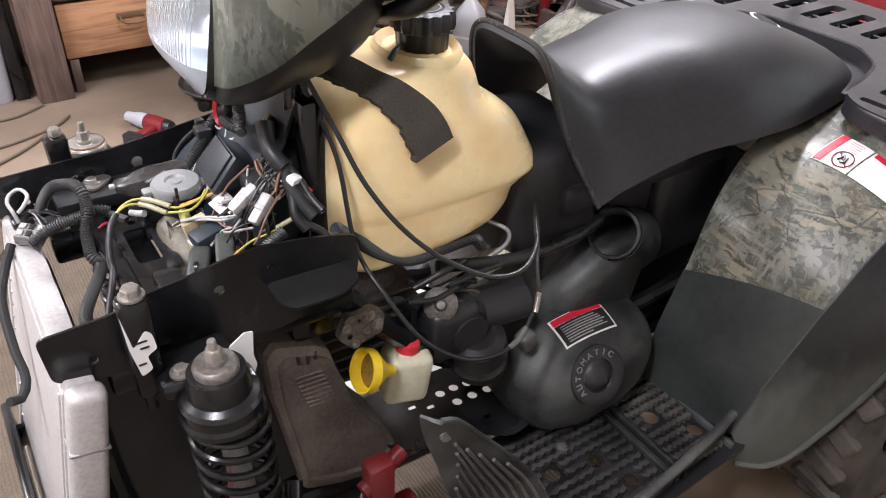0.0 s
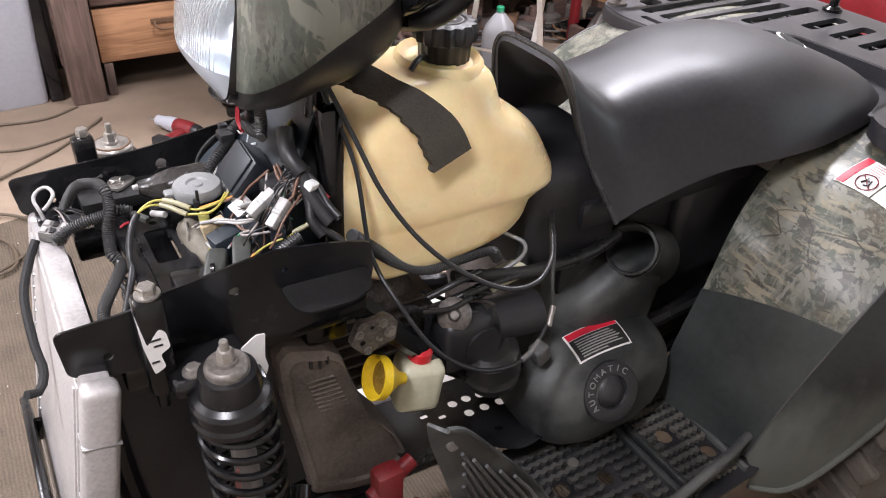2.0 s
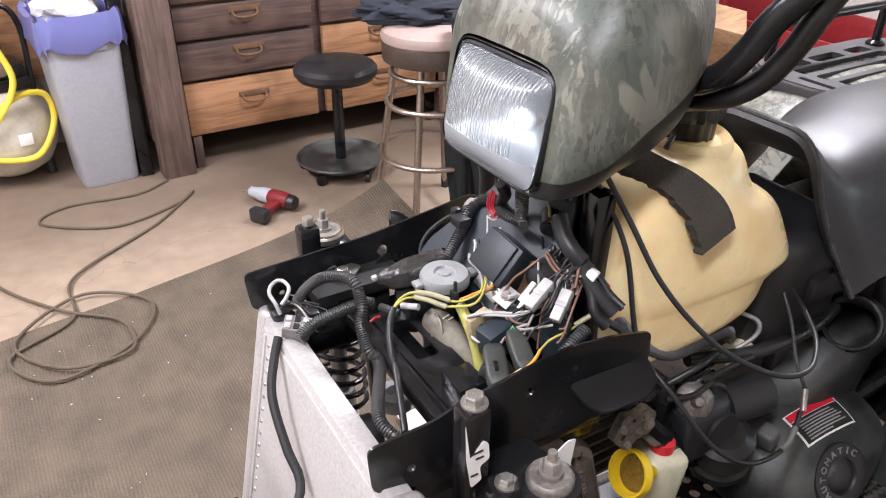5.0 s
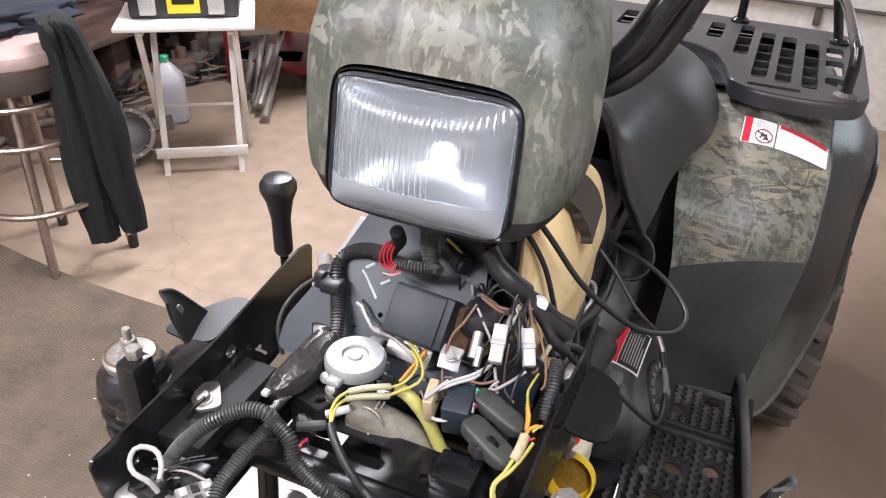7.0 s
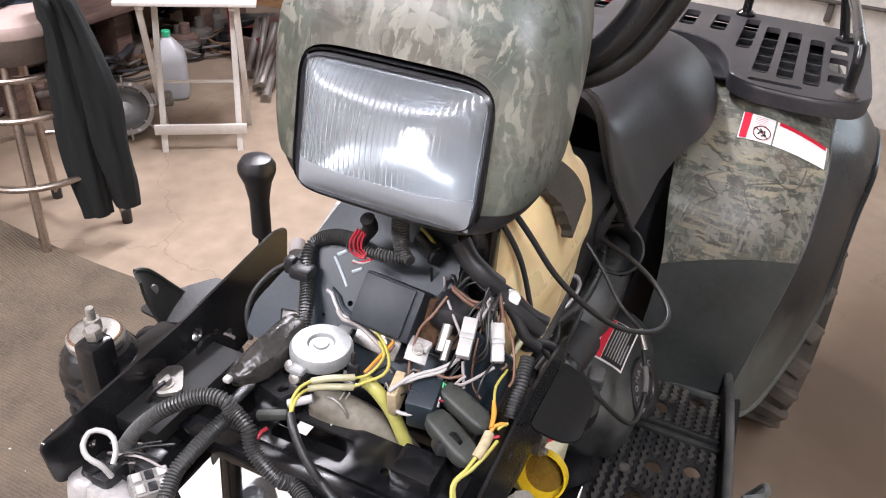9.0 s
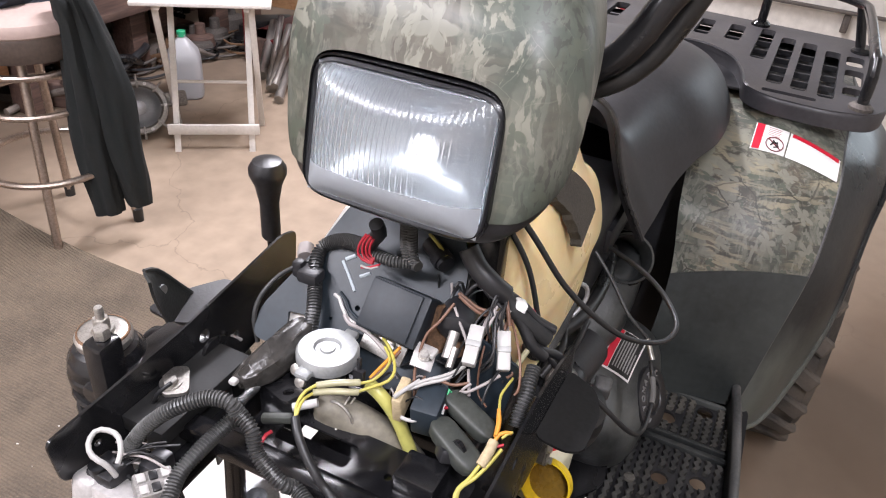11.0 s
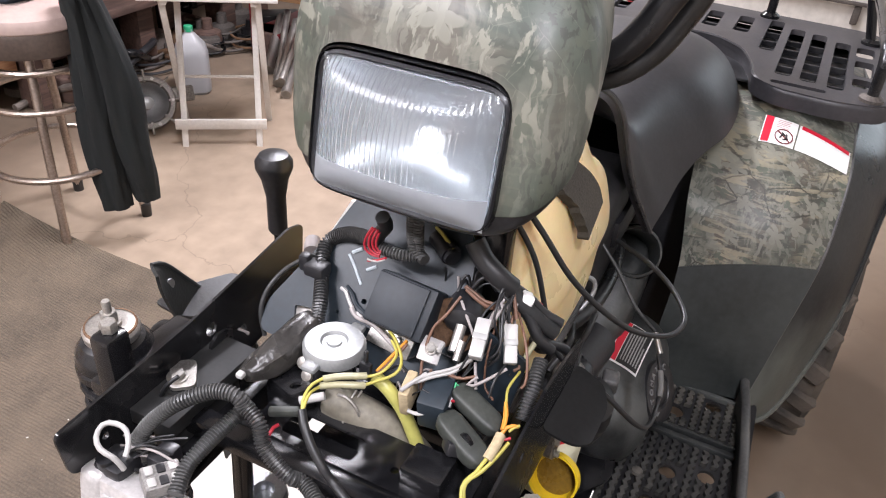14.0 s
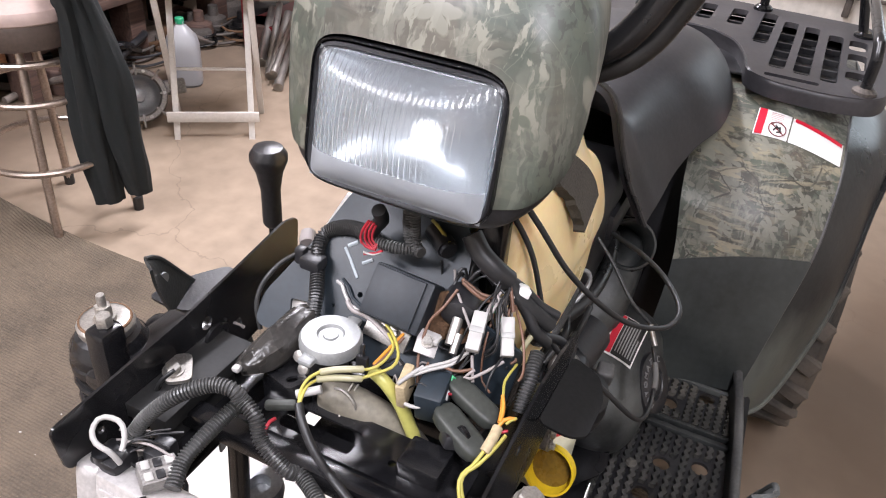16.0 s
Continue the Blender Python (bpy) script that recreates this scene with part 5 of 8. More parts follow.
def headlight_pod():
    rows = blend([(0.092, 0.090, 1.018, 1.150, 6.0), (0.104, 0.120, 1.004, 1.195, 3.8), (0.14, 0.137, 0.996, 1.236, 2.9), (0.185, 0.131, 0.998, 1.262, 2.5), (0.235, 0.122, 1.006, 1.270, 2.4), (0.282, 0.104, 1.028, 1.262, 2.3), (0.318, 0.072, 1.070, 1.245, 2.1), (0.336, 0.036, 1.12, 1.21, 2.0)], 44)
    bm = loft([[(x + 0.12 * (z - 1.08) * max(0, 1 - (x - 0.088) / 0.2), -0.022 + y, z) for y, z in oval(64, w, (z1 - z0) / 2, p, 0, (z0 + z1) / 2)] for x, w, z0, z1, p in rows])
    bmesh.ops.delete(bm, geom=[f for f in bm.faces if len(f.verts) > 20 and f.calc_center_median().x < 0.13], context="FACES_ONLY")
    low = bm.copy()
    cut, normal = (0.20, 0, 1.090), Vector((-0.46, 0, 1)).normalized()
    bmesh.ops.bisect_plane(bm, geom=bm.verts[:] + bm.edges[:] + bm.faces[:], plane_co=cut, plane_no=normal, clear_inner=True)
    bmesh.ops.bisect_plane(low, geom=low.verts[:] + low.edges[:] + low.faces[:], plane_co=cut, plane_no=normal, clear_outer=True)
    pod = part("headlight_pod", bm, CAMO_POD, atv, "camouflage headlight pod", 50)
    part("lower_shell", moved(low, Matrix.Translation((0.2, -0.022, 1.1)) @ Matrix.Diagonal((0.985, 0.985, 0.99, 1)) @ Matrix.Translation((-0.2, 0.022, -1.1))), BLACK_PLASTIC, pod, "black lower half of the pod", 50)
    # frame, reflector bowl and bulged fluted lens
    lean = pose(0.092, -0.022, 1.080, 0, 11, 0)
    W, H = 0.084, 0.058
    hood = [[(x, y, z) for y, z in oval(64, W + e, H + e, 7, 0, u)] for x, e, u in ((0.007, 0.0062, 0.0035), (-0.001, 0.0060, 0.0035), (-0.005, 0.0052, 0.0035), (-0.004, 0.0050, 0.002), (0.007, 0.0046, 0.001))]
    part("lens_hood", moved(loft(hood, cap=False), lean), BLACK_STEEL, pod, "glossy black surround", 40)
    ring = [[(x, y, z) for y, z in oval(64, W + e, H + e, 8)] for x, e in ((0.010, 0.0045), (-0.002, 0.0045), (-0.004, 0.002), (-0.002, 0.0), (0.010, 0.0))]
    part("lens_frame", moved(loft(ring, cap=False), lean), BLACK_PLASTIC, pod)
    bowl = [[(x, y, z) for y, z in oval(48, W * s, H * s, p)] for x, s, p in ((0.002, 0.985, 8), (0.016, 0.93, 6), (0.036, 0.75, 3.4), (0.05, 0.5, 2.4), (0.056, 0.2, 2), (0.057, 0.02, 2))]
    part("reflector", moved(loft(bowl, cap=False), lean), simple("silvered_reflector", (0.38, 0.41, 0.43), 0.30, 1.0), pod)
    bulb = part("bulb", moved(lathe([(0.006, 0.0), (0.008, 0.02), (0.006, 0.03), (0.001, 0.034)], 16), lean @ pose(0.054, -0.012, -0.004, 0, -90, 0)), CHROME, pod)
    # white disc added in place of a lamp's reflection in the bowl
    part("reflector_glint", moved(lathe([(0.008, 0.014), (0.0125, 0.020), (0.0135, 0.026), (0.010, 0.033), (0.003, 0.036)], 28), lean @ pose(0.054, -0.012, -0.004, 0, -90, 0)), GLINT_WHITE, bulb, "white disc added as the reflector's bright glint")
    nx, nz = 132, 24
    gl = []
    for j in range(nz + 1):
        v = -1 + 2 * j / nz
        row = []
        for i in range(nx + 1):
            u = -1 + 2 * i / nx
            flute = 0.0006 * abs(math.sin(u * 52)) if v > -0.55 and abs(u) < 0.96 else 0.0
            edge = (1 - abs(u) ** 8) * (1 - abs(v) ** 6)
            row.append((-0.003 - 0.014 * edge - 0.014 * (1 - u * u) * (1 - v * v) + flute, u * W * 0.985, v * H * 0.985))
        gl.append(row)
    low_rows = 6
    glass = simple("lamp_glass", (0.84, 0.87, 0.89), 0.16, 0.0, 0.95)
    glass.node_tree.nodes["Principled BSDF"].inputs["Specular IOR Level"].default_value = 0.2
    lens = part("lens", moved(grid_surface(gl[low_rows:], 0.002), lean), glass, pod, "fluted hazy headlight lens", 20)
    lens.visible_shadow = False
    frosted = simple("frosted_lamp_glass", (0.36, 0.38, 0.40), 0.42, 0.0, 0.40)
    band = part("lens_foot", moved(grid_surface(gl[: low_rows + 1], 0.002), lean), frosted, pod, "frosted lower strip of the lens", 20)
    band.visible_shadow = False


headlight_pod()


def seat():
    """Long moulded vinyl seat; its front arches over the back of the tank."""
    rows = blend([(0.558, 0.986, 0.747, 0.160, 0.034), (0.578, 0.974, 0.754, 0.162, 0.033), (0.615, 0.940, 0.766, 0.166, 0.026), (0.66, 0.917, 0.773, 0.168, 0.018), (0.74, 0.927, 0.787, 0.172, 0.009), (0.82, 0.938, 0.806, 0.188, 0.004), (0.90, 0.945, 0.817, 0.211, 0.0), (1.00, 0.945, 0.816, 0.214, 0.0), (1.08, 0.934, 0.817, 0.207, 0.0), (1.17, 0.905, 0.813, 0.19, 0.0), (1.28, 0.860, 0.80, 0.16, 0.0), (1.345, 0.815, 0.795, 0.12, 0.0)], 60)
    loops = []
    for x, zt, zb, w, sweep in rows:
        lp = []
        for k in range(41):
            a = math.pi * k / 40
            c, s = math.cos(a), math.sin(a)
            front = max(0.0, 1 - (x - 0.515) / 0.30)
            y = w * math.copysign(abs(c) ** (0.74 - 0.41 * front), c)
            u = abs(s) ** (0.82 - 0.42 * front)
            waist = 1 - (0.10 + 0.21 * max(0.0, min(1.0, (0.86 - x) / 0.28))) * (1 - (1 - min(1.0, u / 0.75)) ** 1.6)
            lp.append((x + sweep * 2.2 * (1 - u) ** 1.6, CY + y * waist, zb + (zt - zb) * u))
        loops.append(lp)
    bm = grid_surface(loops, 0.012)
    s = part("seat", bm, VINYL, atv, "moulded black vinyl seat", 60)
    part("piping", tube(loops[0], 0.0042, 8), EDGE_TRIM, s, "rounded black edge trim")
    end = bmesh.new()
    end.faces.new([end.verts.new(p) for p in loops[-1]])
    part("seat_end", end, VINYL, s)
    part("seat_badge", moved(lathe([(0.0, 0.0), (0.03, 0.0), (0.031, 0.0015), (0.0, 0.002)][1:], 32), pose(1.118, CY - 0.035, 0.9225, 9, 12, 0) @ Matrix.Diagonal((0.75, 1.05, 1, 1))), LABEL_WHITE, s, "pale oval badge")
    part("badge_field", moved(lathe([(0.001, 0.0022), (0.024, 0.0022), (0.0245, 0.0028), (0.001, 0.003)], 32), pose(1.118, CY - 0.035, 0.9225, 9, 12, 0) @ Matrix.Diagonal((0.75, 1.05, 1, 1))), RUBBER_MATT, s)
    part("seat_base", block(0.93, CY, 0.74, 0.66, 0.24, 0.05, 0.01), BLACK_PLASTIC, atv)


seat()
part("frame_cover", join(block(0.60, CY, 0.74, 0.20, 0.22, 0.20, 0.03, 3), block(0.97, CY, 0.63, 0.28, 0.24, 0.22, 0.03, 3)), BLACK_PLASTIC, atv)


INNER = blend([(0.800, -0.200, 0.33), (0.803, -0.205, 0.45), (0.836, -0.208, 0.576), (0.905, -0.185, 0.685), (0.985, -0.172, 0.766), (1.10, -0.165, 0.786), (1.35, -0.16, 0.80), (1.68, -0.16, 0.77)], 57)
RIDGE = blend([(0.828, -0.392, 0.335), (0.845, -0.410, 0.47), (0.888, -0.433, 0.622), (0.95, -0.438, 0.700), (1.03, -0.438, 0.750), (1.14, -0.432, 0.782), (1.36, -0.435, 0.800), (1.68, -0.435, 0.76)], 57)
EDGE = blend([(0.842, -0.408, 0.266), (0.905, -0.456, 0.278), (0.982, -0.503, 0.435), (1.043, -0.517, 0.540), (1.11, -0.523, 0.632), (1.20, -0.535, 0.700), (1.42, -0.54, 0.70), (1.70, -0.53, 0.58)], 57)


def fender_top(s, u):
    """A point of the wing's face: s along it (0 to 56), u from its inner side to the ridge."""
    i = min(int(s), 55)
    a = Vector(INNER[i]).lerp(Vector(INNER[i + 1]), s - i)
    b = Vector(RIDGE[i]).lerp(Vector(RIDGE[i + 1]), s - i)
    return a.lerp(b, u) + Vector((-0.45, 0, 0.9)) * 0.022 * math.sin(math.pi * u) * min(1, max(0, (a.z - 0.45) * 5))


def fender(side):
    """Rear wing: front face, camouflage top and outer flare."""
    def yy(q):
        return (q.x, q.y, q.z) if side < 0 else (q.x, mirrored(q.y) + 0.02, q.z + 0.032)

    face = [[yy(fender_top(min(s, 55.999), k / 14)) for k in range(15)] for s in range(57)]
    flare = []
    for b, c in zip(RIDGE, EDGE):
        b, c = Vector(b), Vector(c)
        flare.append([yy(b.lerp(c, k / 8) + Vector((-0.3, -0.8, 0.5)) * 0.013 * math.sin(math.pi * k / 8)) for k in range(9)])
    cut = 16
    w = part("rear_fender", grid_surface(face[: cut + 1], 0.004), FENDER_PLASTIC, atv, "dusty black rear fender", 60)
    part("camo_panel", grid_surface(face[cut:], 0.004), CAMO, w, "camouflage fender top", 60)
    part("flare", grid_surface(flare, 0.004), FLARE_PLASTIC, w, "dusty grey-green wheel flare", 60)
    part("flare_lip", tube([r[-1] for r in flare[::3]], 0.007, 8), FLARE_PLASTIC, w)
    part("ridge_bead", tube([r[0] for r in flare[::3]], 0.0025, 8), RAIL_DUST, w)
    return w


left_fender = fender(-1)
fender(1)


def fender_spot(x, y, lift):
    """The point of the wing's top over (x, y), raised a little."""
    s, u = 32.0, 0.5
    for _ in range(25):
        q = fender_top(s, u)
        s = min(55.9, max(0.0, s + (x - q.x) * 60))
        u = min(1.0, max(0.0, u + (q.y - y) * 3))
    n = (fender_top(s + 0.1, u) - fender_top(s - 0.1, u)).cross(fender_top(s, u + 0.01) - fender_top(s, u - 0.01)).normalized()
    return fender_top(s, u) + (n if n.z > 0 else -n) * lift


def sticker(name, mat, parent, corners, lift, label="", thick=0.0006):
    """A sticker on the wing between four (x, y) corners, in order."""
    a, b, c, d = (Vector(q) for q in corners)
    rows = []
    for i in range(7):
        u = i / 6
        rows.append([fender_spot(*(a.lerp(b, u).lerp(d.lerp(c, u), j / 6)), lift) for j in range(7)])
    return part(name, grid_surface(rows, thick), mat, parent, label, 60)


w1 = sticker("warning_sticker", LABEL_WHITE, left_fender, ((1.086, -0.268), (1.082, -0.329), (1.009, -0.330), (1.001, -0.270)), 0.0015, "white warning sticker with a red band")
sticker("red_band", LABEL_RED, w1, ((1.084, -0.270), (1.083, -0.284), (1.005, -0.285), (1.003, -0.272)), 0.0028)
w2 = sticker("warning_sticker", LABEL_WHITE, left_fender, ((1.0815, -0.332), (1.074, -0.428), (1.022, -0.430), (1.0095, -0.333)), 0.0015, "white warning sticker with a red edge")
sticker("red_band", LABEL_RED, w2, ((1.080, -0.336), (1.073, -0.425), (1.064, -0.425), (1.069, -0.336)), 0.0028)
ban = [fender_spot(1.028 + 0.018 * math.cos(a), -0.309 + 0.0155 * math.sin(a), 0.0032) for a in (2 * math.pi * k / 20 for k in range(20))]
part("ban_sign", tube(ban, 0.0011, 6, 0.004, True), LABEL_DARK_RED, w1, "dark red prohibition ring")
part("ban_bar", tube([ban[3], ban[13]], 0.0011, 6), LABEL_DARK_RED, w1)
part("ban_shape", join(*[tube([fender_spot(1.028 + a, -0.309 + b, 0.0030), fender_spot(1.028 + c, -0.309 + d, 0.0030)], r, 6) for a, b, c, d, r in ((0.006, -0.004, -0.008, -0.006, 0.0018), (0.004, 0.002, -0.006, 0.006, 0.0016), (0.009, 0.004, 0.002, -0.002, 0.0014), (-0.009, 0.0, -0.004, -0.008, 0.0013))]), LABEL_BLACK, w1)
for k in range(5):
    part("print_line", tube([fender_spot(1.052 + 0.006 * k, -0.292, 0.0026), fender_spot(1.051 + 0.006 * k, -0.318 + 0.004 * (k % 2), 0.0026)], 0.0007, 4), LABEL_ROSE, w1)


def rear_rack():
    """Moulded rack: two wings forward of the middle, long toothed slots and a tube rail."""
    outline = rounded([(1.125, -0.222), (1.09, -0.27), (1.082, -0.37), (1.105, -0.455), (1.16, -0.478), (1.54, -0.475), (1.60, -0.42), (1.62, 0.40), (1.54, 0.459), (1.16, 0.462), (1.105, 0.439), (1.082, 0.354), (1.09, 0.254), (1.125, 0.206), (1.20, 0.195), (1.29, 0.165), (1.34, 0.10), (1.345, -0.116), (1.29, -0.181), (1.20, -0.211)], 0.03, 4)
    slots = []

    bars = []

    def slot(y, x0, x1, w):
        """A long slot, crossed by sunk ribs that bunch towards its front."""
        slots.append(rounded([(x0, y - w), (x1, y - w), (x1, y + w), (x0, y + w)], 0.011, 4))
        n = int((x1 - x0) / 0.055)
        for k in range(1, n):
            bars.append((x0 + (x1 - x0) * (k / n) ** 1.3, y, w))
        bars.append((x0 + 0.010, y, w))
        bars.append((x0 + 0.022, y, w))

    for y, x0, x1 in ((-0.223, 1.31, 1.55), (-0.272, 1.17, 1.51), (-0.319, 1.16, 1.50), (-0.369, 1.15, 1.47)):
        slot(y, x0, x1, 0.0155)
        slot(mirrored(y), x0, x1, 0.0155)
    for x0, x1 in ((1.19, 1.24), (1.26, 1.36), (1.39, 1.46)):
        for y in (-0.415, mirrored(-0.415)):
            slots.append(rounded([(x0, y - 0.018), (x1, y - 0.018), (x1, y + 0.018), (x0, y + 0.018)], 0.012, 4))
    for y in (-0.155, -0.085, -0.015, 0.055, 0.125):
        slot(y, 1.41, 1.54, 0.017)
    for y in (-0.30, mirrored(-0.30)):
        slots.append(rounded([(1.115, y - 0.055), (1.132, y - 0.055), (1.132, y + 0.045), (1.115, y + 0.045)], 0.008, 3))
    r = part("rear_rack", sheet(outline, slots, 0.012, Matrix.Translation((0, 0, 0.844))), RACK, atv, "dusty black plastic rear rack with toothed slots", 50)
    for x, y, w in bars:
        part("slot_rib", block(x, y, 0.842, 0.006, w * 2.02, 0.012, 0.001, 1), BLACK_PLASTIC, r)
    part("under_tray", block(1.39, CY, 0.822, 0.40, 0.78, 0.006, 0.002), BLACK_PLASTIC, r, "black tray below the slots")
    skirt = [Vector((*q, 0)) for q in outline]
    rows = [[q + Vector((0, 0, z)) - (q - Vector((1.3, CY, 0))).normalized() * inset for q in skirt + skirt[:1]] for z, inset in ((0.855, 0.004), (0.853, -0.001), (0.845, -0.003), (0.822, -0.002))]
    part("rack_rim", grid_surface(rows, 0.004), RACK, r, "", 50)
    part("rail", tube([(1.128, -0.432, 0.90), (1.135, -0.43, 0.93), (1.17, -0.425, 0.95), (1.42, -0.41, 0.958), (1.50, -0.395, 0.958), (1.555, -0.33, 0.958), (1.575, -0.2, 0.958), (1.58, 0.18, 0.958), (1.555, 0.31, 0.958), (1.50, 0.38, 0.958), (1.42, 0.39, 0.958), (1.17, 0.41, 0.95), (1.135, 0.414, 0.93), (1.128, 0.416, 0.90)], 0.0105, 12), BLACK_STEEL, r, "black tubular rack rail")
    for x, y, z in ((1.128, -0.432, 0.92), (1.506, -0.424, 0.956), (1.575, -0.199, 0.956), (1.575, 0.18, 0.956), (1.506, 0.408, 0.956), (1.128, 0.416, 0.92)):
        p = part("post", rod((x, y, 0.85), (x, y + (0.03 if abs(y) > 0.3 and x > 1.2 and y < 0 else 0), z), 0.0105), BLACK_STEEL, r)
        part("foot_collar", lathe([(0.022, 0), (0.022, 0.006), (0.014, 0.012)], 20, pose(x, y, 0.856)), ENGINE if x < 1.2 else BLACK_STEEL, p)
    return r


rear_rack()


def tyre(x, y, radius, width):
    """A knobby rear tyre with its steel rim."""
    t = part("rear_wheel", lathe([(0.13, -0.08), (0.15, -0.10), (0.22, -width * 0.48), (radius - 0.045, -width * 0.5), (radius - 0.016, -width * 0.42), (radius - 0.012, 0), (radius - 0.016, width * 0.42), (radius - 0.045, width * 0.5), (0.22, width * 0.48), (0.15, 0.10), (0.13, 0.08)], 48, pose(x, y, radius, 90, 0, 0), caps=False), TYRE_RUBBER, atv, "muddy knobby tyre", 50)
    base = block(0, 0, 0, 0.040, width * 0.42, 0.022, 0.005, 1)
    me = mesh_from(base, "tread_lug", TYRE_RUBBER)
    for k in range(22):
        for s in (-1, 1):
            a = 2 * math.pi * (k + (0.5 if s > 0 else 0)) / 22
            ob = new("tread_lug", me)
            ob.parent = t
            ob.matrix_basis = Matrix.Translation((x, y, radius)) @ Matrix.Rotation(a, 4, "Y") @ pose(0, s * width * 0.27, radius - 0.013, 0, 0, s * 25)
    part("rim", lathe([(0.0, -0.02), (0.10, -0.03), (0.128, -0.09), (0.14, -0.1), (0.14, 0.1), (0.128, 0.09), (0.10, 0.03), (0.0, 0.02)], 36, pose(x, y, radius, 90, 0, 0)), BLACK_STEEL, t)


tyre(1.275, -0.428, 0.302, 0.226)
tyre(1.275, 0.412, 0.302, 0.226)


def toothed(x0, x1, pitch, half, bite):
    """The plan of a zigzag tread bar."""
    n = max(2, int((x1 - x0) / pitch))
    xs = [x0 + (x1 - x0) * k / (2 * n) for k in range(2 * n + 1)]
    low = [(x, -half - (bite if k % 2 else 0)) for k, x in enumerate(xs)]
    high = [(x, half - (bite if k % 2 else 0)) for k, x in enumerate(xs)]
    return low + high[::-1]


def footwell():
    """Foot tray with serrated tread bars, drain holes, a high side rail and a front splash fin."""
    outline = rounded([(0.37, -0.17), (0.82, -0.17), (0.845, -0.42), (0.36, -0.44)], 0.02)
    holes = [circle(0.742, -0.281, 0.017, 18), circle(0.79, -0.345, 0.015, 18), circle(0.505, -0.285, 0.015, 18), circle(0.587, -0.302, 0.015, 18), circle(0.608, -0.365, 0.015, 18)]
    fw = part("footwell", sheet(outline, holes, 0.006, Matrix.Translation((0, 0, 0.318))), BLACK_PLASTIC, atv, "dusty black footwell tray with serrated tread bars")
    def clear(x0, x1, y):
        """The stretches of a tread bar that miss the drain holes."""
        cuts = sorted((hx - 0.02, hx + 0.02) for hx, hy in ((0.742, -0.281), (0.79, -0.345), (0.505, -0.285), (0.587, -0.302), (0.608, -0.365)) if abs(hy - y) < 0.018 and x0 < hx < x1)
        a = x0
        for c0, c1 in cuts:
            if c0 - a > 0.012:
                yield a, c0
            a = max(a, c1)
        if x1 - a > 0.012:
            yield a, x1

    for k in range(11):
        y = -0.205 - 0.0185 * k
        for a, b in clear(0.435, 0.660, y):
            part("tread_bar", sheet(toothed(a, b, 0.017, 0.0044, 0.0045), [], 0.009, Matrix.Translation((0, y, 0.324))), TREAD, fw)
        for a, b in clear(0.700, 0.805, y):
            part("tread_bar", sheet(toothed(a, b, 0.0125, 0.0050, 0.0045), [], 0.009, Matrix.Translation((0, y, 0.324))), PALE_DUST, fw)
    for x, w in ((0.425, 0.012), (0.672, 0.012), (0.692, 0.008), (0.812, 0.010)):
        part("cross_bar", block(x, -0.30, 0.328, w, 0.22, 0.014, 0.003), DUSTY_PLASTIC, fw)
    part("mud_clod", lathe([(0.0, 0.0), (0.011, 0.0), (0.009, 0.004), (0.003, 0.006)][1:], 12, pose(0.553, -0.255, 0.332)), PALE_DUST, fw)
    wall = [[(0.37 + 0.47 * u, -0.424 + 0.045 * u * u - 0.006 * v, 0.32 + v * (0.045 + 0.012 * u)) for v in (0, 0.5, 1)] for u in [k / 10 for k in range(11)]]
    part("side_wall", grid_surface(wall, 0.005), DUSTY_PLASTIC, fw)
    part("foot_rail", tube([(0.36, -0.432, 0.372), (0.45, -0.429, 0.368), (0.62, -0.414, 0.370), (0.76, -0.396, 0.374), (0.83, -0.383, 0.380), (0.875, -0.388, 0.40)], 0.0085, 12), RAIL_DUST, fw, "rounded dusty side rail")
    return fw


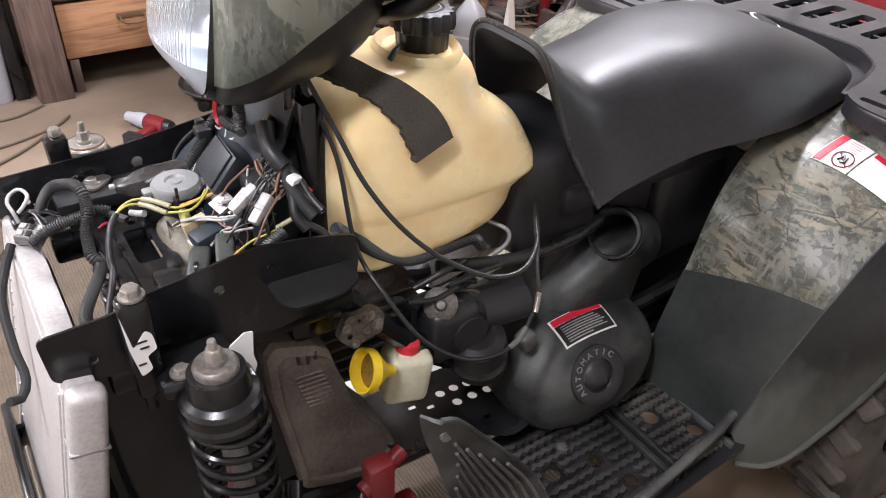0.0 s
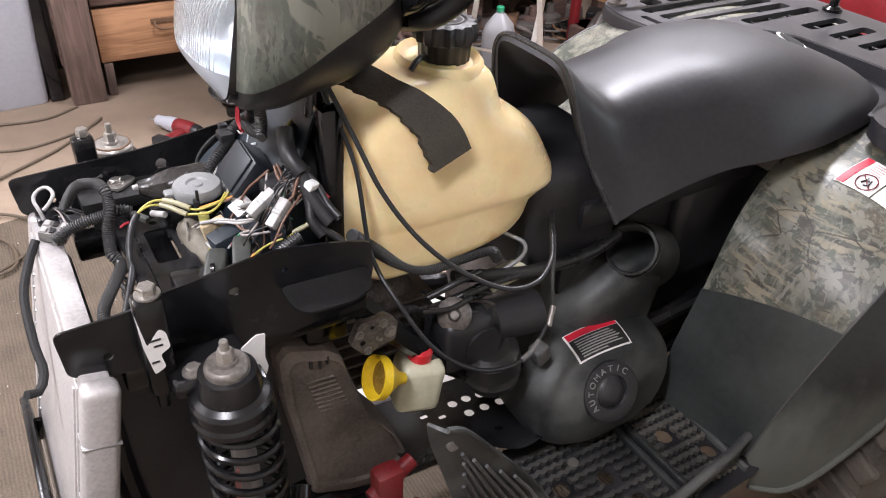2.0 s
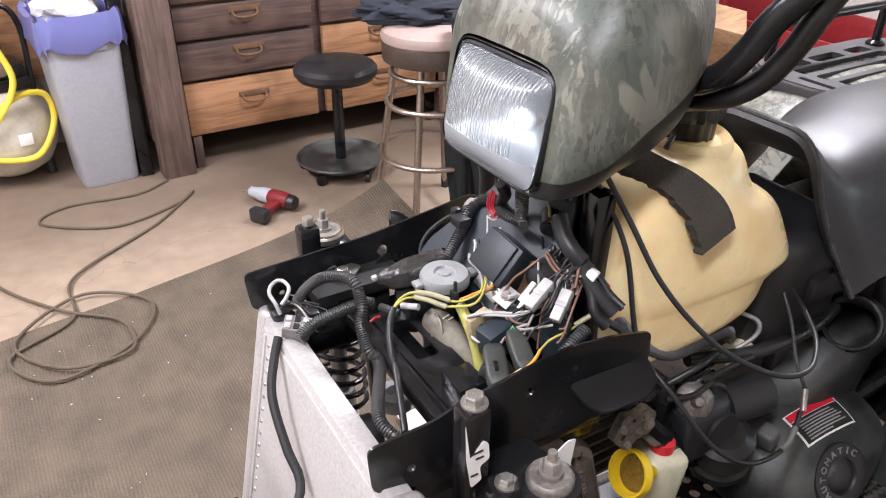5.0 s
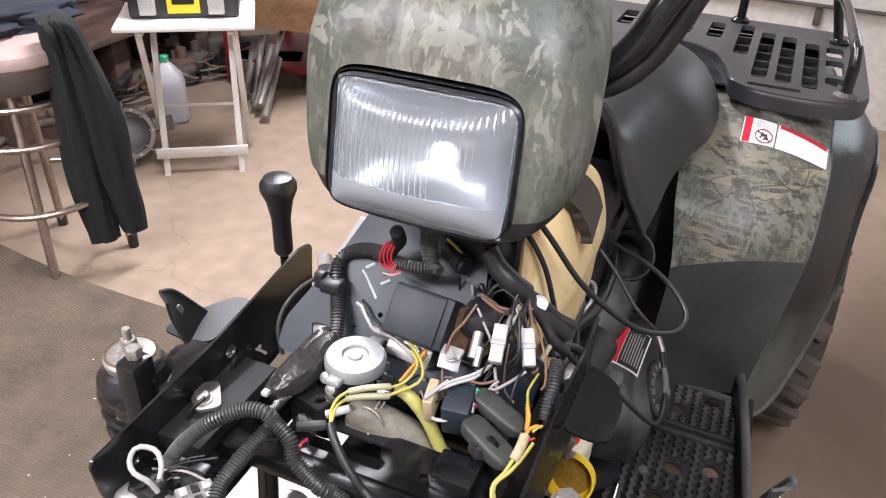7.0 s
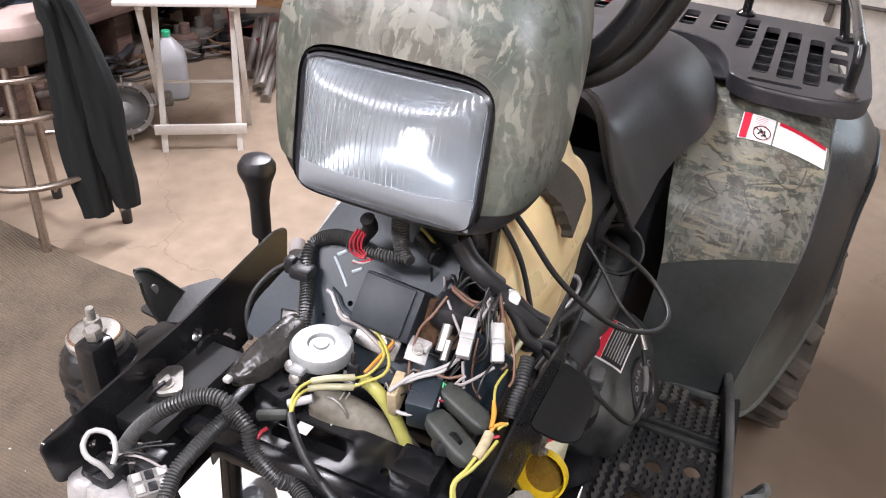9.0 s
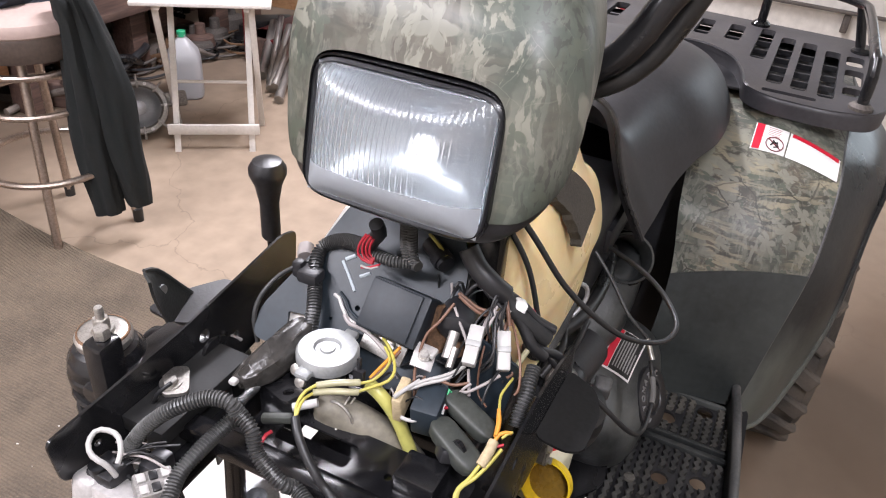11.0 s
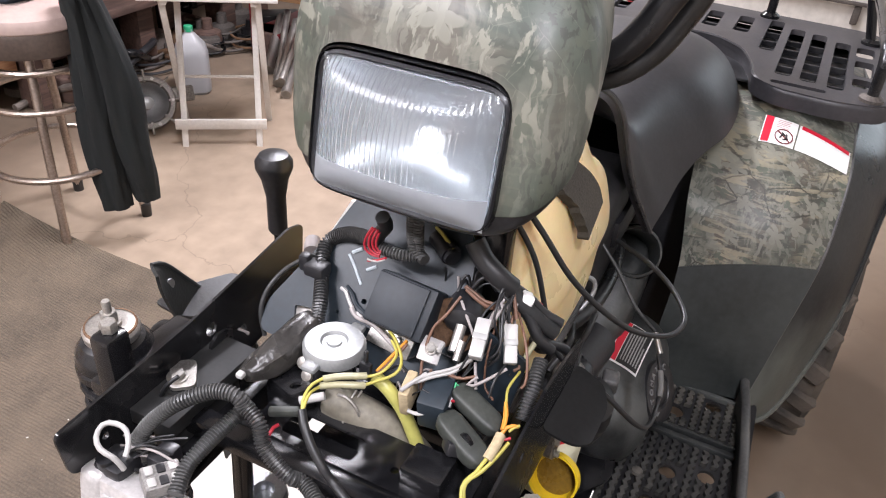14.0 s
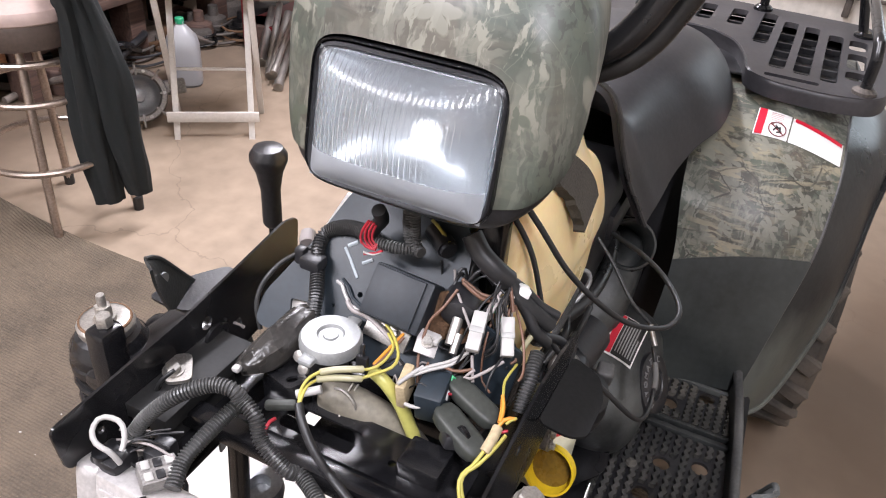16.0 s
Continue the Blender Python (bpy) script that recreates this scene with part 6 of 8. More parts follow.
def splash_fin(side):
    """The upright fin in front of a footwell, with upright ribs and a bolt hole at its tip."""
    y0 = -0.408 if side < 0 else mirrored(-0.408)
    shift = Vector((0, 0, 0)) if side < 0 else Vector((-0.013, 0, -0.006))
    back = blend([(0.184, 0.758), (0.206, 0.746), (0.245, 0.695), (0.290, 0.634), (0.335, 0.566), (0.372, 0.48), (0.388, 0.38), (0.39, 0.325)], 22)
    front = blend([(0.173, 0.755), (0.177, 0.722), (0.192, 0.672), (0.212, 0.605), (0.230, 0.54), (0.238, 0.45), (0.246, 0.38), (0.25, 0.325)], 22)

    def at(k, v, lift=0.0):
        f, b = front[k], back[k]
        bow = 0.022 * (1 - v) ** 2 + 0.006 * math.sin(math.pi * v)
        y = y0 - side * bow
        return Vector((f[0] + (b[0] - f[0]) * v, y + side * lift, f[1] + (b[1] - f[1]) * v)) + shift

    f = part("splash_fin", grid_surface([[at(k, v / 6) for v in range(7)] for k in range(22)], 0.004), DUSTY_PLASTIC, atv, "curved dusty black splash fin", 60)
    part("fin_lip", tube([at(k, 1.0) for k in range(22)], 0.0035, 8), DUSTY_PLASTIC, f)
    for v in range(1, 10):
        part("fin_rib", tube([at(k, v / 10, 0.0068) for k in range(5 + abs(v - 5), 22, 2)], 0.0026, 6), RAIL_DUST, f)
    part("fin_washer", lathe([(0.004, -0.002), (0.009, -0.002), (0.009, 0.003), (0.005, 0.003)], 16, toward(at(4, 0.5, 0.002), Vector(at(4, 0.5, 0.1)))), ALU, f)
    if side > 0:
        flap = rounded([(0.190, 0.422), (0.230, 0.412), (0.262, 0.395), (0.300, 0.370), (0.300, 0.330), (0.205, 0.350), (0.190, 0.375)], 0.010, 3)
        part("fin_flap", sheet(flap, [], 0.004, Matrix(((1, 0, 0, 0), (0, 1, 0, 0), (0.10, 0.12, 1, 0.592), (0, 0, 0, 1)))), BLACK_PLASTIC, f, "dusty horizontal flap")
    return f


splash_fin(-1)
splash_fin(1)
footwell()


def cover_section(u):
    r = math.sqrt(max(0.0, 1 - u**7)) if u < 1 else 0.02
    return Vector((0.640, -0.06 - 0.197 * u, 0.447 - 0.03 * u)), r


def cover_spot(x, y, lift=0.0):
    """The top of the clutch cover over (x, y)."""
    c, r = cover_section((-0.06 - y) / 0.197)
    k = min(0.999, abs(x - c.x) / (0.160 * r))
    return Vector((x, y, c.z + 0.106 * r * (1 - k**2.3) ** (1 / 2.3) + lift))


def flat_text(words, size, depth=0.001):
    """Letters as a bmesh, centred, lying in the xy plane."""
    curve = bpy.data.curves.new("letters", "FONT")
    curve.body, curve.size, curve.extrude, curve.align_x = words, size, depth, "CENTER"
    ob = bpy.data.objects.new("letters", curve)
    scene.collection.objects.link(ob)
    me = bpy.data.meshes.new_from_object(ob.evaluated_get(bpy.context.evaluated_depsgraph_get()))
    bm = bmesh.new()
    bm.from_mesh(me)
    bpy.data.objects.remove(ob)
    bpy.data.curves.remove(curve)
    bpy.data.meshes.remove(me)
    return bm


def clutch_cover():
    loops = []
    for k in range(21):
        m, r = cover_section(k / 20)
        loops.append([m + Vector((0.160 * r * x, 0, 0.106 * r * z)) for x, z in oval(48, 1, 1, 2.3)])
    c = part("clutch_cover", loft(loops), DUSTY_PLASTIC, atv, "rounded black clutch cover", 60)
    a, b, d = (0.571, -0.157), (0.680, -0.160), (0.571, -0.210)

    def on(u, v, lift):
        return cover_spot(a[0] + (b[0] - a[0]) * u + (d[0] - a[0]) * v, a[1] + (b[1] - a[1]) * u + (d[1] - a[1]) * v, lift)

    def patch(name, u0, u1, v0, v1, lift, mat, parent, label=""):
        return part(name, grid_surface([[on(u0 + (u1 - u0) * i / 6, v0 + (v1 - v0) * j / 6, lift) for i in range(7)] for j in range(7)], 0.0006), mat, parent, label, 60)

    st = patch("caution_sticker", 0, 1, 0, 1, 0.0015, LABEL_WHITE, c, "black and red caution sticker with white border")
    patch("sticker_field", 0.03, 0.97, 0.28, 0.96, 0.0026, LABEL_BLACK, st)
    patch("red_band", 0.03, 0.97, 0.04, 0.26, 0.0026, LABEL_RED, st)
    rnd = random.Random(5)
    for k in range(7):
        v = 0.36 + 0.085 * k
        patch("print_line", 0.10, 0.55 + 0.35 * rnd.random(), v, v + 0.035, 0.0034, LABEL_GREY, st)
    # moulded roundel with raised letters
    hub = Vector((0.612, -0.250, 0.470))
    out = Vector((-0.12, -0.88, 0.46)).normalized()
    right = Vector((0.95, 0.1, 0.30)) - out * Vector((0.95, 0.1, 0.30)).dot(out)
    right.normalize()
    m = Matrix((right, out.cross(right), out)).transposed().to_4x4()
    m.translation = hub
    e = part("emblem", lathe([(0.052, -0.04), (0.052, 0.002), (0.048, 0.004), (0.030, 0.003), (0.027, -0.002), (0.022, 0.004), (0.012, 0.008), (0.002, 0.009)], 40, m), BLACK_PLASTIC, c, "moulded round emblem")
    for k, ch in enumerate("AUTOMATIC"):
        t = radians(190 - 20.5 * k)
        part("letter", moved(flat_text(ch, 0.015), m @ Matrix.Translation((0.036 * math.cos(t), 0.036 * math.sin(t), 0.0045)) @ Matrix.Rotation(t - math.pi / 2, 4, "Z")), EMBLEM_GREY, e)
    return c


clutch_cover()
part("cover_lug", moved(block(0, 0, 0, 0.028, 0.026, 0.036, 0.006, 3), pose(0.506, -0.180, 0.545, 0, -20, 10)), RAIL_DUST, atv, "worn grey lug on the clutch cover")
duct = toward((0.770, -0.115, 0.612), (0.702, -0.146, 0.664))
duct_body = part("air_duct", lathe([(0.060, -0.03), (0.056, 0.0), (0.050, 0.025), (0.044, 0.05), (0.044, 0.088), (0.040, 0.090), (0.038, 0.086), (0.037, -0.01), (0.0, -0.01)], 36, duct, caps=False), DUSTY_PLASTIC, atv, "open black intake duct")
part("duct_clamp", tube([duct @ Vector((0.0450 * math.cos(a), 0.0450 * math.sin(a), 0.078)) for a in (2 * math.pi * k / 24 for k in range(24))], 0.0022, 6, 0.01, True), BLACK_STEEL, duct_body)
part("duct_box", loft([[(x, y, z) for x, y in oval(32, rx, ry, 3.0, cx, cy)] for cx, cy, rx, ry, z in blend([(0.68, -0.08, 0.12, 0.085, 0.42), (0.69, -0.08, 0.12, 0.085, 0.50), (0.70, -0.09, 0.11, 0.08, 0.56), (0.725, -0.10, 0.085, 0.07, 0.605), (0.745, -0.105, 0.055, 0.05, 0.635)], 16)]), DUSTY_PLASTIC, atv, "dusty black intake box", 60)


def splash_guard():
    """A mud-caked moulded guard behind the strut, with cooling ribs."""
    ol = rounded([(0.089, 0.681), (0.102, 0.697), (0.160, 0.675), (0.180, 0.656), (0.199, 0.594), (0.224, 0.513), (0.273, 0.437), (0.300, 0.368), (0.284, 0.320), (0.191, 0.343), (0.130, 0.370), (0.114, 0.477), (0.094, 0.602)], 0.007, 3)
    flat = [(x - 0.19, z - 0.52) for x, z in ol]
    loops = []
    for y, s in ((-0.065, 0.97), (-0.090, 1.0), (-0.128, 0.985), (-0.136, 0.955), (-0.139, 0.90), (-0.1395, 0.85), (-0.135, 0.82), (-0.1355, 0.5), (-0.136, 0.1)):
        loops.append([(0.19 + x * s, y - 0.03 * (z + 0.1), 0.52 + z * s) for x, z in flat])
    g = part("splash_guard", loft(loops), MUDDY_PLASTIC, atv, "mud-caked plastic guard", 22)
    for k in range(8):
        z = 0.622 - 0.0092 * k
        part("rib", tube([(0.128 + 0.0025 * k, -0.1375 - 0.03 * (z - 0.42), z), (0.168 + 0.003 * k, -0.1375 - 0.03 * (z - 0.42), z - 0.004)], 0.0023, 6), MUDDY_PLASTIC, g)
    for x, z in ((0.136, 0.654), (0.149, 0.649), (0.160, 0.653)):
        part("louvre", block(x, -0.1445, z, 0.005, 0.006, 0.016, 0.002), BLACK_PLASTIC, g)
    return g


splash_guard()


def perforated_plate():
    ol = rounded([(0.26, -0.02), (0.56, -0.04), (0.57, -0.21), (0.46, -0.225), (0.375, -0.160), (0.28, -0.158)], 0.02, 3)
    spots = ((0.412, -0.083), (0.427, -0.114), (0.440, -0.083), (0.458, -0.115), (0.489, -0.117), (0.525, -0.118), (0.467, -0.086), (0.492, -0.087), (0.521, -0.089))
    holes = [circle(x, y, 0.0088, 14) for x, y in spots]
    holes += [rounded([(x - 0.006, y - 0.004), (x + 0.008, y - 0.005), (x + 0.008, y + 0.004), (x - 0.006, y + 0.004)], 0.002, 2) for x, y in ((0.451, -0.168), (0.380, -0.10), (0.352, -0.085))]
    part("skid_plate", sheet(ol, holes, 0.003, Matrix.Translation((0, 0, 0.385))), BLACK_STEEL, atv, "black steel plate with round holes")


perforated_plate()

bottle = part("coolant_bottle", moved(block(0, 0, 0, 0.069, 0.057, 0.086, 0.013, 3), pose(0.294, -0.155, 0.562, 0, 8, -12)), CREAM_PLASTIC, atv, "cream plastic overflow bottle")
part("bottle_cap", lathe([(0.016, 0.0), (0.0175, 0.002), (0.0175, 0.016), (0.013, 0.022), (0.004, 0.024)], 20, pose(0.298, -0.155, 0.604, 0, 8, 0)), RED_PLASTIC, bottle, "red screw cap")
part("bottle_neck", lathe([(0.02, 0.0), (0.015, 0.008)], 20, pose(0.297, -0.155, 0.600, 0, 8, 0)), CREAM_PLASTIC, bottle)
funnel = part("funnel", lathe([(0.007, -0.032), (0.009, -0.022), (0.024, -0.003), (0.027, 0.0), (0.0275, 0.012), (0.0250, 0.012), (0.0225, 0.001), (0.006, -0.022)], 28, toward((0.224, -0.180, 0.620), (0.144, -0.175, 0.655)) @ Matrix.Scale(1.15, 4), caps=False), YELLOW_PLASTIC, atv, "yellow plastic funnel")
part("oily_inside", lathe([(0.0215, -0.0005), (0.0055, -0.0215), (0.002, -0.022)], 24, toward((0.224, -0.180, 0.620), (0.144, -0.175, 0.655)) @ Matrix.Scale(1.15, 4)), OILY, funnel, "oil-stained inside")
part("belly_pan", sheet(rounded([(0.04, -0.20), (0.20, -0.16), (0.29, -0.07), (0.30, 0.10), (0.04, 0.10)], 0.02, 3), [], 0.004, Matrix.Translation((0, 0, 0.30))), BLACK_PLASTIC, atv, "dirty black belly pan")

# shifter beside the bay
part("shift_lever", rod((0.287, 0.27, 0.62), (0.286, 0.27, 0.80), 0.006), BLACK_STEEL, atv)
part("shift_knob", lathe([(0.010, 0.785), (0.013, 0.79), (0.013, 0.84), (0.018, 0.868), (0.0245, 0.884), (0.0245, 0.893), (0.019, 0.902), (0.006, 0.905)], 28, pose(0.286, 0.27, 0)), BLACK_PLASTIC, atv, "glossy black shift knob")


def handlebar():
    """Left half of the bar with its grip, and the brake line tied along it."""
    h = part("handlebar", tube([(0.30, 0.06, 1.06), (0.295, -0.05, 1.08), (0.290, -0.10, 1.102), (0.290, -0.138, 1.122), (0.296, -0.160, 1.150), (0.304, -0.178, 1.186), (0.318, -0.203, 1.222), (0.340, -0.235, 1.270), (0.360, -0.280, 1.320)], 0.0145, 16), BLACK_STEEL, atv, "black tubular handlebar")
    part("brake_line", tube([(0.305, -0.08, 1.075), (0.308, -0.135, 1.095), (0.322, -0.166, 1.120), (0.332, -0.186, 1.155), (0.337, -0.203, 1.195), (0.348, -0.226, 1.250)], 0.0125, 14), RUBBER, h)
    part("grip", lathe([(0.017, 0.0), (0.021, 0.004), (0.0185, 0.01), (0.0185, 0.115), (0.020, 0.122), (0.016, 0.126)], 24, toward((0.360, -0.280, 1.320), (0.42, -0.395, 1.375))), RUBBER, h, "black rubber grip")
    part("lever_clamp", block(0.350, -0.255, 1.300, 0.04, 0.05, 0.035, 0.01, 3), BLACK_PLASTIC, h)


handlebar()

part("tail_body", join(block(1.45, CY, 0.765, 0.32, 0.30, 0.09, 0.02, 3), block(1.42, CY, 0.70, 0.40, 0.34, 0.14, 0.03, 3)), BLACK_PLASTIC, atv)
part("rear_axle", join(rod((1.275, -0.36, 0.302), (1.275, 0.344, 0.302), 0.022), block(1.2, CY, 0.33, 0.22, 0.16, 0.18, 0.03, 3)), ENGINE, atv)
part("engine_case", join(block(0.66, 0.03, 0.44, 0.30, 0.22, 0.26, 0.04, 3)), ENGINE, atv)

part("inner_skirt", sheet(rounded([(-0.115, 0.40), (0.17, 0.40), (0.17, 0.74), (-0.115, 0.765)], 0.02, 3), [circle(0.02, 0.60, 0.03, 20)], 0.003, Matrix.Translation((0, -0.115, 0)) @ Matrix.Rotation(radians(90), 4, "X")), BLACK_PLASTIC, atv, "black inner splash skirt")
part("arm_mount", join(rod((0.0, -0.165, 0.47), (0.03, -0.30, 0.36), 0.018), rod((0.10, -0.165, 0.45), (0.03, -0.30, 0.36), 0.016), block(0.03, -0.30, 0.34, 0.06, 0.05, 0.08, 0.012)), BLACK_STEEL, atv, "black lower control arm")
# white cutout added for the bright floor that shows between strut and guard
white = rounded([(0.022, 0.812), (0.040, 0.824), (0.050, 0.822), (0.047, 0.790), (0.050, 0.775), (0.040, 0.745), (0.034, 0.75), (0.036, 0.78), (0.026, 0.79)], 0.002, 2)
part("white_cutout", sheet(white, [], 0.0008, Matrix.Translation((0, -0.2455, 0)) @ Matrix.Rotation(radians(90), 4, "X")), LABEL_WHITE, atv, "white patch for the bright floor seen past the strut")
part("body_liner", join(block(0.86, -0.095, 0.54, 0.50, 0.012, 0.48, 0.004), block(1.00, -0.165, 0.52, 0.012, 0.19, 0.44, 0.004), block(0.70, -0.09, 0.66, 0.20, 0.02, 0.20, 0.004)), BLACK_PLASTIC, atv, "black inner body liner")

# ---- under the front bodywork ----
HOSE_YELLOW = material("yellowed_hose", (0.42, 0.40, 0.11), 0.35, scale=14, vary=0.15, dust=0.2, dust_color=(0.3, 0.28, 0.12))
ELBOW = material("chalky_rubber", (0.19, 0.172, 0.135), 0.6, scale=18, vary=0.3, bump=0.15, dust=0.5, dust_color=(0.26, 0.235, 0.18))
CANVAS = material("canvas_sleeve", (0.45, 0.36, 0.22), 0.8, scale=30, vary=0.2)
GREEN_WIRE = simple("green_insulation", (0.03, 0.30, 0.12), 0.4)


def run(name, mat, r, rib, points):
    """A wire, hose or corrugated conduit of the front bay."""
    return part(name, tube(points, r, 12 if r > 0.005 else 8, 0.006, rib=rib), mat, atv, "", 50 if not rib else 25)


run("conduit", CONDUIT, 0.0070, 0.0031, [(-0.090, 0.149, 0.800), (-0.081, 0.134, 0.825), (-0.069, 0.110, 0.850), (-0.050, 0.086, 0.860), (-0.044, 0.066, 0.860), (-0.043, 0.056, 0.850), (-0.046, 0.040, 0.840), (-0.053, 0.031, 0.825), (-0.056, 0.019, 0.815), (-0.058, 0.001, 0.805), (-0.054, -0.018, 0.795), (-0.090, -0.090, 0.785), (-0.070, -0.130, 0.770)])
run("conduit", CONDUIT, 0.0074, 0.0031, [(-0.116, 0.079, 0.795), (-0.094, 0.086, 0.803), (-0.073, 0.084, 0.810), (-0.048, 0.081, 0.815), (-0.029, 0.076, 0.820), (-0.017, 0.074, 0.815)])
run("wire", WHITE_WIRE, 0.0026, 0, [(-0.116, 0.134, 0.812), (-0.107, 0.138, 0.818), (-0.099, 0.149, 0.824), (-0.102, 0.160, 0.828), (-0.108, 0.166, 0.828), (-0.119, 0.163, 0.824), (-0.124, 0.154, 0.818), (-0.121, 0.142, 0.810), (-0.118, 0.136, 0.795)])
run("sleeve", CLEAR_SLEEVE, 0.0034, 0, [(0.015, 0.012, 0.858), (0.025, -0.000, 0.859), (0.035, -0.014, 0.858), (0.040, -0.020, 0.857)])
run("sleeve", CLEAR_SLEEVE, 0.0034, 0, [(0.011, 0.013, 0.852), (0.020, -0.001, 0.853), (0.029, -0.016, 0.852), (0.035, -0.022, 0.850)])
run("wire", YELLOW_WIRE, 0.0016, 0, [(0.016, 0.012, 0.858), (0.004, 0.017, 0.857), (-0.009, 0.017, 0.852), (-0.019, 0.012, 0.846)])
run("wire", YELLOW_WIRE, 0.0016, 0, [(0.011, 0.012, 0.852), (-0.001, 0.015, 0.853), (-0.013, 0.013, 0.850), (-0.020, 0.011, 0.846)])
run("wire", BLACK_WIRE, 0.0042, 0, [(-0.018, 0.013, 0.846), (-0.028, 0.003, 0.838), (-0.037, -0.012, 0.825), (-0.042, -0.027, 0.812), (-0.045, -0.043, 0.800), (-0.075, -0.120, 0.785)])
run("wire", YELLOW_WIRE, 0.0016, 0, [(0.035, -0.021, 0.850), (0.043, -0.030, 0.853), (0.054, -0.042, 0.858), (0.065, -0.043, 0.862), (0.077, -0.035, 0.866), (0.089, -0.022, 0.868), (0.096, -0.012, 0.868)])
run("wire", YELLOW_WIRE, 0.0015, 0, [(0.040, -0.020, 0.856), (0.047, -0.029, 0.858), (0.060, -0.034, 0.862), (0.074, -0.033, 0.865), (0.085, -0.021, 0.868)])
run("wire", ORANGE_WIRE, 0.0017, 0, [(0.050, -0.025, 0.857), (0.069, -0.029, 0.862), (0.092, -0.034, 0.868)])
run("wire", BROWN_WIRE, 0.0017, 0, [(0.049, -0.026, 0.856), (0.071, -0.032, 0.861), (0.089, -0.036, 0.867)])
run("hose", HOSE_YELLOW, 0.0068, 0, [(0.054, -0.021, 0.845), (0.052, -0.037, 0.838), (0.053, -0.053, 0.818), (0.053, -0.064, 0.796), (0.050, -0.075, 0.772), (0.030, -0.090, 0.740)])
run("hose", ELBOW, 0.0180, 0, [(0.044, 0.022, 0.800), (0.043, 0.008, 0.802), (0.046, -0.013, 0.798), (0.052, -0.034, 0.786), (0.060, -0.053, 0.765), (0.069, -0.068, 0.738), (0.073, -0.075, 0.715)])
run("wire", ZINC, 0.0011, 0, [(0.050, -0.003, 0.822), (0.038, -0.002, 0.815), (0.032, -0.003, 0.800), (0.027, -0.003, 0.795), (0.025, -0.002, 0.800)])
run("wire", ZINC, 0.0011, 0, [(0.053, -0.007, 0.820), (0.038, -0.006, 0.812), (0.033, -0.007, 0.797), (0.029, -0.005, 0.790)])
run("conduit", CONDUIT, 0.0076, 0.0031, [(0.139, 0.031, 0.935), (0.153, 0.062, 0.925), (0.157, 0.083, 0.915), (0.152, 0.096, 0.905), (0.137, 0.094, 0.895), (0.123, 0.086, 0.880), (0.102, 0.074, 0.866), (0.086, 0.068, 0.850)])
run("conduit", CONDUIT, 0.0058, 0.0031, [(0.131, 0.020, 0.935), (0.132, -0.001, 0.935), (0.139, -0.020, 0.935), (0.136, -0.026, 0.935)])
run("conduit", CONDUIT, 0.0060, 0.0031, [(0.143, -0.013, 0.985), (0.143, -0.014, 0.960), (0.143, -0.015, 0.945), (0.137, -0.021, 0.935)])
run("conduit", CONDUIT, 0.0050, 0.0031, [(0.140, -0.008, 0.985), (0.141, -0.008, 0.955), (0.137, -0.015, 0.935)])
run("hose", RUBBER, 0.0075, 0, [(0.134, 0.021, 0.970), (0.142, 0.021, 0.955), (0.144, 0.028, 0.945), (0.142, 0.032, 0.936)])
run("wire", CONDUIT, 0.0026, 0, [(0.140, 0.100, 0.895), (0.133, 0.117, 0.885), (0.123, 0.135, 0.870), (0.106, 0.146, 0.850), (0.093, 0.146, 0.830), (0.090, 0.141, 0.800)])
run("hose", BLACK_WIRE, 0.0105, 0, [(0.151, -0.071, 0.965), (0.147, -0.084, 0.950), (0.146, -0.101, 0.938), (0.153, -0.114, 0.925)])
run("wire", BLACK_WIRE, 0.0060, 0, [(0.155, -0.111, 0.925), (0.152, -0.126, 0.910), (0.151, -0.138, 0.895), (0.148, -0.149, 0.880), (0.156, -0.161, 0.865)])
run("wire", BLACK_WIRE, 0.0045, 0, [(0.158, -0.111, 0.925), (0.167, -0.128, 0.910), (0.171, -0.144, 0.895), (0.177, -0.162, 0.885)])
run("wire", BLACK_WIRE, 0.0035, 0, [(0.157, -0.115, 0.920), (0.165, -0.134, 0.900), (0.172, -0.151, 0.890), (0.176, -0.162, 0.882)])
run("wire", BLACK_WIRE, 0.0050, 0, [(0.150, -0.142, 0.885), (0.156, -0.155, 0.872), (0.172, -0.166, 0.860), (0.179, -0.177, 0.850)])
run("wire", RED_WIRE, 0.0016, 0, [(0.169, -0.129, 0.908), (0.171, -0.136, 0.905), (0.175, -0.139, 0.900)])
run("wire", GREY_WIRE, 0.0016, 0, [(0.121, -0.105, 0.895), (0.133, -0.105, 0.905), (0.142, -0.110, 0.910), (0.145, -0.120, 0.905), (0.139, -0.126, 0.893)])
run("wire", GREY_WIRE, 0.0016, 0, [(0.124, -0.108, 0.895), (0.128, -0.111, 0.908), (0.137, -0.113, 0.910), (0.138, -0.119, 0.905), (0.137, -0.123, 0.893)])
run("wire", GREY_WIRE, 0.0016, 0, [(0.123, -0.106, 0.896), (0.133, -0.107, 0.908), (0.145, -0.110, 0.915), (0.154, -0.108, 0.920)])
run("wire", GREY_WIRE, 0.0015, 0, [(0.134, -0.119, 0.895), (0.138, -0.115, 0.908), (0.152, -0.116, 0.915), (0.157, -0.112, 0.920)])
run("wire", BROWN_WIRE, 0.0020, 0, [(0.138, -0.071, 0.920), (0.138, -0.082, 0.915), (0.138, -0.092, 0.910), (0.142, -0.105, 0.908)])
run("wire", BROWN_WIRE, 0.0020, 0, [(0.134, -0.074, 0.920), (0.132, -0.087, 0.914), (0.134, -0.098, 0.908), (0.141, -0.107, 0.905)])
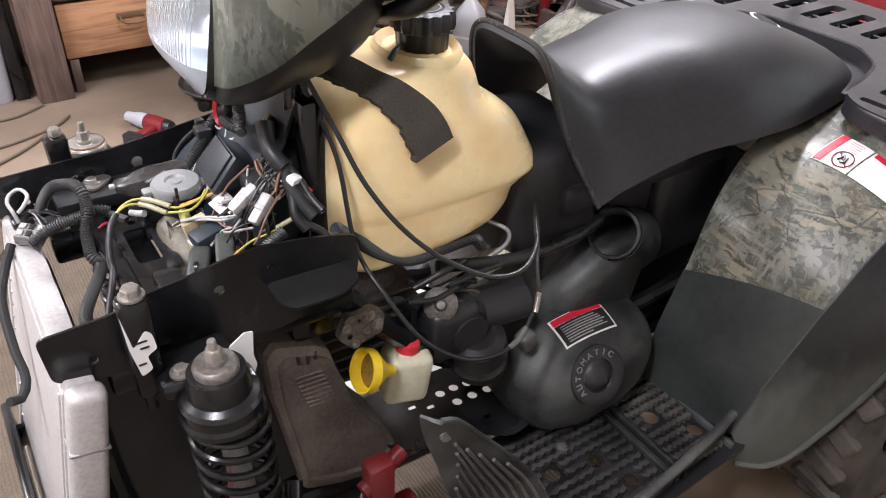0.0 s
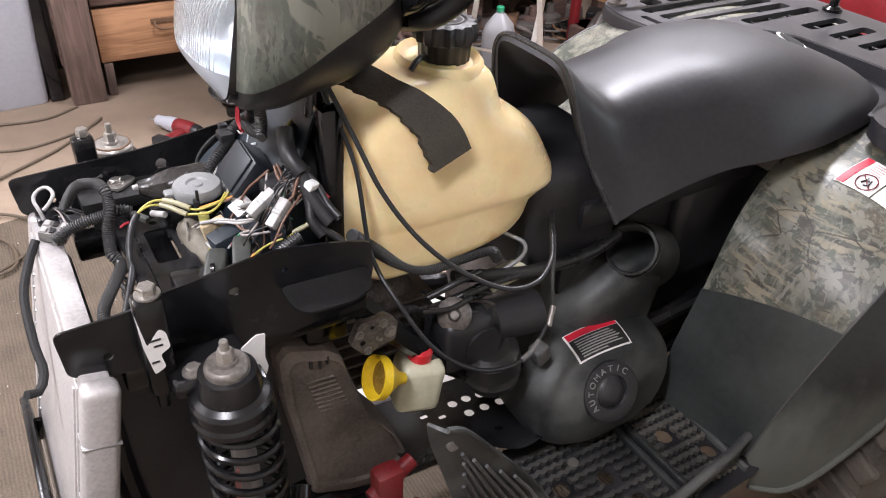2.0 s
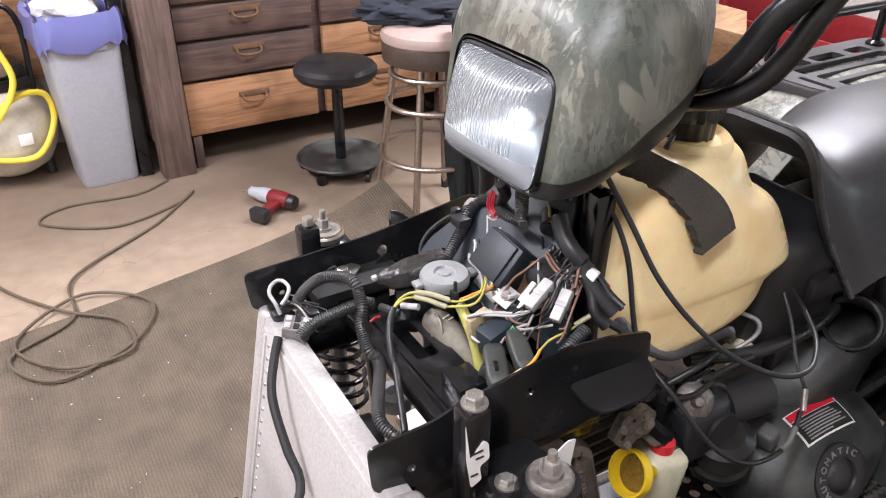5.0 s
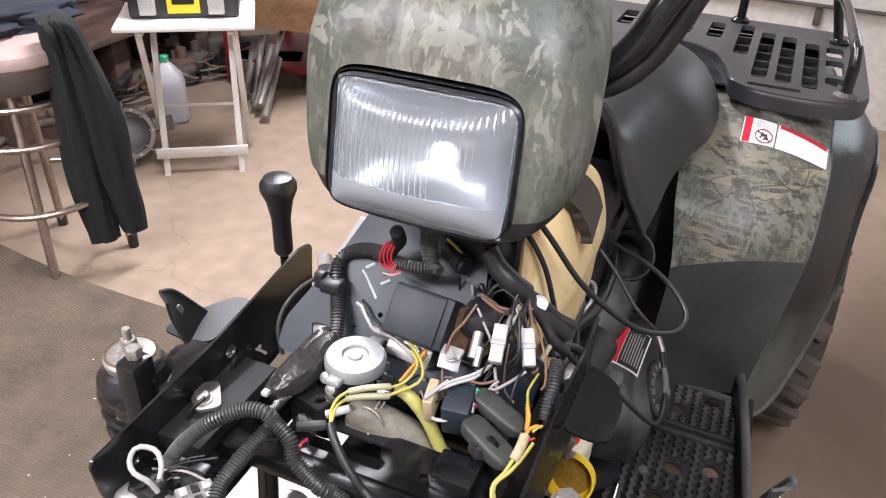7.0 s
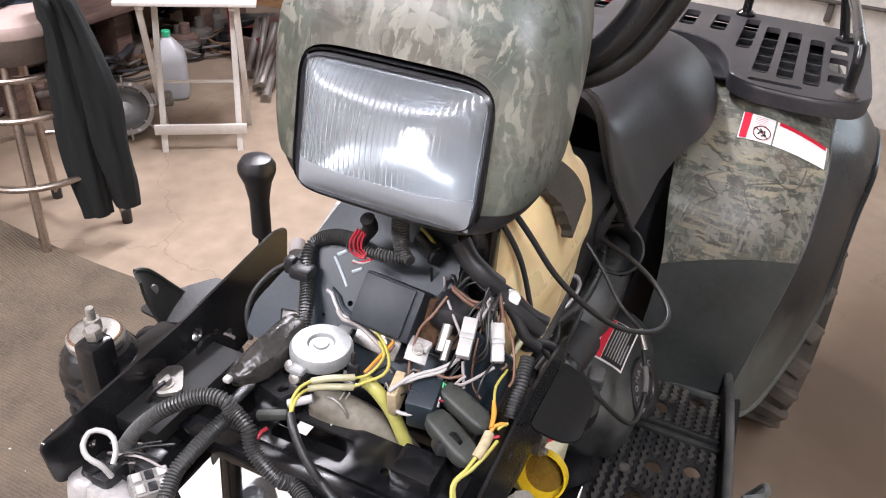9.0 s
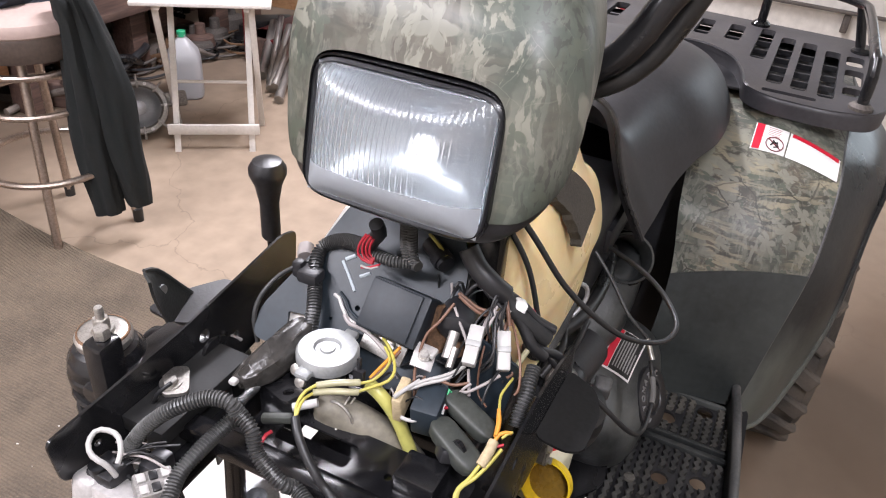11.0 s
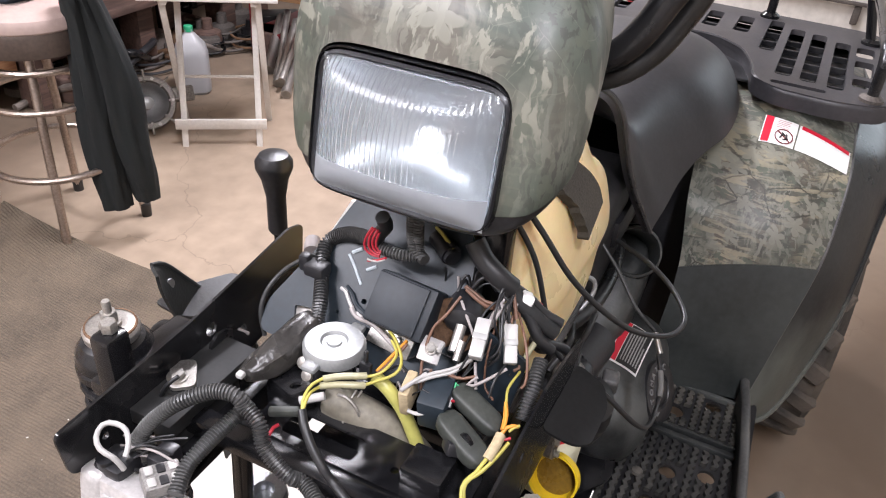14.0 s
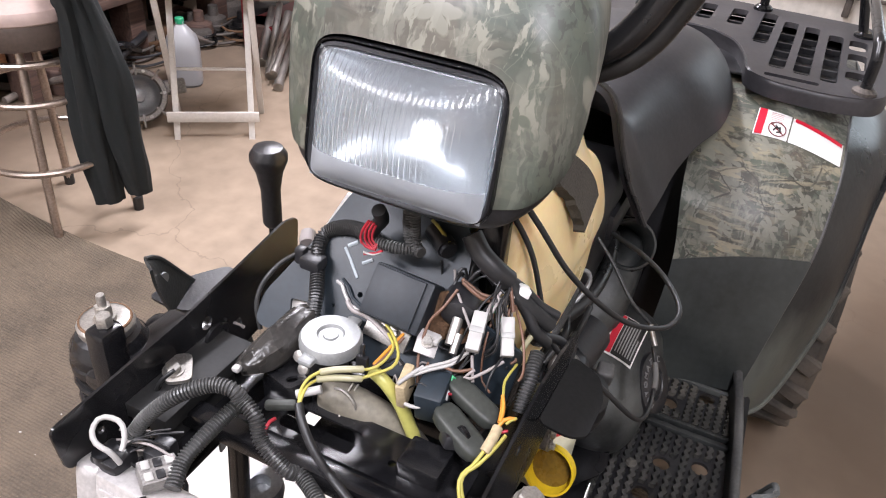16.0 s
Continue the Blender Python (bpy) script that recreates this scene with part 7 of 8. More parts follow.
run("wire", BROWN_WIRE, 0.0016, 0, [(0.127, -0.072, 0.915), (0.112, -0.065, 0.900), (0.102, -0.056, 0.885), (0.084, -0.056, 0.860), (0.073, -0.061, 0.845), (0.057, -0.071, 0.820), (0.051, -0.076, 0.810)])
run("wire", GREY_WIRE, 0.0015, 0, [(0.124, -0.074, 0.913), (0.117, -0.085, 0.900), (0.113, -0.093, 0.890), (0.111, -0.097, 0.880)])
run("wire", WHITE_WIRE, 0.0018, 0, [(0.096, -0.102, 0.872), (0.081, -0.089, 0.866), (0.068, -0.073, 0.862), (0.053, -0.060, 0.856), (0.044, -0.054, 0.850)])
run("wire", WHITE_WIRE, 0.0018, 0, [(0.095, -0.100, 0.870), (0.081, -0.092, 0.864), (0.067, -0.075, 0.860), (0.056, -0.063, 0.856)])
run("wire", GREY_WIRE, 0.0016, 0, [(0.101, -0.136, 0.872), (0.085, -0.124, 0.866), (0.074, -0.114, 0.862), (0.074, -0.109, 0.862), (0.084, -0.115, 0.866)])
run("wire", GREY_WIRE, 0.0016, 0, [(0.098, -0.105, 0.868), (0.087, -0.111, 0.862), (0.078, -0.116, 0.855)])
run("wire", BROWN_WIRE, 0.0016, 0, [(0.076, -0.084, 0.862), (0.079, -0.099, 0.860), (0.087, -0.111, 0.862)])
run("wire", WHITE_WIRE, 0.0022, 0, [(0.041, -0.056, 0.855), (0.054, -0.062, 0.858), (0.068, -0.070, 0.862)])
run("wire", WHITE_WIRE, 0.0020, 0, [(0.044, -0.063, 0.830), (0.045, -0.074, 0.830), (0.051, -0.085, 0.835), (0.063, -0.092, 0.840), (0.073, -0.096, 0.845)])
run("wire", WHITE_WIRE, 0.0018, 0, [(0.054, -0.095, 0.835), (0.062, -0.094, 0.840), (0.071, -0.098, 0.845)])
run("wire", WHITE_WIRE, 0.0018, 0, [(0.060, -0.098, 0.838), (0.066, -0.097, 0.843), (0.072, -0.099, 0.846)])
run("wire", RED_WIRE, 0.0018, 0, [(0.065, -0.098, 0.842), (0.066, -0.102, 0.844), (0.066, -0.106, 0.845)])
run("wire", GREEN_WIRE, 0.0016, 0, [(0.073, -0.096, 0.850), (0.076, -0.095, 0.853), (0.079, -0.097, 0.853), (0.078, -0.099, 0.850)])
run("wire", ORANGE_WIRE, 0.0019, 0, [(0.075, -0.148, 0.852), (0.065, -0.152, 0.848), (0.055, -0.154, 0.842)])
run("wire", YELLOW_WIRE, 0.0014, 0, [(0.132, -0.144, 0.868), (0.115, -0.146, 0.865), (0.100, -0.144, 0.862), (0.090, -0.143, 0.858), (0.076, -0.148, 0.855)])
run("wire", ORANGE_WIRE, 0.0019, 0, [(0.077, -0.147, 0.855), (0.066, -0.153, 0.850), (0.054, -0.155, 0.845)])
run("wire", ORANGE_WIRE, 0.0019, 0, [(0.064, -0.166, 0.845), (0.059, -0.159, 0.847), (0.055, -0.156, 0.843), (0.050, -0.155, 0.840)])
run("wire", YELLOW_WIRE, 0.0014, 0, [(0.065, -0.167, 0.846), (0.059, -0.162, 0.845), (0.055, -0.160, 0.843)])
run("wire", RED_WIRE, 0.0015, 0, [(0.052, -0.164, 0.840), (0.048, -0.160, 0.840), (0.048, -0.157, 0.840)])
run("sleeve", CANVAS, 0.0050, 0, [(0.050, -0.155, 0.842), (0.039, -0.155, 0.838), (0.026, -0.153, 0.832)])
run("wire", YELLOW_WIRE, 0.0019, 0, [(0.028, -0.153, 0.833), (0.014, -0.149, 0.826), (-0.005, -0.144, 0.818), (-0.030, -0.165, 0.790)])
run("wire", YELLOW_WIRE, 0.0019, 0, [(0.048, -0.164, 0.838), (0.030, -0.159, 0.832), (0.016, -0.153, 0.826), (-0.003, -0.145, 0.818), (-0.025, -0.168, 0.790)])
run("sleeve", CLEAR_SLEEVE, 0.0030, 0, [(0.146, -0.147, 0.877), (0.136, -0.145, 0.872), (0.125, -0.144, 0.868)])
run("conduit", CONDUIT, 0.0070, 0.0031, [(0.128, -0.160, 0.872), (0.113, -0.162, 0.866), (0.103, -0.164, 0.860), (0.092, -0.164, 0.850), (0.080, -0.165, 0.838)])
run("wire", RED_WIRE, 0.0018, 0, [(-0.027, 0.033, 0.825), (-0.032, 0.037, 0.822), (-0.038, 0.037, 0.818)])
run("wire", RED_WIRE, 0.0016, 0, [(-0.107, 0.088, 0.790), (-0.101, 0.086, 0.793), (-0.103, 0.081, 0.790)])
run("wire", WHITE_WIRE, 0.0016, 0, [(0.057, -0.093, 0.835), (0.070, -0.092, 0.840), (0.074, -0.096, 0.845)])
run("wire", GREY_WIRE, 0.0022, 0, [(0.092, 0.166, 0.790), (0.083, 0.171, 0.800)])
run("wire", GREY_WIRE, 0.0024, 0, [(0.103, 0.037, 0.872), (0.098, 0.028, 0.868), (0.099, 0.014, 0.866), (0.097, 0.002, 0.864), (0.088, -0.018, 0.862), (0.084, -0.027, 0.860)])
run("wire", BLACK_WIRE, 0.0022, 0, [(-0.040, 0.169, 0.800), (-0.044, 0.151, 0.830), (-0.036, 0.142, 0.840)])
run("wire", GREY_WIRE, 0.0016, 0, [(-0.108, 0.158, 0.790), (-0.112, 0.148, 0.785), (-0.116, 0.138, 0.780)])
run("wire", BLACK_WIRE, 0.0020, 0, [(-0.105, 0.159, 0.790), (-0.107, 0.144, 0.787), (-0.107, 0.131, 0.784)])

# throttle and choke cables that loop past the tank
run("cable", BLACK_WIRE, 0.0034, 0, [(0.20, -0.06, 1.03), (0.222, -0.112, 0.955), (0.240, -0.150, 0.895), (0.268, -0.190, 0.845), (0.31, -0.222, 0.803), (0.36, -0.255, 0.778), (0.405, -0.262, 0.776), (0.45, -0.235, 0.782), (0.48, -0.195, 0.79), (0.525, -0.14, 0.782)])
run("cable", BLACK_WIRE, 0.0032, 0, [(0.205, -0.06, 1.00), (0.222, -0.110, 0.92), (0.224, -0.15, 0.81), (0.234, -0.21, 0.765), (0.266, -0.25, 0.708), (0.325, -0.262, 0.658), (0.385, -0.262, 0.640), (0.424, -0.256, 0.650), (0.455, -0.241, 0.668)])
run("cable_end", RAIL_DUST, 0.0042, 0, [(0.400, -0.261, 0.642), (0.418, -0.258, 0.647), (0.436, -0.251, 0.656)])
run("ferrule", ZINC, 0.0042, 0, [(0.457, -0.243, 0.668), (0.466, -0.235, 0.678), (0.474, -0.228, 0.688)])
run("cable", CONDUIT, 0.0026, 0, [(0.474, -0.228, 0.688), (0.50, -0.19, 0.70), (0.53, -0.15, 0.73), (0.55, -0.11, 0.76)])


def firewall():
    """The inclined electrical cover behind the radiator filler."""
    ol = rounded([(-0.112, -0.088), (-0.114, -0.055), (-0.095, -0.017), (-0.073, 0.026), (-0.052, 0.082), (-0.03, 0.115), (0.06, 0.125), (0.095, 0.06), (0.12, -0.085)], 0.012, 4)
    holes = [rounded([(-0.0801, -0.0488), (-0.0594, -0.0462), (-0.0531, -0.0616), (-0.0742, -0.0684)][::-1], 0.003, 3), circle(-0.005, -0.02, 0.003, 10), circle(-0.03, -0.04, 0.002, 10)]
    # local x runs to the vehicle's left, local y up the slope
    m = Matrix(((0, 0.62, -0.78, 0.140), (-1, 0, 0, 0.030), (0, 0.78, 0.62, 0.880), (0, 0, 0, 1)))
    f = part("firewall", moved(sheet(ol, holes, 0.004, Matrix.Identity(4)), m), FIREWALL, atv, "blue-grey moulded electrical cover")
    part("cover_rib", moved(tube([(-0.0352, -0.0147, 0.003), (-0.0321, -0.0118, 0.005), (-0.0212, -0.0237, 0.006), (-0.0103, -0.0337, 0.006), (0.012, -0.038, 0.006)], 0.0022, 8), m), ALU_PAINT, f, "bare metal clip")
    part("cover_rib", moved(tube([(-0.0293, -0.0102, 0.004), (-0.0208, -0.0143, 0.006), (-0.007, -0.0282, 0.006), (0.012, -0.030, 0.006)], 0.0016, 8), m), FIREWALL, f)
    part("chalk_mark", moved(tube([(-0.0391, 0.0217, 0.0042), (-0.030, 0.013, 0.0042), (-0.0142, -0.0046, 0.0042)], 0.0016, 6), m), CHALK, f, "pale scratch")
    part("chalk_mark", moved(tube([(-0.0361, 0.0245, 0.0042), (-0.0259, 0.0322, 0.0042)], 0.0022, 6), m), CHALK, f, "pale scratch")
    part("chalk_mark", moved(tube([(-0.014, 0.012, 0.0042), (-0.0099, 0.0142, 0.0042), (-0.003, 0.020, 0.0042)], 0.0020, 6), m), CHALK, f, "pale scratch")
    box = part("relay_box", moved(block(0.049, -0.006, 0.024, 0.066, 0.054, 0.034, 0.003), m @ pose(0, 0, 0, 0, 0, -3)), BOX_BLACK, atv, "square blue-black control box")
    part("box_lid", moved(block(0.046, -0.006, 0.0425, 0.056, 0.050, 0.004, 0.0015), m @ pose(0, 0, 0, 0, 0, -3)), BOX_BLACK, box)
    part("box_bracket", moved(block(0.045, -0.042, 0.012, 0.05, 0.022, 0.004, 0.001), m @ pose(0, 0, 0, 0, 0, -6)), ZINC, box)
    bolt(m @ Vector((0.05, -0.044, 0.015)), m.to_3x3() @ Vector((0, 0, 1)), 0.004, 0.004, box)
    # backing added so that the cover's window shows white
    part("pale_backing", moved(block(-0.066, -0.057, -0.006, 0.032, 0.028, 0.002, 0), m), CARD, f, "pale backing added behind the window")
    back = part("rear_cover", moved(block(0.02, 0.0, -0.056, 0.16, 0.13, 0.09, 0.02, 3), m), FIREWALL, atv)
    return back


firewall()
part("bare_bracket", sheet([(-0.120, 0.907), (-0.155, 0.845), (-0.134, 0.846), (-0.108, 0.907)], [], 0.004, Matrix(((0, 0, 1, 0.235), (-1, 0, 0, 0), (0, 1, 0, 0), (0, 0, 0, 1)))), LABEL_WHITE, atv, "bare white sloping bracket")
for pts in ([(0.027, 0.960), (0.034, 0.947), (0.036, 0.934), (0.028, 0.928), (0.018, 0.929)], [(0.024, 0.960), (0.030, 0.949), (0.031, 0.937), (0.025, 0.930), (0.017, 0.932)], [(0.021, 0.959), (0.026, 0.949), (0.027, 0.940), (0.023, 0.933), (0.017, 0.934)], [(0.019, 0.957), (0.022, 0.949), (0.023, 0.941), (0.021, 0.936), (0.016, 0.936)], [(0.032, 0.919), (0.020, 0.924), (0.010, 0.931)]):
    run("wire", RED_WIRE, 0.0013, 0, [(0.126, y, z) for y, z in pts])
run("wire", WHITE_WIRE, 0.0012, 0, [(0.125, 0.032, 0.922), (0.125, 0.022, 0.922), (0.126, 0.012, 0.928)])
part("loom_clip", join(block(0.124, 0.092, 0.888, 0.020, 0.024, 0.014, 0.003), block(0.126, 0.108, 0.89, 0.012, 0.012, 0.02, 0.003)), BLACK_PLASTIC, atv)
part("tape_collar", lathe([(0.009, 0), (0.0095, 0.008), (0.0085, 0.016)], 16, toward((0.152, 0.118, 0.885), (0.165, 0.126, 0.89))), GREY_WIRE, atv)
part("loom_plug", join(rod((0.178, -0.018, 0.937), (0.158, -0.047, 0.932), 0.009), rod((0.166, -0.036, 0.934), (0.160, -0.044, 0.933), 0.011)), BLACK_PLASTIC, atv, "round black loom plug with yellow wires")
part("plug_wire", tube([(0.18, -0.016, 0.946), (0.17, -0.03, 0.946), (0.16, -0.045, 0.941)], 0.0018, 6), YELLOW_WIRE, atv)


def plug(a, b, w, h):
    """A white two-row wire plug from a to b."""
    m = toward(a, b)
    ln = (Vector(b) - Vector(a)).length
    p = part("wire_plug", moved(join(block(0, 0, ln * 0.22, w, h, ln * 0.42, 0.0015), block(0, 0, ln * 0.75, w * 0.94, h * 0.9, ln * 0.46, 0.0015)), m), WHITE_NYLON, atv, "white nylon wire plug")
    part("plug_band", moved(block(0, 0, ln * 0.47, w * 1.03, h * 1.03, ln * 0.16, 0.0012), m), LABEL_GREY, p)
    return p


part("loom_bracket", sheet(rounded([(0.100, 0.900), (0.152, 0.878), (0.140, 0.806), (0.112, 0.800), (0.100, 0.830)][::-1], 0.006, 3), [circle(0.118, 0.84, 0.003, 10)], 0.003, Matrix(((0, 0, 1, 0.112), (-1, 0, 0, 0), (0, 1, 0, 0), (0, 0, 0, 1)))), FIREWALL, atv, "blue-grey bracket sheet")
plug((0.122, -0.101, 0.902), (0.087, -0.108, 0.882), 0.014, 0.012)
plug((0.128, -0.125, 0.902), (0.100, -0.139, 0.879), 0.013, 0.012)
plug((0.153, -0.120, 0.912), (0.146, -0.122, 0.905), 0.010, 0.008)


def capsule(a, b, r):
    d = (Vector(b) - Vector(a)).length
    bm = loft([[(x, y, z) for x, y in oval(24, r * s, r * 0.72 * s, 5.0)] for s, z in ((0.5, 0), (0.85, 0.004), (1, 0.012), (1, d - 0.012), (0.85, d - 0.004), (0.5, d))])
    return part("flasher_unit", moved(bm, toward(a, b)), MODULE, atv, "dusty grey-green flasher module", 40)


capsule((0.079, -0.094, 0.846), (0.060, -0.150, 0.834), 0.0115)
capsule((0.049, -0.097, 0.838), (0.024, -0.150, 0.826), 0.0125)
sol = part("starter_relay", lathe([(0.017, 0.0), (0.0185, 0.004), (0.0185, 0.03), (0.012, 0.034)], 28, toward((0.150, -0.072, 0.895), (0.118, -0.079, 0.888))), BLACK_PLASTIC, atv, "round black starter relay")
part("relay_plate", lathe([(0.028, 0), (0.029, 0.002), (0.028, 0.004)], 32, toward((0.128, -0.066, 0.876), (0.112, -0.070, 0.882))), RUSTY, sol, "rusty round backing plate")
part("terminal", join(rod((0.118, -0.079, 0.888), (0.096, -0.082, 0.872), 0.0055), rod((0.106, -0.086, 0.88), (0.09, -0.088, 0.868), 0.004)), ZINC, sol)
part("terminal_clip", block(0.094, -0.070, 0.874, 0.012, 0.004, 0.005, 0.001), WHITE_NYLON, sol)
part("earth_plate", moved(block(0, 0, 0, 0.026, 0.022, 0.003, 0.001), pose(0.092, -0.060, 0.868, 20, -25, 10)), ALU_PAINT, atv)
bolt((0.092, -0.060, 0.8695), (-0.4, -0.2, 0.9), 0.0055, 0.004, atv, washer=0.007)
part("relay_block", moved(block(0, 0, 0, 0.036, 0.028, 0.04, 0.003), pose(0.064, -0.083, 0.833, 0, -12, 8)), FIREWALL, atv, "blue-grey relay block")
part("relay_mount", moved(block(0, 0, 0, 0.030, 0.010, 0.034, 0.002), pose(0.058, -0.056, 0.838, 0, -12, 8)), CANVAS, atv)
part("zip_tie", join(block(0.050, -0.013, 0.852, 0.006, 0.012, 0.02, 0.001), block(0.052, -0.012, 0.866, 0.004, 0.004, 0.018, 0.001)), BLACK_PLASTIC, atv)
part("hose_clamp", tube([(0.036 + 0.003 * math.cos(a), 0.0 + 0.0165 * math.cos(a), 0.806 + 0.0165 * math.sin(a)) for a in (2 * math.pi * k / 20 for k in range(20))], 0.0015, 6, 0.005, True), ZINC, atv)
boot = blend([(0.090, 0.074, 0.850, 0.010), (0.080, 0.076, 0.845, 0.0165), (0.055, 0.080, 0.840, 0.0195), (0.030, 0.084, 0.836, 0.0185), (0.012, 0.088, 0.836, 0.013), (0.0, 0.092, 0.838, 0.007)], 18)
bm = loft([[(x, y + r * math.cos(a), z + r * math.sin(a) + 0.002 * math.sin(5 * a + 30 * x) + 0.0012 * math.sin(9 * a - 90 * x)) for a in (2 * math.pi * k / 20 for k in range(20))] for x, y, z, r in boot])
part("rubber_boot", bm, BOOT, atv, "folded glossy black rubber boot", 60)
part("boot_tip", block(-0.002, 0.095, 0.838, 0.010, 0.008, 0.006, 0.002), WHITE_NYLON, atv)
part("filler_bracket", sheet(rounded([(-0.03, -0.012), (0.03, -0.012), (0.03, 0.012), (-0.03, 0.012)], 0.006, 3), [circle(-0.016, 0, 0.006, 14), circle(0.006, 0.0, 0.004, 12)], 0.003, pose(0.022, 0.058, 0.826, 0, 15, 65)), BLACK_STEEL, atv)
for x, y, z in ((0.040, 0.052, 0.840), (0.031, 0.041, 0.836)):
    part("rivet", lathe([(0.0065, 0), (0.006, 0.003), (0.002, 0.004)], 16, toward((x, y, z), (x - 0.8, y + 0.1, z + 0.5))), ZINC, atv)

# pressed crossmember with its window, and the boxes bolted to it
part("front_crossmember", join(block(-0.032, CY, 0.785, 0.022, 0.36, 0.022, 0.003), block(-0.004, CY - 0.04, 0.772, 0.05, 0.28, 0.006, 0.002)), BLACK_STEEL, atv, "glossy black crossmember")
part("crossmember_web", sheet(rounded([(-0.022, -0.15), (0.035, -0.15), (0.035, 0.075), (-0.022, 0.075)], 0.006, 2), [rounded([(-0.012, -0.035), (0.018, -0.035), (0.018, 0.045), (-0.012, 0.045)], 0.006, 3), circle(0.0, -0.075, 0.004, 12), circle(0.005, 0.062, 0.005, 12)], 0.003, Matrix.Translation((0.0, 0.0, 0.795))), BLACK_STEEL, atv)
part("voltage_box", block(0.008, -0.105, 0.803, 0.036, 0.042, 0.03, 0.003), BLACK_STEEL, atv, "black box with a bright worn edge")
part("bracket_ear", sheet(rounded([(-0.012, 0.0), (0.014, 0.0), (0.012, 0.05), (0.0, 0.062), (-0.012, 0.05)], 0.008, 4), [circle(0.0, 0.045, 0.004, 10)], 0.004, pose(0.030, -0.128, 0.785, 90, 0, 70)), BLACK_STEEL, atv)
part("side_channel", join(block(-0.005, 0.152, 0.80, 0.13, 0.05, 0.018, 0.0015), block(-0.01, 0.150, 0.775, 0.10, 0.03, 0.04, 0.006)), RUBBER_MATT, atv)
part("channel_plate", sheet(rounded([(-0.02, -0.013), (0.02, -0.013), (0.02, 0.013), (-0.02, 0.013)], 0.008, 3), [], 0.004, pose(-0.012, 0.162, 0.811, 0, 0, 40)), ZINC, atv)
bolt((-0.018, 0.163, 0.815), (0, 0, 1), 0.008, 0.006, atv, washer=0.011)
part("channel_ear", sheet(rounded([(0.033, 0.770), (0.034, 0.812), (0.046, 0.822), (0.066, 0.816), (0.092, 0.79), (0.095, 0.755)], 0.012, 4), [circle(0.063, 0.803, 0.004, 10)], 0.004, Matrix.Translation((0, 0.170, 0)) @ Matrix.Rotation(radians(90), 4, "X")), BLACK_STEEL, atv, "black steel ear")
part("fan_motor", lathe([(0.012, -0.02), (0.028, -0.018), (0.03, 0.0), (0.03, 0.02), (0.024, 0.024), (0.0, 0.024)], 28, toward((-0.075, CY, 0.68), (-0.13, CY, 0.675))), BLACK_PLASTIC, atv)
part("oil_cap_ring", lathe([(0.012, 0), (0.026, 0), (0.028, 0.012), (0.026, 0.024), (0.013, 0.024), (0.012, 0.008)], 28, pose(0.03, 0.11, 0.60)), ALU, atv)
part("temperature_plug", join(block(-0.112, 0.152, 0.785, 0.03, 0.032, 0.024, 0.005), rod((-0.118, 0.158, 0.77), (-0.118, 0.158, 0.80), 0.009)), BLACK_PLASTIC, atv)
fan = part("wire_plug", moved(block(0, 0, 0, 0.034, 0.026, 0.016, 0.002), pose(-0.110, 0.100, 0.796, 10, 8, -32)), GREY_NYLON, atv, "grimy white two-row wire plug")
for k in range(3):
    for row in (-1, 1):
        part("plug_socket", moved(block(-0.0105 + 0.0105 * k, 0.0062 * row, 0.0085, 0.0075, 0.0090, 0.003, 0.001), pose(-0.110, 0.100, 0.796, 10, 8, -32)), WHITE_NYLON if (k + row) % 2 else BLACK_PLASTIC, fan)
part("fan_plug", block(-0.088, 0.118, 0.792, 0.028, 0.02, 0.02, 0.004), BLACK_PLASTIC, atv)
part("loom_plug", moved(block(0, 0, 0, 0.030, 0.009, 0.009, 0.003), pose(-0.012, 0.038, 0.826, 0, 0, -60)), MODULE, atv, "dark bullet plug")
part("bullet_sleeve", rod((0.002, 0.030, 0.832), (0.014, 0.010, 0.838), 0.0042), WHITE_NYLON, atv)
part("side_flap", sheet(rounded([(0.092, -0.1805), (0.205, -0.1805), (0.195, -0.214), (0.165, -0.227), (0.106, -0.227), (0.094, -0.212)], 0.010, 4), [], 0.003, Matrix(((1, 0, 0, 0), (0, 1, 0, 0), (-0.05, 0.20, 1, 0.862), (0, 0, 0, 1)))), FLAP, atv, "dull black plastic flap")

# between tank and engine
part("steering_column", join(rod((0.185, -0.03, 0.72), (0.215, -0.03, 1.02), 0.015), block(0.205, -0.075, 0.865, 0.03, 0.03, 0.24, 0.006)), BLACK_STEEL, atv, "black steering column and bracket")
run("conduit", CONDUIT, 0.0085, 0.0031, [(0.205, -0.135, 0.835), (0.237, -0.125, 0.80), (0.279, -0.122, 0.760), (0.324, -0.124, 0.736), (0.38, -0.124, 0.736), (0.43, -0.12, 0.732), (0.455, -0.11, 0.704)])
run("hose", RUBBER, 0.010, 0, [(0.38, -0.105, 0.69), (0.50, -0.13, 0.675), (0.62, -0.13, 0.67), (0.70, -0.115, 0.675)])
run("hose", ALU, 0.0035, 0, [(0.455, -0.11, 0.672), (0.487, -0.128, 0.705), (0.492, -0.124, 0.728), (0.466, -0.10, 0.742)])
part("inline_filter", join(rod((0.466, -0.10, 0.655), (0.537, -0.10, 0.663), 0.0165), rod((0.452, -0.10, 0.6535), (0.466, -0.10, 0.655), 0.019)), CREAM_PLASTIC, atv, "cream plastic inline filter")
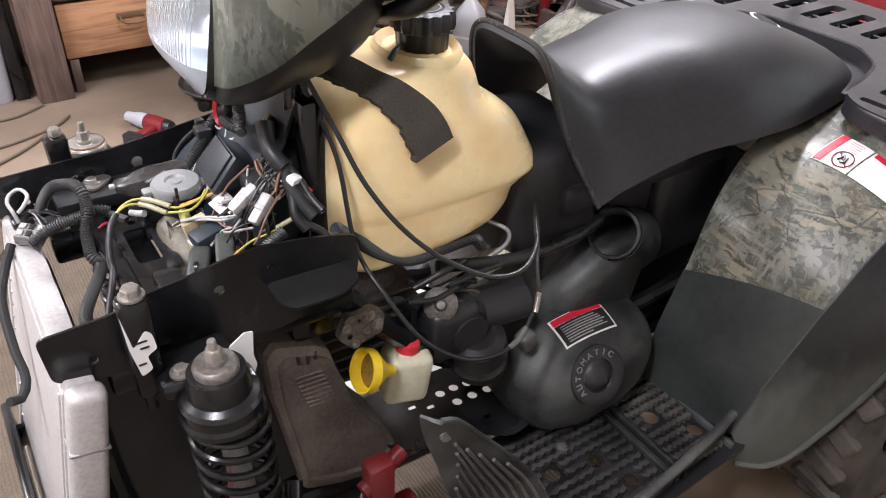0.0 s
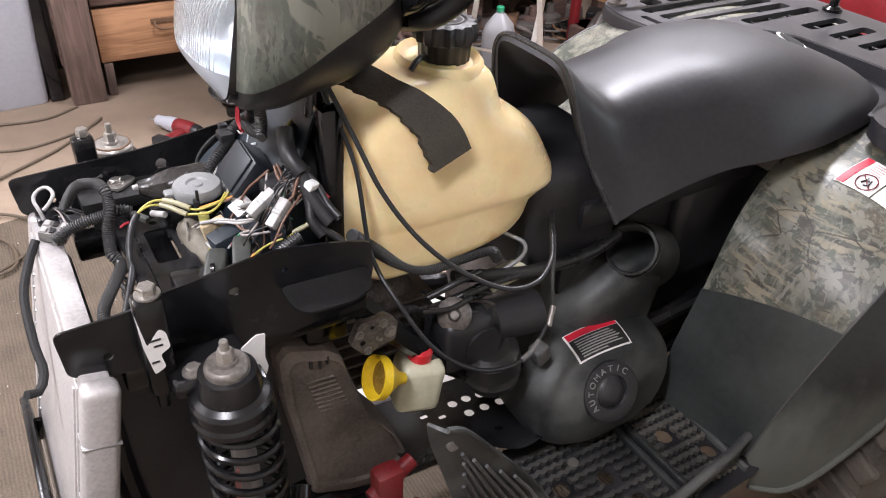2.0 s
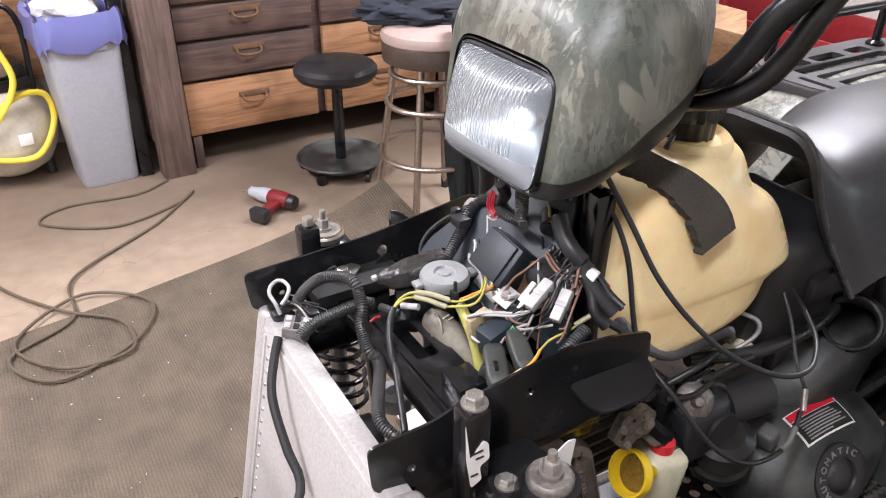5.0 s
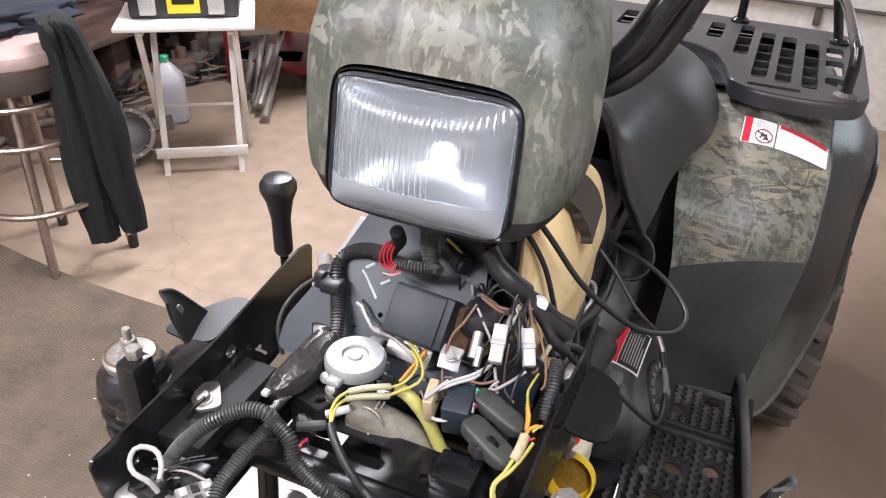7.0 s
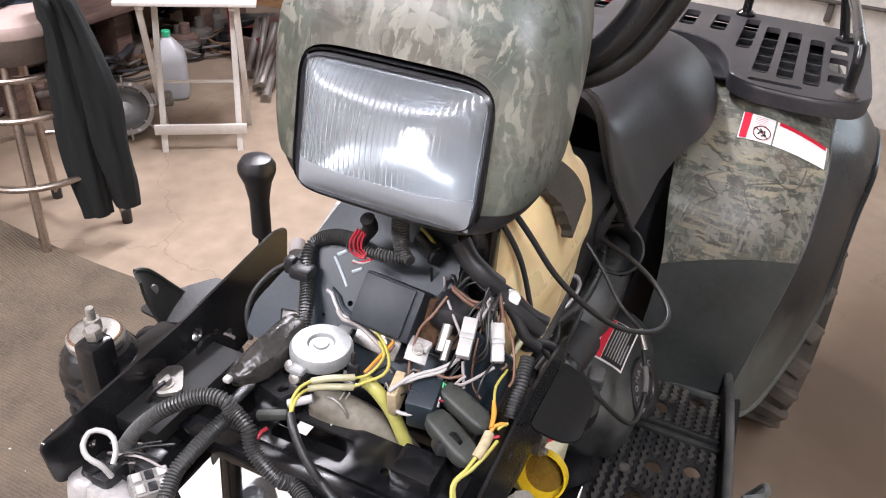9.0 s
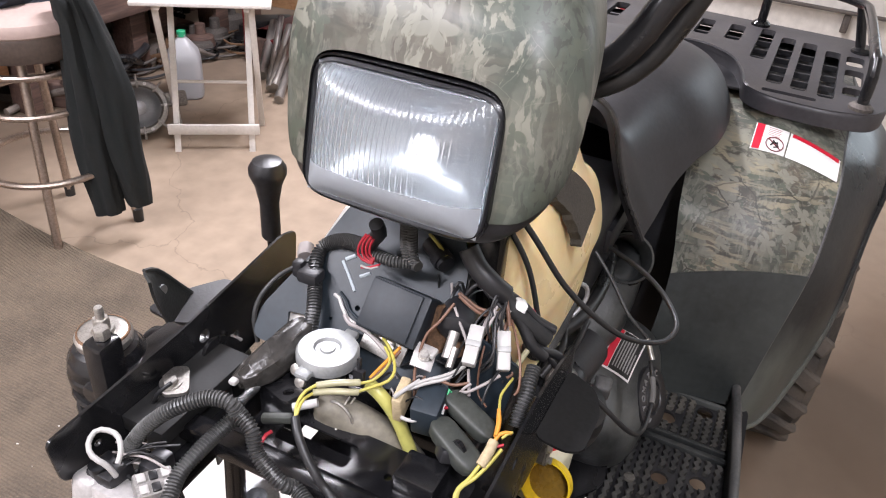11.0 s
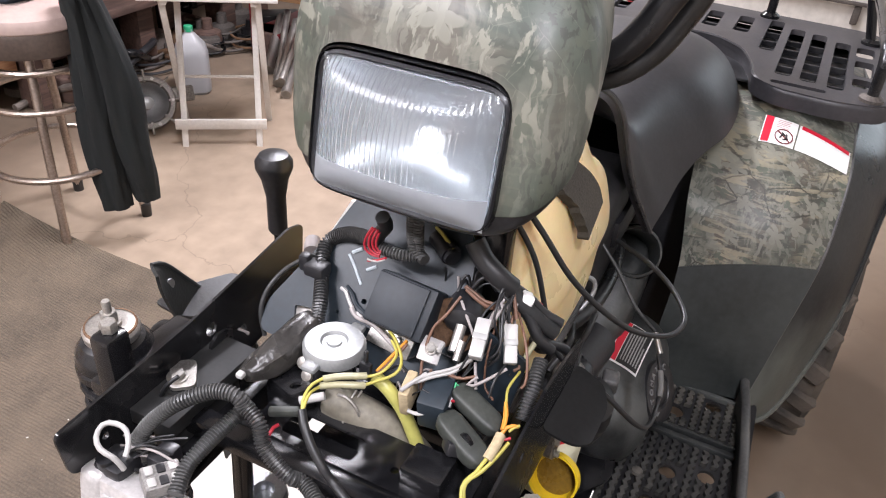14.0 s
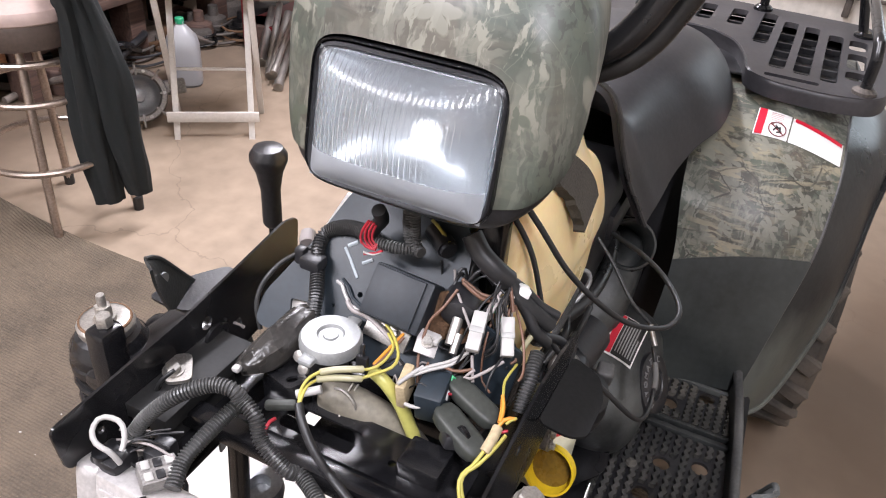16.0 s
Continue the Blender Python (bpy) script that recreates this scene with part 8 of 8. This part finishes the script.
part("carburettor", join(block(0.38, -0.13, 0.60, 0.09, 0.08, 0.10, 0.02, 3), rod((0.40, -0.14, 0.60), (0.40, -0.175, 0.60), 0.03), rod((0.44, -0.13, 0.60), (0.52, -0.14, 0.60), 0.035)), BLACK_PLASTIC, atv, "greasy black carburettor")
engine = part("engine_block", block(0.27, CY + 0.01, 0.60, 0.14, 0.17, 0.18, 0.03, 3), ENGINE, atv, "oily finned engine block")
for k in range(7):
    part("cooling_fin", block(0.27, CY + 0.01, 0.53 + 0.022 * k, 0.17, 0.20, 0.006, 0.002), ENGINE, engine)
part("cdi_cover", loft([[(x, y, z) for x, y in oval(28, rx, ry, 3, 0.362, -0.13)] for rx, ry, z in ((0.022, 0.018, 0.587), (0.028, 0.022, 0.597), (0.027, 0.021, 0.637), (0.018, 0.014, 0.649))]), BLACK_PLASTIC, atv)
part("intake_boot", lathe([(0.045, 0), (0.048, 0.02), (0.042, 0.03), (0.048, 0.04), (0.044, 0.07), (0.03, 0.08)], 28, toward((0.437, -0.15, 0.507), (0.417, -0.165, 0.592))), RUBBER, atv)
part("jack_arm", join(block(0.225, -0.195, 0.37, 0.045, 0.035, 0.15, 0.008), rod((0.195, -0.20, 0.40), (0.275, -0.182, 0.425), 0.013), block(0.235, -0.19, 0.29, 0.13, 0.05, 0.035, 0.008)), JACK_RED, atv, "red painted jack arm")

# loose ends of the stripped loom
part("web_backing", block(0.035, -0.055, 0.742, 0.110, 0.19, 0.012, 0.003), BLACK_STEEL, atv)
tangle = random.Random(11)
for k in range(17):
    a = Vector((0.150, -0.112, 0.915)) + Vector([tangle.uniform(-0.016, 0.016) for _ in range(3)])
    b = Vector((0.125, -0.128, 0.862)) + Vector((tangle.uniform(-0.06, 0.03), tangle.uniform(-0.03, 0.06), tangle.uniform(-0.02, 0.015)))
    mid = a.lerp(b, 0.45) + Vector([tangle.uniform(-0.016, 0.016) for _ in range(2)] + [tangle.uniform(-0.004, 0.022)])
    low = a.lerp(b, 0.8) + Vector([tangle.uniform(-0.012, 0.012) for _ in range(3)])
    run("wire", tangle.choice((BLACK_WIRE, BLACK_WIRE, BLACK_WIRE, BLACK_WIRE, BROWN_WIRE, BROWN_WIRE, GREY_WIRE, GREEN_WIRE)), tangle.uniform(0.0009, 0.0015), 0, [a, mid, low, b])
for k in range(14):
    a = Vector((0.152, -0.045 - 0.006 * k, 0.918)) + Vector([tangle.uniform(-0.01, 0.01) for _ in range(3)])
    b = a + Vector((tangle.uniform(-0.03, 0.01), tangle.uniform(-0.035, 0.02), tangle.uniform(-0.035, -0.01)))
    run("wire", tangle.choice((BLACK_WIRE, BLACK_WIRE, BROWN_WIRE, GREY_WIRE, BLACK_WIRE)), tangle.uniform(0.0010, 0.0022), 0, [a, a.lerp(b, 0.5) + Vector((0, 0, tangle.uniform(0.002, 0.014))), b])
for k in range(10):
    a = Vector((0.075, -0.045, 0.835)) + Vector((tangle.uniform(-0.02, 0.02), tangle.uniform(-0.03, 0.02), tangle.uniform(-0.01, 0.01)))
    b = a + Vector((tangle.uniform(-0.01, 0.03), tangle.uniform(-0.05, 0.0), tangle.uniform(-0.01, 0.025)))
    run("wire", tangle.choice((BROWN_WIRE, GREY_WIRE, WHITE_WIRE, BLACK_WIRE, BLACK_WIRE)), tangle.uniform(0.0009, 0.0014), 0, [a, a.lerp(b, 0.5) + Vector((0, 0, tangle.uniform(0.004, 0.014))), b])
for k in range(9):
    a = Vector((-0.105, 0.150, 0.80)) + Vector([tangle.uniform(-0.014, 0.014) for _ in range(2)] + [tangle.uniform(-0.006, 0.008)])
    b = Vector((-0.085, 0.105, 0.795)) + Vector([tangle.uniform(-0.02, 0.02) for _ in range(2)] + [tangle.uniform(-0.012, 0.012)])
    run("wire", tangle.choice((BLACK_WIRE, GREY_WIRE, BLACK_WIRE, BLACK_WIRE, WHITE_WIRE)), tangle.uniform(0.0009, 0.0014), 0, [a, a.lerp(b, 0.5) + Vector((0, 0, tangle.uniform(0.004, 0.016))), b])
part("tape_wrap", tube([(0.158, -0.106, 0.928), (0.153, -0.118, 0.915), (0.154, -0.130, 0.905), (0.160, -0.145, 0.89), (0.168, -0.158, 0.878)], 0.0085, 12), RUBBER_MATT, atv, "matt black tape wrapping")
part("connector", moved(block(0, 0, 0, 0.016, 0.012, 0.010, 0.002), pose(0.158, -0.128, 0.915, 20, 10, 30)), LABEL_WHITE, atv, "white tape marker")
part("loom_plug", moved(block(0, 0, 0, 0.022, 0.016, 0.014, 0.003), pose(0.030, -0.118, 0.826, 15, 20, 40)), BLACK_PLASTIC, atv, "small black plug")

# carburettor linkage and fittings below the tank
part("vacuum_cap", lathe([(0.020, 0.0), (0.026, 0.004), (0.026, 0.012), (0.020, 0.018), (0.010, 0.022), (0.006, 0.034)], 24, toward((0.364, -0.140, 0.650), (0.335, -0.185, 0.690))), CAST, atv, "dull grey carburettor cap")
casting = part("linkage_plate", sheet(rounded([(0.181, 0.692), (0.194, 0.724), (0.233, 0.724), (0.250, 0.709), (0.246, 0.678), (0.224, 0.676), (0.203, 0.666)][::-1], 0.005, 3), [circle(0.198, 0.690, 0.0045, 12), circle(0.212, 0.712, 0.003, 10)], 0.012, Matrix.Translation((0, -0.164, 0)) @ Matrix.Rotation(radians(90), 4, "X")), CAST, atv, "pitted grey cast cover")
for x, z, r in ((0.193, 0.707, 0.0045), (0.228, 0.714, 0.005), (0.205, 0.676, 0.0045), (0.238, 0.696, 0.0065), (0.222, 0.692, 0.0035)):
    bolt((x, -0.176, z), (0, -1, 0.1), r, 0.006, casting, washer=r * 1.35)
for k in range(12):
    a = Vector((0.28 + tangle.uniform(0, 0.20), -0.120 + tangle.uniform(-0.025, 0.02), 0.625 + tangle.uniform(-0.01, 0.06)))
    b = a + Vector((tangle.uniform(0.03, 0.11), tangle.uniform(-0.02, 0.02), tangle.uniform(-0.05, 0.02)))
    run("hose", tangle.choice((RUBBER, RUBBER, BLACK_WIRE, CONDUIT, ENGINE)), tangle.uniform(0.0025, 0.0065), 0, [a, a.lerp(b, 0.5) + Vector((0, tangle.uniform(-0.012, 0), tangle.uniform(-0.005, 0.022))), b])
part("steering_arm", rod((-0.014, 0.092, 0.775), (0.010, 0.125, 0.58), 0.011), BLACK_STEEL, atv, "black steering arm")
